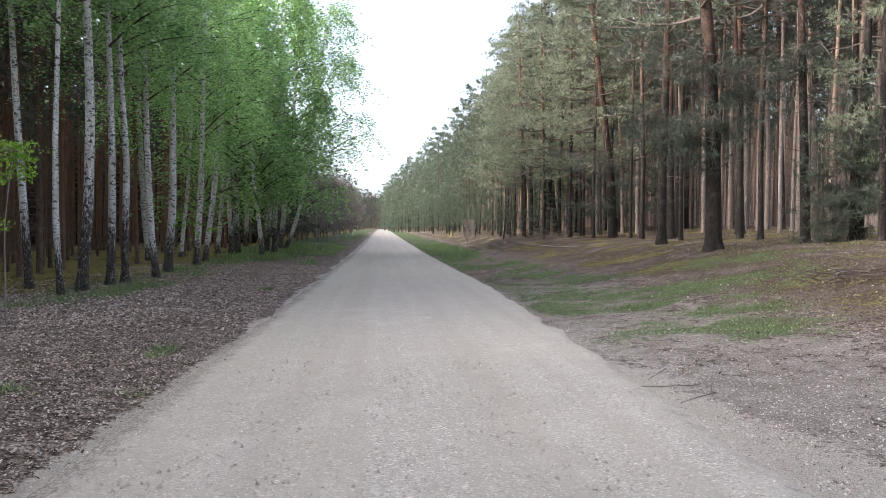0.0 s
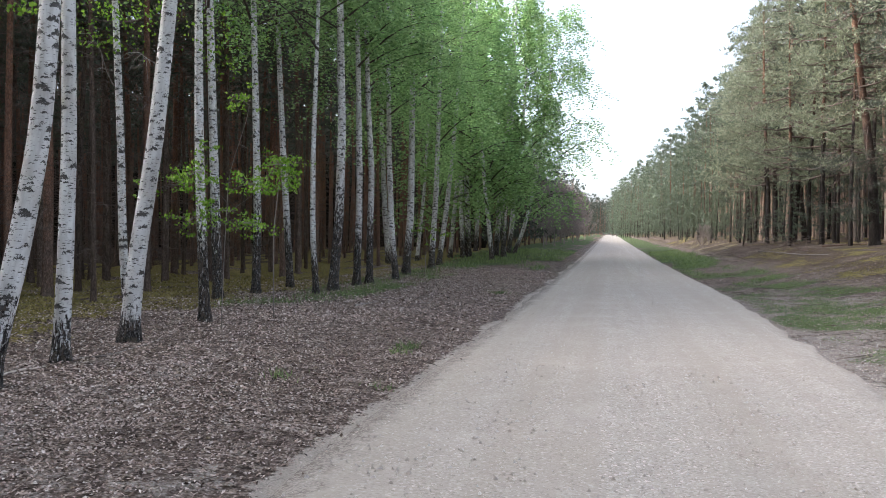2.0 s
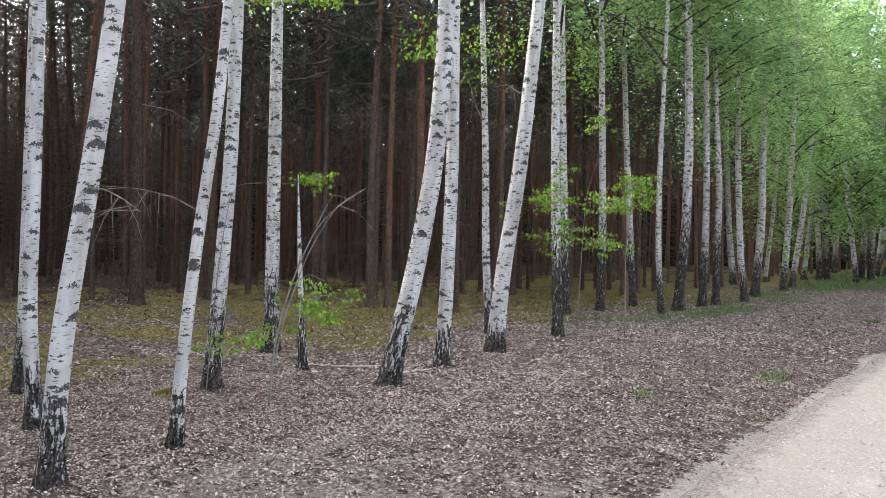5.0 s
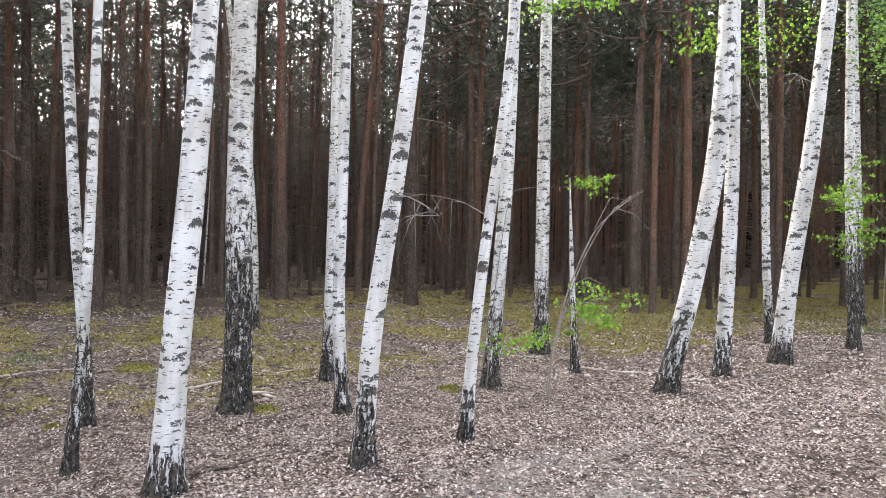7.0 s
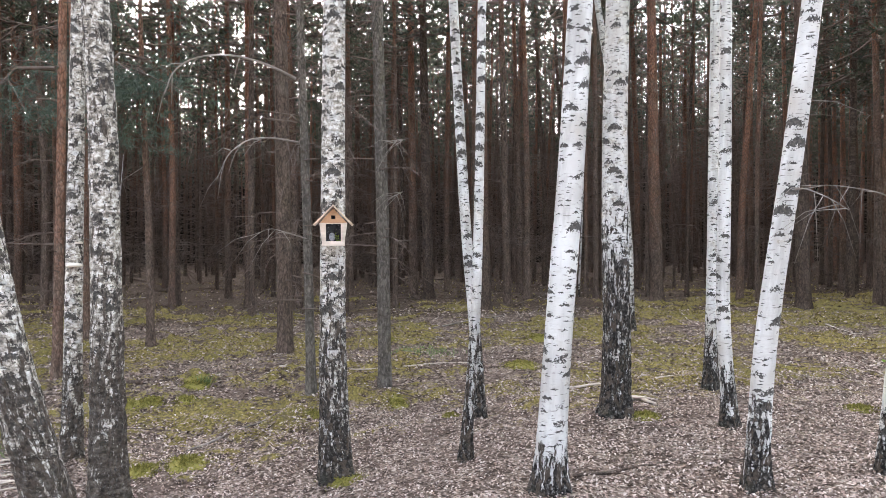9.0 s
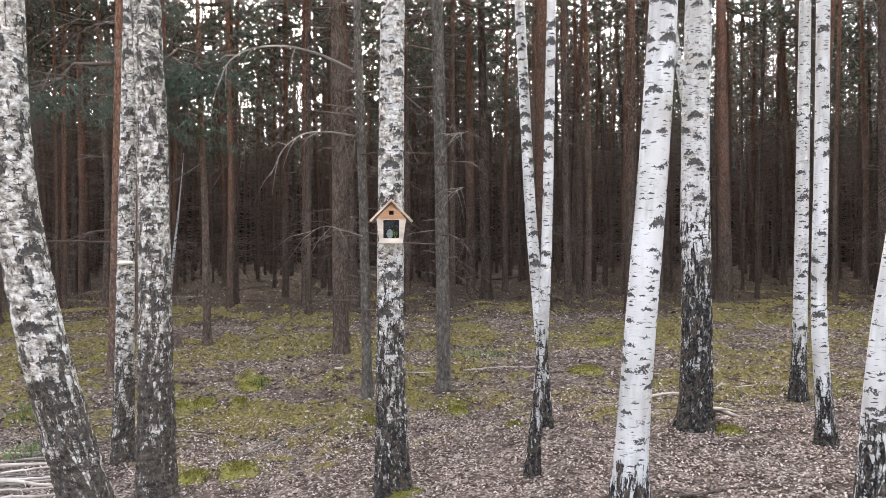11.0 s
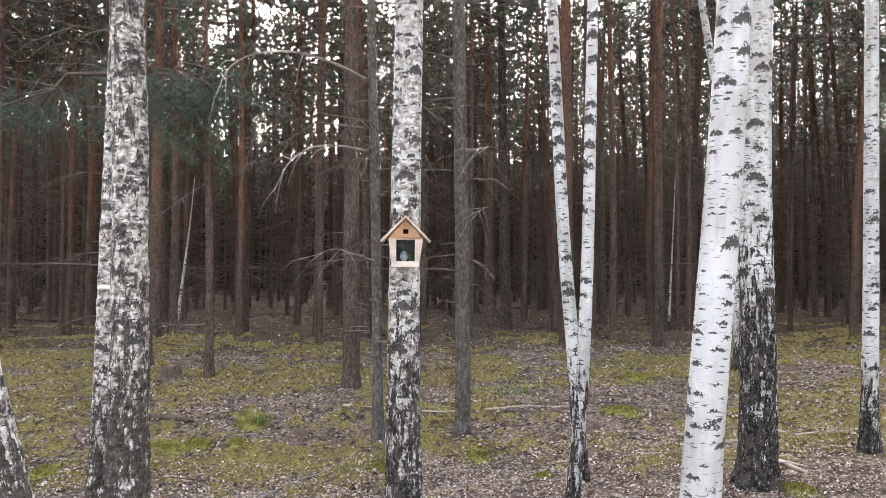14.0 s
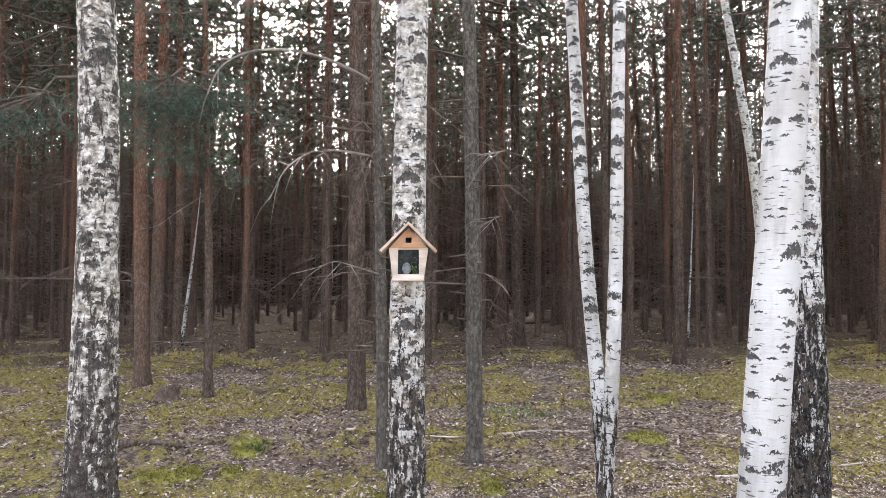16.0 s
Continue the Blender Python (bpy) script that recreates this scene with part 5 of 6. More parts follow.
# dark sheet beyond, where the stems close up: deep forest shade as colour
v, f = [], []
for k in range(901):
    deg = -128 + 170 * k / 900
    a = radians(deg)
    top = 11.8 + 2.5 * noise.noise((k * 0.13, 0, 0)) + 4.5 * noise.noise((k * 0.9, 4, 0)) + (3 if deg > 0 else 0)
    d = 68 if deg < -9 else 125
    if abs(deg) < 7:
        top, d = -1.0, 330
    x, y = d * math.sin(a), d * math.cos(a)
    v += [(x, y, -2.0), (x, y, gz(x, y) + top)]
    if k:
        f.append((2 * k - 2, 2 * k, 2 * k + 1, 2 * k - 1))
tagged(put_mesh("backdrop", mesh_of("backdrop", v, f, far_mat())), "dark backdrop sheet with the forest's deep shade in its colour", "backdrop", kind="structure")


# ---- small growth and litter on the ground ----
def surface(x, y):
    """Height of the built ground sheet."""
    i = np.clip(np.searchsorted(xs, x) - 1, 0, nx - 2)
    j = np.clip(np.searchsorted(ys, y) - 1, 0, ny - 2)
    u, w = (x - xs[i]) / (xs[i + 1] - xs[i]), (y - ys[j]) / (ys[j + 1] - ys[j])
    return GZ[i, j] * (1 - u) * (1 - w) + GZ[i + 1, j] * u * (1 - w) + GZ[i, j + 1] * (1 - u) * w + GZ[i + 1, j + 1] * u * w


def sample(grid, x, y):
    return grid[np.clip(np.searchsorted(xs, x) - 1, 0, nx - 1), np.clip(np.searchsorted(ys, y) - 1, 0, ny - 1)]


def flat_leaves(n, x0, x1, y0, y1, size, keep, rng):
    x, y = rng.uniform(x0, x1, n), rng.uniform(y0, y1, n)
    ok = rng.uniform(0, 1, n) < keep(x, y)
    x, y = x[ok], y[ok]
    n = len(x)
    c = np.stack([x, y, surface(x, y) + 0.05 * smooth(-2.25, -1.95, x) * (x < 2) + rng.uniform(0.002, 0.02, n)], 1)
    a = rng.uniform(0, 6.28, n)
    tilt = rng.normal(0, 0.35, (n, 2))
    u = np.stack([np.cos(a), np.sin(a), tilt[:, 0]], 1)
    w = np.stack([-np.sin(a), np.cos(a), tilt[:, 1]], 1)
    s = (size * rng.uniform(0.6, 1.35, n))[:, None]
    up = np.array([0, 0, 1.0])
    v = np.stack([c - u * s * 0.5, c + w * s * 0.3 + up * s * 0.12, c + u * s * 0.5, c - w * s * 0.3 + up * s * 0.1], 1).reshape(-1, 3)
    return v, np.arange(4 * n).reshape(n, 4)


def upright(n, x0, x1, y0, y1, height, width, keep, rng, lean=0.35):
    x, y = rng.uniform(x0, x1, n), rng.uniform(y0, y1, n)
    ok = rng.uniform(0, 1, n) < keep(x, y)
    x, y = x[ok], y[ok]
    n = len(x)
    b = np.stack([x, y, surface(x, y) - 0.005], 1)
    a = rng.uniform(0, 6.28, n)
    w = np.stack([np.cos(a), np.sin(a), 0 * a], 1) * width / 2
    h = (height * rng.uniform(0.5, 1.3, n))[:, None]
    tip = b + np.concatenate([rng.normal(0, lean, (n, 2)), np.ones((n, 1))], 1) * h
    return np.stack([b + w, b - w, tip], 1).reshape(-1, 3), np.arange(3 * n).reshape(n, 3)


def stones(n, x0, x1, y0, y1, lo, hi, keep, height_of, rng):
    x, y = rng.uniform(x0, x1, n), rng.uniform(y0, y1, n)
    ok = rng.uniform(0, 1, n) < keep(x, y)
    x, y = x[ok], y[ok]
    n = len(x)
    s = lo * (hi / lo) ** (rng.uniform(0, 1, n) ** 2.5)
    a = rng.uniform(0, 6.28, n)
    z = height_of(x, y)
    ring = []
    for k in range(4):
        q = a + k * np.pi / 2 + rng.normal(0, 0.25, n)
        m = s * rng.uniform(0.35, 0.65, n)
        ring.append(np.stack([x + m * np.cos(q), y + m * np.sin(q), z - 0.004 + 0 * x], 1))
    top = [np.stack([x + rng.normal(0, 0.12, n) * s, y + rng.normal(0, 0.12, n) * s, z + s * rng.uniform(0.25, 0.5, n)], 1)]
    v = np.stack(ring + top, 1).reshape(-1, 3)
    f = np.array([(0, 1, 4), (1, 2, 4), (2, 3, 4), (3, 0, 4)])
    return v, (np.arange(n)[:, None, None] * 5 + f[None]).reshape(-1, 3)


rng = np.random.default_rng(11)
keep_litter = lambda x, y: np.clip(0.95 + 1.0 * sample(cushion, x, y), 0.2, 1.2) * np.clip(1.15 - 0.6 * sample(moss, x, y) - 0.8 * sample(grass, x, y), 0.1, 1) * (0.25 + 0.75 * smooth(-2.6, -5.0, x)) * smooth(-1.7, -2.7, x) * (1 - 0.5 * sample(strip, x, y))
sets = [flat_leaves(150000, -8.8, -1.8, -5, 5.5, 0.023, keep_litter, rng), flat_leaves(42000, -10, -1.8, 5.5, 15, 0.038, keep_litter, rng), flat_leaves(30000, -9.5, -2.2, 12, 34, 0.050, lambda x, y: np.clip(1.15 - sample(grass, x, y), 0.1, 1) * smooth(-2.0, -2.6, x), rng),
        flat_leaves(30000, -5.6, -2.2, -2, 8, 0.028, keep_litter, rng), flat_leaves(22000, 2.5, 6.0, 3.5, 22, 0.021, lambda x, y: 0.75 * smooth(2.5, 3.0, x) * (1 - smooth(4.2, 6.0, x)) + 0.08, rng)]
brown = [flat_leaves(14000, -16, -7, 7, 24, 0.05, lambda x, y: 0.25 + 0.75 * keep_litter(x, y), rng), flat_leaves(26000, -4.8, -2.0, 2.5, 12, 0.03, lambda x, y: sample(strip, x, y), rng), flat_leaves(30000, -13, -8, -7, 8, 0.042, keep_litter, rng), flat_leaves(13000, -18, -13, -8, 10, 0.055, keep_litter, rng), flat_leaves(5000, -34, -17.5, -20, 22, 0.075, lambda x, y: keep_litter(x, y) * (1 - 0.8 * smooth(-18, -34, x)), rng),
         flat_leaves(16000, 2.6, 16, 6, 30, 0.042, lambda x, y: 0.3 + 0.6 * smooth(3, 6, x), rng), flat_leaves(16000, -9.5, -2.2, 14, 36, 0.055, keep_litter, rng)]
duff = [flat_leaves(16000, -36, -15, -22, 24, 0.085, lambda x, y: smooth(-15, -20, x), rng)]
for group, material, label in ((duff, NEEDLE_LITTER, "dark brown matted needles under the pines"), (sets, LITTER, "dry pale brown birch leaves strewn along the road"), (brown, BROWN_LITTER, "dry brown leaves strewn over the mossy ground")):
    n = 0
    lv, lf = [], []
    for v, f in group:
        lv.append(v), lf.append(f + n)
        n += len(v)
    tagged(put_mesh("leaf_litter", fast_mesh("leaf_litter", np.concatenate(lv), np.concatenate(lf), material)), label, "leaf litter", kind="stuff")

keep_moss = lambda x, y: np.clip((sample(moss, x, y) - 0.45) * 2.0, 0, 0.8)
sets = [upright(26000, -15, -7.5, 8, 24, 0.06, 0.03, keep_moss, rng, 0.8), upright(60000, -9.5, -4.6, -6, 6, 0.03, 0.010, keep_moss, rng, 0.6), upright(60000, -17, -9.5, -9, 10, 0.04, 0.02, keep_moss, rng, 0.7), upright(60000, -34, -17, -20, 24, 0.07, 0.05, lambda x, y: 0.6 * keep_moss(x, y) + 0.05, rng, 0.8)]
sets.append(upright(30000, 5.5, 15, 9, 30, 0.04, 0.02, lambda x, y: np.clip(0.1 + sample(moss, x, y), 0, 0.9), rng, 0.8))
n = 0
lv, lf = [], []
for v, f in sets:
    lv.append(v), lf.append(f + n)
    n += len(v)
tagged(put_mesh("moss", fast_mesh("moss", np.concatenate(lv), np.concatenate(lf), MOSS)), "soft yellow-green moss on the forest floor", "moss", kind="stuff")

keep_grass = lambda x, y: np.clip((sample(grass, x, y) - 0.3) * 2.2, 0, 1)
sets = [upright(26000, -9.5, -5.0, 10, 30, 0.13, 0.012, keep_grass, rng), upright(42000, 2.6, 8, 6, 30, 0.055, 0.011, keep_grass, rng), upright(9000, 5, 13, 9, 26, 0.05, 0.012, keep_grass, rng), upright(22000, 2.8, 9, 26, 75, 0.10, 0.03, keep_grass, rng), upright(12000, -10, -3, 28, 70, 0.16, 0.04, keep_grass, rng)]
n = 0
lv, lf = [], []
for v, f in sets:
    lv.append(v), lf.append(f + n)
    n += len(v)
tagged(put_mesh("grass", fast_mesh("grass", np.concatenate(lv), np.concatenate(lf), GRASS)), "thin spring grass beside the road", "grass", kind="stuff")


def road_top(x, y):
    return 0.022 + 0 * x


on = lambda x, y: 0.35 + 0.65 * np.exp(-((x - 0.15) / 0.5) ** 2) + 0.3 * np.exp(-((x + 1.6) / 0.3) ** 2)
sets = [stones(14000, -1.9, 2.4, 2.5, 9, 0.007, 0.046, on, road_top, rng), stones(9000, -1.9, 2.6, 9, 24, 0.010, 0.036, on, road_top, rng),
        stones(11000, 2.3, 5.5, 2.5, 12, 0.008, 0.04, lambda x, y: np.clip(1.2 - (x - 2.3) / 3.2, 0.05, 1), surface, rng)]
n = 0
lv, lf = [], []
for v, f in sets:
    lv.append(v), lf.append(f + n)
    n += len(v)
strewn = lambda x, y: np.clip(1.1 - np.abs(x - 2.95 - 0.03 * y) / 0.9, 0.04, 1)
v, f = stones(36000, 2.2, 6.0, 2.5, 13, 0.008, 0.032, strewn, surface, rng)
tagged(put_mesh("gravel_strip", fast_mesh("gravel_strip", v, f, GREY_STONE)), "loose pale grey gravel beside the road", "gravel", kind="stuff")
tagged(put_mesh("pebbles", fast_mesh("pebbles", np.concatenate(lv), np.concatenate(lf), STONE)), "loose pale gravel stones on the road", "gravel", kind="stuff")

# small twigs and bark crumbs
out = []
for k in range(4300):
    x, y = (rng.uniform(-11, -2.3), rng.uniform(-5, 14)) if k < 2000 else (rng.uniform(3.2, 14), rng.uniform(7, 34)) if k < 2800 else (rng.uniform(-24, -8), rng.uniform(-9, 14)) if k < 3600 else (rng.uniform(-38, -16), rng.uniform(-16, 22))
    ln, a = rng.uniform(0.06, 0.35) * (1 if k < 2000 else 2.2 if k < 3600 else 3.5), rng.uniform(0, 6.28)
    p = np.array([[x, y, 0], [x + ln * 0.5 * math.cos(a) + rng.normal(0, 0.02), y + ln * 0.5 * math.sin(a), 0], [x + ln * math.cos(a), y + ln * math.sin(a), 0]])
    p[:, 2] = surface(p[:, 0], p[:, 1]) + rng.uniform(0.004, 0.02, 3)
    out.append(tube(p, np.array([0.004, 0.0035, 0.002]) * (1 if k < 2000 else 1.5 if k < 3600 else 3.0), 3, False))
tagged(put_mesh("fallen_twigs", mesh_of("fallen_twigs", *joined(out), TWIG)), "thin dry twigs scattered in the litter", "twigs", kind="stuff")


# ---- fallen branches and wood ----
def fallen(points, r, label, name="fallen_branch", material=STICK, side=0):
    p = np.array([(x, y, float(surface(np.array(x), np.array(y))) + r * 0.7 + up) for x, y, up in points])
    t = np.linspace(0, 1, 12)
    length = float(np.linalg.norm(p[-1] - p[0]))
    q = np.stack([np.interp(t, np.linspace(0, 1, len(p)), p[:, k]) for k in range(3)], 1)
    q[:, :2] += np.array([[noise.noise((a * 4, r * 90 + k, p[0, 0])) * (0.02 + 0.05 * length) for k in range(2)] for a in t])
    pieces = [tube(q, r * (1 - 0.6 * t), 7)]
    for k in range(side):
        i = 3 + 2 * k
        d = np.array([(-1) ** k * 0.25, 0.15, 0.06]) * (1 - 0.1 * k)
        pieces.append(tube(np.array([q[i], q[i] + d * 0.5, q[i] + d + np.array([0, 0, -0.03])]), [r * 0.45, r * 0.3, r * 0.12], 5))
    return tagged(put_mesh(name, mesh_of(name, *joined(pieces), material)), label, "branch", "fallen branches")


fallen([(-10.47, -1.43, 0.0), (-10.21, -0.80, 0.0), (-9.95, -0.19, 0.0)], 0.013, "bleached thin stick lying on the litter", side=0, material=PEELED)
fallen([(-10.14, 0.11, 0.0), (-10.34, 0.59, 0.0), (-10.25, 1.03, 0.0)], 0.012, "bleached bent stick lying on the litter", side=1, material=PEELED)
fallen([(-9.96, -3.64, 0.0), (-10.00, -3.35, 0.0), (-9.90, -2.97, 0.0)], 0.045, "dark mossy piece of log on the ground", side=0, material=PINE)
fallen([(-7.80, -2.03, 0.0), (-8.43, -1.63, 0.0), (-8.86, -1.11, 0.0)], 0.012, "thin grey fallen branch on dry leaves", side=2)
fallen([(-5.66, 0.96, 0.0), (-5.68, 1.33, 0.0), (-5.78, 1.74, 0.0)], 0.014, "dark thin fallen branch on dry leaves", side=2, material=PINE)
fallen([(-8.25, 1.64, 0.0), (-8.25, 2.16, 0.0), (-8.47, 2.88, 0.0)], 0.014, "pale fallen branch behind a birch foot", side=1, material=PEELED)
fallen([(-7.66, 2.04, 0.0), (-7.69, 2.21, 0.0), (-7.37, 2.25, 0.0)], 0.03, "pale broken root piece beside a birch", side=1, material=PEELED)
fallen([(-7.42, 6.16, 0.0), (-6.95, 6.51, 0.0), (-6.67, 7.16, 0.0)], 0.015, "bleached stick lying on brown litter", side=0, material=PEELED)
fallen([(-6.04, 6.39, 0.0), (-6.08, 6.76, 0.0), (-6.02, 7.01, 0.0)], 0.015, "bleached stick lying on brown litter", side=0, material=PEELED)
fallen([(-6.08, 7.38, 0.0), (-5.92, 8.00, 0.0), (-6.13, 9.45, 0.0)], 0.014, "grey bent fallen branch on litter", side=1)
fallen([(-13.48, 7.97, 0.0), (-12.38, 7.70, 0.0), (-12.34, 8.00, 0.0)], 0.012, "pale curved stick on the forest floor", side=0, material=PEELED)
fallen([(-9.89, 0.98, 0.0), (-9.94, 1.29, 0.0), (-9.93, 1.64, 0.0)], 0.014, "pale stick on mossy ground", side=0, material=PINE)
fallen([(-24.83, -12.83, 0.0), (-24.26, -11.22, 0.0), (-22.85, -9.32, 0.0)], 0.03, "long thin fallen pine stem in the forest", side=1, material=PINE)
fallen([(-19.32, -3.07, 0.0), (-20.22, -2.10, 0.0), (-19.49, -0.98, 0.0)], 0.02, "fallen pine branch on moss", side=2, material=PINE)
fallen([(-14.48, 0.86, 0.0), (-15.22, 1.65, 0.0), (-15.90, 2.51, 0.0)], 0.018, "thin fallen stick on moss", side=1)
fallen([(-32.15, 2.37, 0.0), (-35.95, 5.57, 0.0), (-39.34, 9.29, 0.0)], 0.04, "long fallen pine stem deep in the forest", side=0, material=PINE)
fallen([(-16.00, 6.34, 0.0), (-15.39, 6.15, 0.0), (-14.84, 6.00, 0.0)], 0.012, "short pale stick on the litter", side=0, material=PEELED)
fallen([(-5.23, 14.99, 0.0), (-5.16, 15.56, 0.0), (-5.08, 16.18, 0.0)], 0.02, "short grey stick on the verge", side=0)
fallen([(9.66, 24.59, 0.0), (10.67, 25.13, 0.0), (12.11, 26.33, 0.0)], 0.035, "grey fallen branches on the bank", side=3)
fallen([(10.50, 41.55, 0.0), (12.02, 41.26, 0.0), (12.93, 39.18, 0.0)], 0.05, "mossy fallen trunk on the bank", side=3, material=PINE)
fallen([(8.18, 13.07, 0.0), (8.60, 13.38, 0.0), (9.03, 13.71, 0.0)], 0.03, "bare dead branch lying on the bank", side=3)
fallen([(8.51, 46.30, 0.0), (8.58, 36.13, 0.0), (9.30, 31.91, 0.0)], 0.03, "pile of dead branches on the bank", side=3)
fallen([(1.36, 14.60, 0.0), (1.44, 14.69, 0.0), (1.55, 14.80, 0.0)], 0.012, "short dark stick on the gravel road", side=0, material=PINE)
fallen([(1.53, 6.20, 0.0), (1.58, 6.20, 0.0), (1.64, 6.17, 0.0)], 0.006, "tiny dark stick on the gravel road", side=0, material=PINE)
fallen([(-7.89, -4.23, 0.02), (-8.03, -3.43, 0.00)], 0.009, "peeled pale stick in a small brush pile", side=0, material=PEELED)
fallen([(-7.65, -4.06, 0.03), (-7.93, -3.61, 0.01)], 0.010, "peeled pale stick in a small brush pile", side=1, material=PEELED)
fallen([(-7.47, -3.97, 0.04), (-7.68, -3.41, 0.02)], 0.018, "peeled pale stick in a small brush pile", side=0, material=PEELED)
fallen([(-7.37, -3.85, 0.02), (-7.57, -3.30, 0.03)], 0.012, "peeled pale stick in a small brush pile", side=1, material=PEELED)
fallen([(-7.06, -3.82, 0.03), (-7.26, -3.29, 0.00)], 0.020, "peeled pale stick in a small brush pile", side=0, material=PEELED)
fallen([(-7.03, -3.73, 0.04), (-6.99, -3.03, 0.01)], 0.018, "peeled pale stick in a small brush pile", side=1, material=PEELED)
fallen([(-7.00, -3.74, 0.02), (-7.21, -3.15, 0.02)], 0.011, "peeled pale stick in a small brush pile", side=0, material=PEELED)
fallen([(-6.81, -3.61, 0.03), (-6.98, -3.03, 0.03)], 0.011, "peeled pale stick in a small brush pile", side=1, material=PEELED)
fallen([(-6.62, -3.49, 0.04), (-6.88, -3.01, 0.00)], 0.014, "peeled pale stick in a small brush pile", side=0, material=PEELED)



brush = np.random.default_rng(5)
for k in range(16):
    bx, by = brush.uniform(-7.9, -6.6), brush.uniform(-4.3, -3.9)
    fallen([(bx, by, brush.uniform(0.0, 0.05)), (bx + brush.normal(-0.12, 0.12), by + brush.uniform(0.45, 0.9), brush.uniform(0.0, 0.05))], brush.uniform(0.005, 0.011),
           "thin grey stick in a small brush pile", side=int(brush.integers(0, 2)))


def brush_heap(x, y, wide, high, count):
    """A low heap of dead branches, too tangled to count."""
    g = np.random.default_rng(int(abs(x * 13 + y * 7)))
    pieces = []
    for _ in range(count):
        px, py = x + g.normal(0, wide * 0.4), y + g.normal(0, wide * 0.4)
        pz = float(surface(np.array(px), np.array(py))) + high * g.uniform(0, 1) ** 2
        a, ln = g.uniform(0, 6.28), g.uniform(0.3, 1.0) * wide * 0.6
        d = np.array([math.cos(a), math.sin(a), g.uniform(-0.1, 0.45)]) * ln
        p = np.array([px, py, pz])
        pieces.append(tube(np.array([p, p + d * 0.5 + g.normal(0, 0.06, 3) * ln, p + d]), [0.012, 0.009, 0.004], 3, False))
    tagged(put_mesh("brush_heap", mesh_of("brush_heap", *joined(pieces), TWIG)), "low tangled heap of dead branches on the verge", "brush", "brush heaps", "stuff")


brush_heap(8.2, 12.6, 1.1, 0.35, 90)
brush_heap(8.2, 41.0, 2.2, 0.5, 110)
brush_heap(9.2, 45.5, 2.4, 0.6, 110)
brush_heap(7.4, 49.0, 1.8, 0.4, 80)


def stump(x, y, r, h):
    v, f = [], []
    for i, (k, q) in enumerate(((-0.1, 1.5), (0.25, 1.12), (0.7, 1.0), (1.0, 0.96))):
        for j in range(18):
            a = j * math.pi / 9
            e = 1 + 0.13 * noise.noise((math.cos(a) * 2, math.sin(a) * 2, x)) + (0.15 * math.cos(4 * a) if i == 0 else 0)
            v.append((r * q * e * math.cos(a), r * q * e * math.sin(a), h * k * (1 if i < 3 else 1 + 0.35 * noise.noise((math.cos(a) * 3, math.sin(a) * 3, 7)))))
    for i in range(3):
        f += [(i * 18 + j, i * 18 + (j + 1) % 18, (i + 1) * 18 + (j + 1) % 18, (i + 1) * 18 + j) for j in range(18)]
    v.append((0, 0, h * 0.85))
    f += [(54 + j, 54 + (j + 1) % 18, 72) for j in range(18)]
    ob = put_mesh("tree_stump", mesh_of("tree_stump", v, f, PINE))
    ob.location = (x, y, float(surface(np.array(x), np.array(y))))
    return tagged(ob, "low rotten pine stump on mossy ground", "tree stump")


stump(-12.61, -4.10, 0.13, 0.16)
stump(-19.68, -4.12, 0.1, 0.12)
stump(-12.95, -4.16, 0.1, 0.1)

# ---- small roofed wooden shrine box on the birch ----
def box(bm, x0, x1, y0, y1, z0, z1, bevel=0.0015):
    m = Matrix.Translation(((x0 + x1) / 2, (y0 + y1) / 2, (z0 + z1) / 2)) @ Matrix.Diagonal((x1 - x0, y1 - y0, z1 - z0, 1))
    g = bmesh.ops.create_cube(bm, size=1, matrix=m)
    if bevel:
        bmesh.ops.bevel(bm, geom=list({e for v in g["verts"] for e in v.link_edges}), offset=bevel, segments=1, affect="EDGES")


def prism(bm, outline, x0, x1):
    """A plate with the given outline in y and z, from x0 to x1."""
    a = [bm.verts.new((x0, y, z)) for y, z in outline]
    b = [bm.verts.new((x1, y, z)) for y, z in outline]
    n = len(outline)
    bm.faces.new(a[::-1]), bm.faces.new(b)
    for i in range(n):
        bm.faces.new((a[i], a[(i + 1) % n], b[(i + 1) % n], b[i]))
    bmesh.ops.recalc_face_normals(bm, faces=bm.faces)


PALE_WOOD = wood_mat("weathered_pale_wood", (0.50, 0.36, 0.24), (0.72, 0.58, 0.44), (30, 3, 30), 0.7)
ORANGE_WOOD = wood_mat("orange_wood", (0.40, 0.215, 0.115), (0.58, 0.35, 0.205), (30, 3, 30), 0.7)
WHITE_WOOD = wood_mat("whitewashed_wood", (0.56, 0.455, 0.37), (0.78, 0.68, 0.575), (30, 3, 30), 0.7)
DARK_IN, nt_, b_ = mat("dark_inside", 0.9)
put(nt_, b_.inputs["Base Color"], ramp(nt_, noise_f(nt_, coords(nt_), 30, 2), (0.3, (0.02, 0.022, 0.025)), (0.7, (0.055, 0.06, 0.065))))
GLASS, nt_, b_ = mat("box_glass", 0.06, 0.15)
b_.inputs["IOR"].default_value = 1.2
b_.inputs["Transmission Weight"].default_value = 1.0
b_.inputs["Base Color"].default_value = (0.92, 0.95, 0.97, 1)
GREY_OVAL, nt_, b_ = mat("grey_plaster", 0.7)
put(nt_, b_.inputs["Base Color"], ramp(nt_, noise_f(nt_, coords(nt_), 60, 3), (0.3, (0.22, 0.24, 0.26)), (0.7, (0.42, 0.44, 0.46))))

shrine = tagged(new("wayside_shrine"), "small wooden shrine box with gable roof, fixed to a birch", "shrine box")
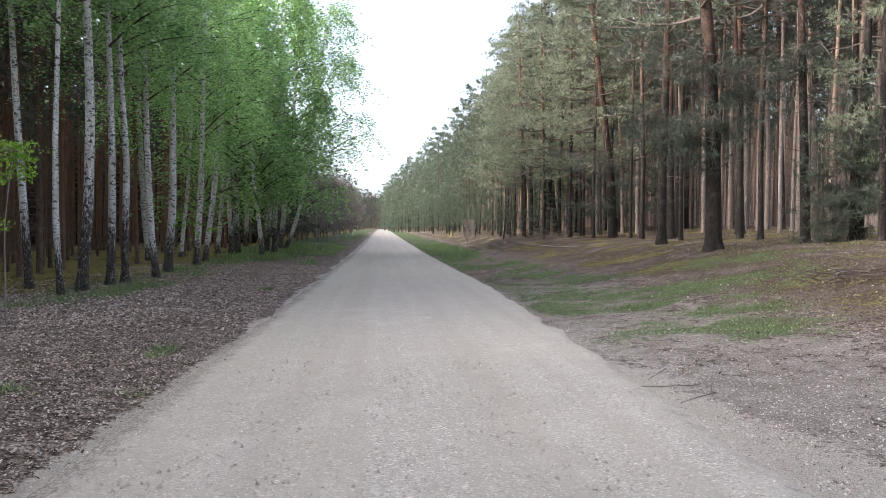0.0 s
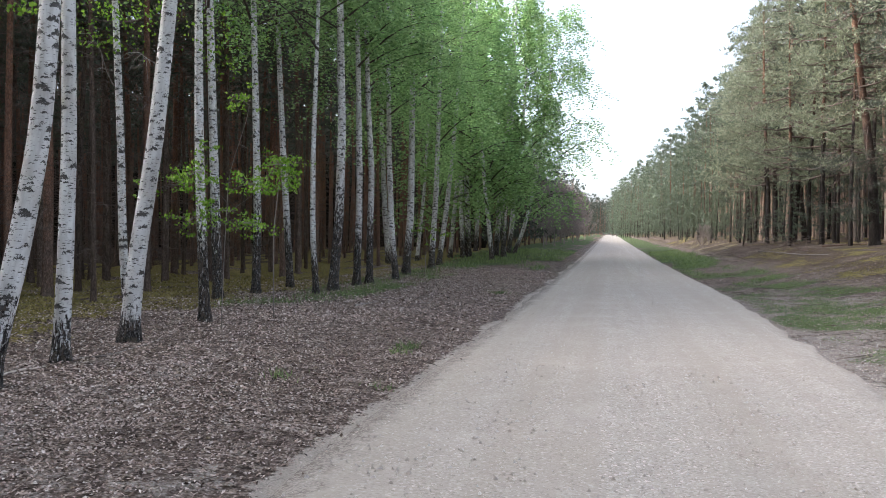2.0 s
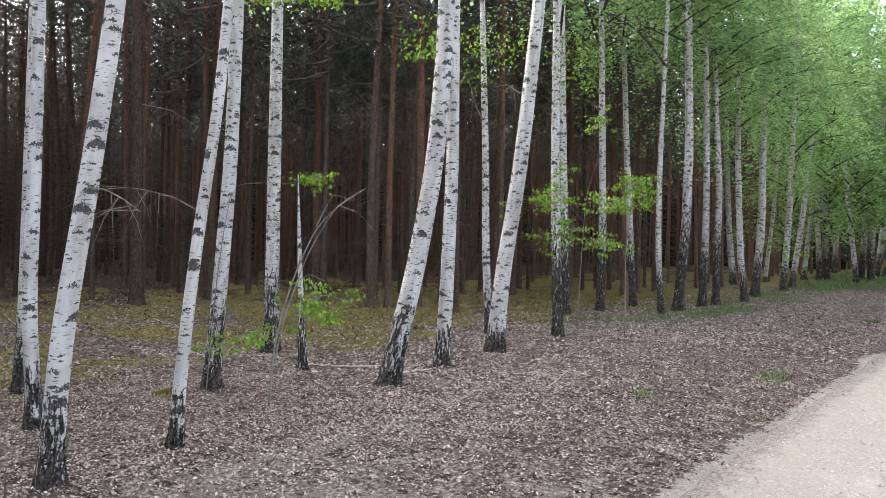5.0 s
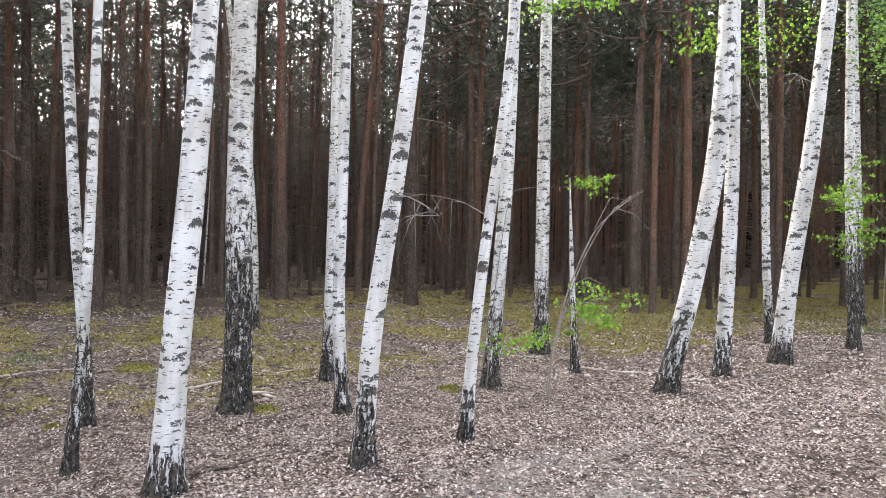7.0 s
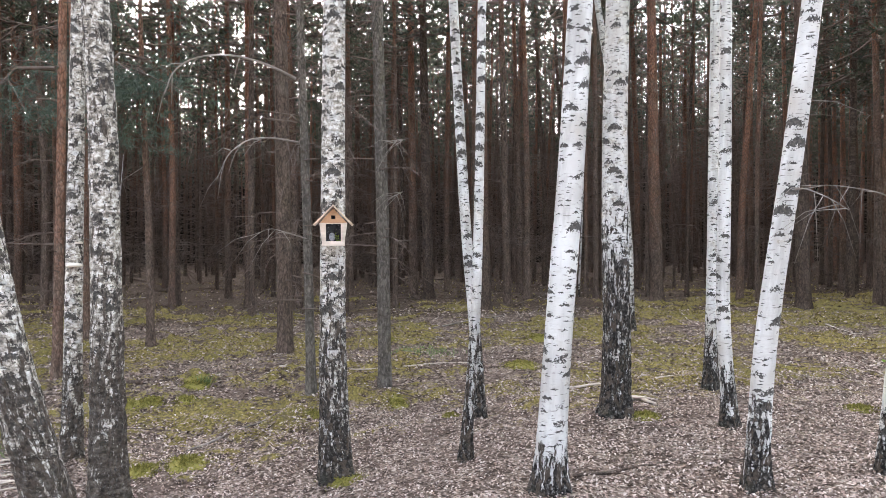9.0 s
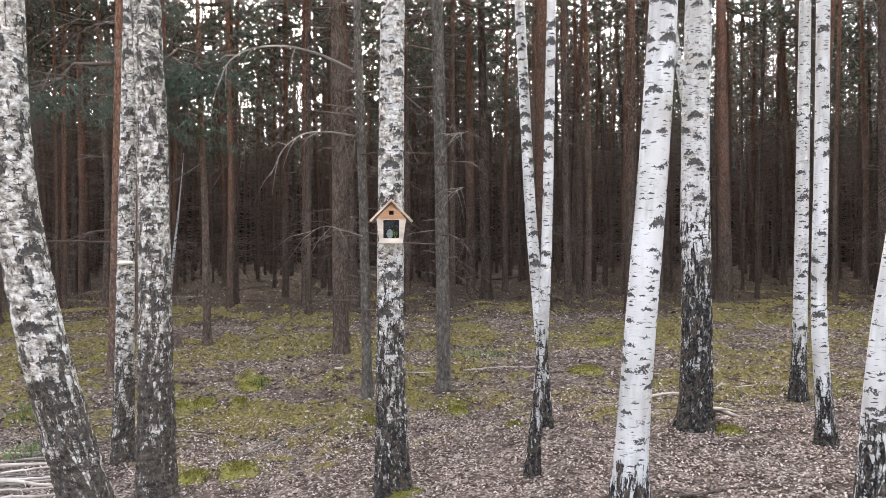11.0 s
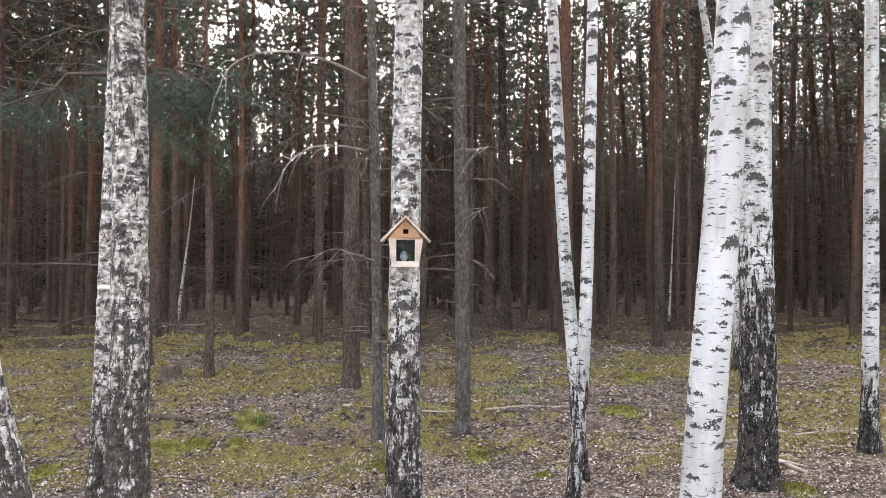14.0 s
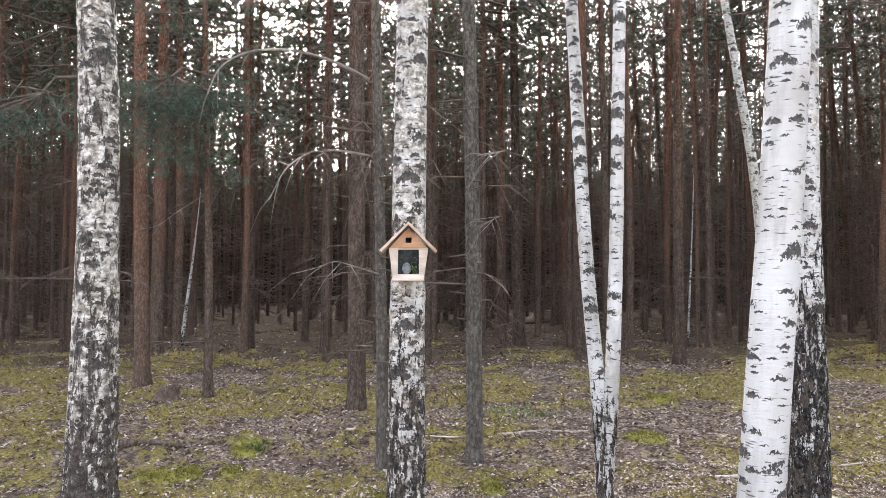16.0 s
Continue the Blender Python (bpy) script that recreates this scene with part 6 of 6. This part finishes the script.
shrine.location, shrine.scale = (-6.370, -0.677, 1.559), (1.0, 1.0, 1.0)
# own axes: front towards +x, breadth along y, z up from the box's underside
W0, W1, HB, AP = 0.078, 0.100, 0.150, 0.285
bm = bmesh.new()
prism(bm, [(-W0, 0), (W0, 0), (W1, HB), (0, AP - 0.012), (-W1, HB)], -0.06, -0.048)
part("back_panel", bm, DARK_IN, shrine)
for s in (-1, 1):
    bm = bmesh.new()
    prism(bm, [(s * W0, 0), (s * (W0 - 0.012), 0), (s * (W1 - 0.012), HB), (s * W1, HB)][::s], -0.048, 0.042)
    part("side_panel", bm, WHITE_WOOD, shrine)
bm = bmesh.new()
for s in (-1, 1):
    prism(bm, [(s * W0, 0.03), (s * 0.055, 0.03), (s * 0.055, HB + 0.016), (s * W1, HB + 0.016)], 0.036, 0.042)
box(bm, 0.036, 0.042, -0.055, 0.055, 0.157, 0.166, 0)
front = part("front_frame", bm, WHITE_WOOD, shrine)
for s in (-1, 1):
    for k in range(5):
        z0, z1 = 0.032 + k * 0.0265, 0.032 + (k + 1) * 0.0265 - 0.0012
        w = lambda z: W0 + (W1 - W0) * z / HB
        bm = bmesh.new()
        prism(bm, [(s * w(z0), z0), (s * 0.055, z0), (s * 0.055, z1), (s * w(z1), z1)], 0.042, 0.054)
        part("front_board", bm, WHITE_WOOD, front)
bm = bmesh.new()
box(bm, -0.048, 0.060, -W0 - 0.004, W0 + 0.004, -0.004, 0.030)
part("sill_board", bm, WHITE_WOOD, shrine, "pale bottom board")
bm = bmesh.new()
prism(bm, [(-W1, 0.166), (-0.016, 0.166), (-0.016, AP - 0.04), (0, AP - 0.014), (-0.004, AP - 0.014), (-W1 * 0.93, 0.172)], 0.042, 0.055)
prism(bm, [(W1, 0.166), (0.016, 0.166), (0.016, AP - 0.04), (0, AP - 0.014), (0.004, AP - 0.014), (W1 * 0.93, 0.172)], 0.042, 0.055)
box(bm, 0.042, 0.055, -0.016, 0.016, 0.166, 0.192, 0)
box(bm, 0.042, 0.055, -0.016, 0.016, 0.220, 0.262, 0)
part("gable", bm, ORANGE_WOOD, shrine, "orange gable board with a small square hole")
for s in (-1, 1):
    bm = bmesh.new()
    prism(bm, [(0, AP), (s * 0.139, 0.142), (s * 0.149, 0.152), (0, AP + 0.016)][::s], -0.065, 0.085)
    part("roof_board", bm, PALE_WOOD, shrine, "pale roof board")
bm = bmesh.new()
box(bm, 0.032, 0.034, -0.057, 0.057, 0.030, 0.160, 0)
pane = part("pane", bm, GLASS, front, "glass pane")
pane.visible_shadow = False
bm = bmesh.new()
bmesh.ops.create_uvsphere(bm, u_segments=14, v_segments=8, radius=0.03, matrix=Matrix.Translation((-0.035, -0.012, 0.062)) @ Matrix.Diagonal((0.3, 0.8, 1.05, 1)))
part("oval_plaque", bm, GREY_OVAL, shrine, "grey oval plaque")
v, f = rhombs(np.array([(-0.01, 0.028, 0.05)]) + rng.normal(0, 1, (46, 3)) * np.array([0.008, 0.012, 0.022]), rng, 0.014, 0.6)
put_mesh("sprig", fast_mesh("sprig", v, f, MAPLE), shrine, "green sprig")
bm = bmesh.new()
bmesh.ops.create_cone(bm, cap_ends=True, segments=10, radius1=0.016, radius2=0.012, depth=0.028, matrix=Matrix.Translation((0.0, 0, AP + 0.026)))
part("ridge_knob", bm, BIRCH_TWIG, shrine, "dark ridge knob")


# ---- bracket fungus on the birches ----
def fungus(x, y, z, r):
    ang = np.linspace(-np.pi / 2 - 0.25, np.pi / 2 + 0.25, 13)
    v = [(-0.01, 0, 0.02), (-0.01, 0, -0.018)]
    for a in ang:
        c, s = math.cos(a), math.sin(a)
        v += [(r * 0.55 * c, r * 0.6 * s, 0.018), (r * c, r * s, 0.0), (r * 0.9 * c, r * 0.9 * s, -0.012)]
    f = []
    for i in range(len(ang) - 1):
        a, b = 2 + 3 * i, 5 + 3 * i
        f += [(0, a, b), (a, a + 1, b + 1, b), (a + 1, a + 2, b + 2, b + 1), (a + 2, 1, b + 2)]
    ob = put_mesh("bracket_fungus", mesh_of("bracket_fungus", v, f, FUNGUS))
    ob.location = (x, y, z)
    return tagged(ob, "pale cream bracket fungus on a birch trunk", "fungus")


FUNGUS = wood_mat("fungus_skin", (0.66, 0.60, 0.50), (0.84, 0.80, 0.72), (4, 4, 4), 0.6)
fungus(-7.625, -2.950, 1.390, 0.072)
fungus(-7.675, -2.945, 1.590, 0.05)


# ---- young shrubs with fresh leaves ----
def shrub(x, y, paths, clusters, label, leaf=0.07, r=0.012):
    """paths: stems as offset points; clusters: offset, spread and number of leaves."""
    thing = tagged(new("sapling"), label, "sapling", "young shrubs")
    thing.location = (x, y, float(surface(np.array(x), np.array(y))))
    g = np.random.default_rng(int(abs(x * 100) + abs(y * 10)))
    for k, pts in enumerate(paths):
        p = np.array(pts, float)
        t = np.linspace(0, 1, 16)
        k_ = np.linspace(0, 1, len(p))
        q = np.mean([np.stack([np.interp(np.clip(t + o, 0, 1), k_, p[:, c]) for c in range(3)], 1) for o in (-0.05, 0, 0.05)], 0)
        rr = r * (1 if k == 0 else 0.45)
        put_mesh("stem" if k == 0 else "branch", mesh_of("stem", *tube(q, rr * (1 - 0.75 * t), 7), BARE), thing)
    for off, spread, count in clusters:
        bunches = np.array(off) + g.normal(0, 1, (max(4, count // 7), 3)) * np.array(spread)
        c = bunches[g.integers(0, len(bunches), int(count * 1.6))]
        c = c + g.normal(0, 1, c.shape) * np.array([0.055, 0.055, 0.022])
        v, f = rhombs(c, g, leaf * 0.78, 0.75, 0.5)
        put_mesh("twigs", mesh_of("twigs", *joined([tube(np.array([np.array(off), (np.array(off) + b) / 2 + [0, 0, 0.03], b]), [0.003, 0.002, 0.0012], 3, False) for b in bunches]), BARE), thing)
        tagged(put_mesh("leaves", fast_mesh("leaves", v, f, MAPLE), thing, "bright green young leaves"), kind="stuff")
    return thing


shrub(-5.70, 4.19, [[(0.0, 0.0, 0.0), (0.02, 0.02, 0.56), (0.11, 0.12, 1.13), (0.26, 0.28, 1.66), (0.42, 0.43, 1.88), (0.6, 0.59, 2.04)], [(0.05, 0.06, 0.87), (0.16, 0.17, 0.98), (0.38, 0.39, 1.07)], [(0.03, 0.04, 0.61), (-0.11, -0.13, 0.71), (-0.31, -0.37, 0.59)], [(0.11, 0.12, 1.13), (0.23, 0.25, 1.24), (0.34, 0.35, 1.17)], [(0.26, 0.28, 1.66), (0.37, 0.38, 1.97), (0.52, 0.52, 1.92)]], [((0.22, 0.23, 0.8), (0.12, 0.12, 0.1), 80), ((0.38, 0.39, 0.94), (0.1, 0.1, 0.07), 60), ((-0.08, -0.09, 0.65), (0.06, 0.06, 0.06), 35), ((-0.29, -0.35, 0.59), (0.07, 0.07, 0.05), 40), ((0.27, 0.28, 1.11), (0.08, 0.08, 0.04), 30)], "young maple sapling with a bent bare stem and fresh leaves", 0.056, 0.011)
shrub(-6.59, 4.16, [[(0.0, 0.0, 0.0), (0.05, 0.06, 1.14), (0.12, 0.16, 2.09), (0.36, 0.44, 2.12), (0.56, 0.65, 2.11)], [(0.48, 0.57, 2.12), (0.67, 0.77, 2.18), (0.9, 0.99, 2.16)]], [((0.69, 0.79, 2.18), (0.1, 0.1, 0.05), 75), ((0.59, 0.69, 2.13), (0.05, 0.05, 0.04), 25)], "thin arching twig with fresh light green leaves", 0.055, 0.006)
shrub(-5.58, 10.01, [[(0.0, 0.0, 0.0), (0.03, 0.02, 1.07), (0.06, 0.03, 1.76), (0.09, 0.05, 2.37), (0.31, 0.16, 3.15), (0.36, 0.18, 3.49)], [(0.05, 0.03, 1.42), (-0.24, -0.13, 1.76), (-0.58, -0.32, 2.01)], [(0.06, 0.03, 1.76), (0.37, 0.18, 2.03), (0.75, 0.36, 2.47)], [(0.04, 0.02, 1.51), (0.37, 0.19, 1.6), (0.53, 0.26, 1.51)], [(0.06, 0.03, 1.94), (-0.25, -0.13, 2.36), (-0.55, -0.3, 2.44)], [(0.2, 0.1, 2.8), (0.51, 0.25, 2.63), (0.83, 0.39, 2.55)], [(0.35, 0.18, 3.36), (0.23, 0.12, 3.45), (0.13, 0.07, 3.49)]], [((-0.47, -0.26, 2.18), (0.22, 0.22, 0.13), 187), ((-0.25, -0.13, 2.36), (0.15, 0.15, 0.12), 136), ((-0.39, -0.21, 1.67), (0.2, 0.2, 0.1), 119), ((0.36, 0.18, 2.2), (0.22, 0.22, 0.1), 204), ((0.75, 0.36, 2.51), (0.16, 0.16, 0.12), 187), ((0.29, 0.15, 1.64), (0.22, 0.22, 0.09), 170), ((-0.02, -0.01, 1.81), (0.2, 0.2, 0.12), 102), ((0.31, 0.16, 3.45), (0.12, 0.12, 0.08), 102), ((0.83, 0.39, 2.34), (0.1, 0.1, 0.08), 85), ((-0.18, -0.1, 2.71), (0.08, 0.08, 0.05), 34)], "slender young tree with sprays of fresh green leaves", 0.058, 0.007)
shrub(-6.08, 4.55, [[(0.0, 0.0, 0.0), (-0.02, -0.02, 0.15), (0.07, 0.08, 0.8), (0.2, 0.23, 1.41), (0.39, 0.44, 1.91), (0.61, 0.66, 2.1)], [(0.39, 0.44, 1.91), (0.54, 0.59, 1.84), (0.67, 0.72, 1.63)]], [((-0.1, -0.13, 0.6), (0.1, 0.1, 0.05), 50), ((0.28, 0.32, 0.81), (0.12, 0.12, 0.06), 60), ((0.25, 0.29, 0.94), (0.1, 0.1, 0.07), 40)], "bent bare young stem with a few fresh leaves", 0.05, 0.01)
shrub(-5.56, 11.75, [[(0.0, 0.0, 0.0), (-0.01, -0.0, 1.54), (0.07, 0.03, 2.38), (0.14, 0.07, 2.76)]], [((0.04, 0.02, 2.67), (0.12, 0.12, 0.1), 60), ((0.17, 0.08, 2.51), (0.12, 0.12, 0.1), 50), ((-0.03, -0.01, 2.2), (0.1, 0.1, 0.08), 35)], "young shrub with fresh bright leaves", 0.07, 0.012)
shrub(-6.47, 26.21, [[(0.0, 0.0, 0.0), (0.05, 0.01, 1.28), (-0.05, -0.01, 2.24)], [(0.05, 0.01, 1.28), (0.44, 0.11, 1.48), (0.66, 0.15, 1.38)]], [((0.0, 0.0, 1.76), (0.3, 0.3, 0.18), 90), ((0.53, 0.13, 1.48), (0.25, 0.25, 0.1), 60)], "young shrub with fresh bright leaves", 0.08, 0.015)


# ---- grass tufts and moss cushions ----
def tuft(x, y, count, height, spread):
    g = np.random.default_rng(int(abs(x * 31 + y * 17)))
    b = np.stack([x + g.normal(0, spread, count), y + g.normal(0, spread, count), np.zeros(count)], 1)
    b[:, 2] = surface(b[:, 0], b[:, 1])
    a = g.uniform(0, 6.28, count)
    w = np.stack([np.cos(a), np.sin(a), 0 * a], 1) * 0.005
    lean = np.concatenate([g.normal(0, 0.45, (count, 2)), np.ones((count, 1))], 1)
    h = (height * g.uniform(0.5, 1.2, count))[:, None]
    v = np.stack([b + w, b - w, b + lean * h * 0.6 - w * 0.7, b + lean * h * 0.6 + w * 0.7, b + lean * h * np.array([1.5, 1.5, 1.0])], 1).reshape(-1, 3)
    f = [q for k in range(count) for q in ((5 * k, 5 * k + 1, 5 * k + 2, 5 * k + 3), (5 * k + 3, 5 * k + 2, 5 * k + 4))]
    tagged(put_mesh("grass_tuft", mesh_of("grass_tuft", v, f, GRASS)), "small tuft of fresh green grass in the litter", "grass", "grass tufts", "stuff")


def moss_cushion(x, y, r):
    v, f = [], []
    for i, (q, h) in enumerate(((1.08, -0.02), (0.95, 0.25), (0.7, 0.7), (0.4, 0.95), (0.12, 1.0))):
        for j in range(16):
            a = j * math.pi / 8
            e = 1 + 0.4 * noise.noise((math.cos(a) * 1.6, math.sin(a) * 1.6, x * 5)) * (1.2 - 0.2 * i)
            px, py = x + r * q * e * math.cos(a), y + r * q * e * math.sin(a) * 0.8
            v.append((px, py, float(surface(np.array(px), np.array(py))) + 0.2 * r * h * (1 + 0.5 * noise.noise((px * 25, py * 25, 3)))))
    for i in range(4):
        f += [(i * 16 + j, i * 16 + (j + 1) % 16, (i + 1) * 16 + (j + 1) % 16, (i + 1) * 16 + j) for j in range(16)]
    f.append(tuple(64 + j for j in range(16)))
    thing = tagged(put_mesh("moss_cushion", mesh_of("moss_cushion", v, f, BRIGHT_MOSS)), "small bright yellow-green moss cushion on leaf litter", "moss", "moss cushions")
    g = np.random.default_rng(int(abs(x * 51 + y * 13)))
    n = int(2500 * r)
    c = np.array(v)[g.integers(0, 80, n)] + g.normal(0, 1, (n, 3)) * np.array([r * 0.22, r * 0.2, 0.003])
    bv, bf = blades(c, np.tile([[0.0, 0.0, 0.8]], (n, 1)), g, 3, 0.025, 0.009)
    tagged(put_mesh("fuzz", fast_mesh("fuzz", bv, bf, BRIGHT_MOSS), thing), kind="stuff")


tuft(-2.72, 9.86, 110, 0.11, 0.09)
tuft(-2.71, 9.42, 60, 0.09, 0.08)
tuft(-2.93, 20.30, 120, 0.1, 0.12)
tuft(4.98, 14.36, 130, 0.11, 0.2)
tuft(6.25, 12.09, 160, 0.1, 0.25)
tuft(6.54, 13.36, 120, 0.1, 0.2)
tuft(-9.90, -2.26, 60, 0.13, 0.03)
tuft(-11.27, 0.52, 160, 0.07, 0.22)
tuft(-11.62, 0.24, 110, 0.06, 0.18)
tuft(-7.88, -3.87, 90, 0.16, 0.12)
tuft(-8.89, -4.42, 60, 0.14, 0.1)
tuft(-3.45, 7.38, 50, 0.08, 0.1)
tuft(-2.28, 7.26, 40, 0.06, 0.1)
moss_cushion(-6.98, 1.98, 0.15)
moss_cushion(-7.00, 4.00, 0.14)
moss_cushion(-9.17, -3.01, 0.22)
moss_cushion(-9.33, -2.74, 0.16)
moss_cushion(-9.92, -2.36, 0.2)
moss_cushion(-9.33, -2.36, 0.14)
moss_cushion(-8.64, -0.06, 0.13)
moss_cushion(-9.89, 1.54, 0.24)
moss_cushion(-7.94, 0.40, 0.08)
moss_cushion(-6.46, -0.63, 0.15)
moss_cushion(-7.37, -1.95, 0.2)
moss_cushion(-7.24, -2.30, 0.16)
moss_cushion(-8.61, -3.88, 0.2)
moss_cushion(-8.59, -0.94, 0.1)
moss_cushion(-12.54, -0.00, 0.2)
moss_cushion(-12.20, 2.31, 0.22)
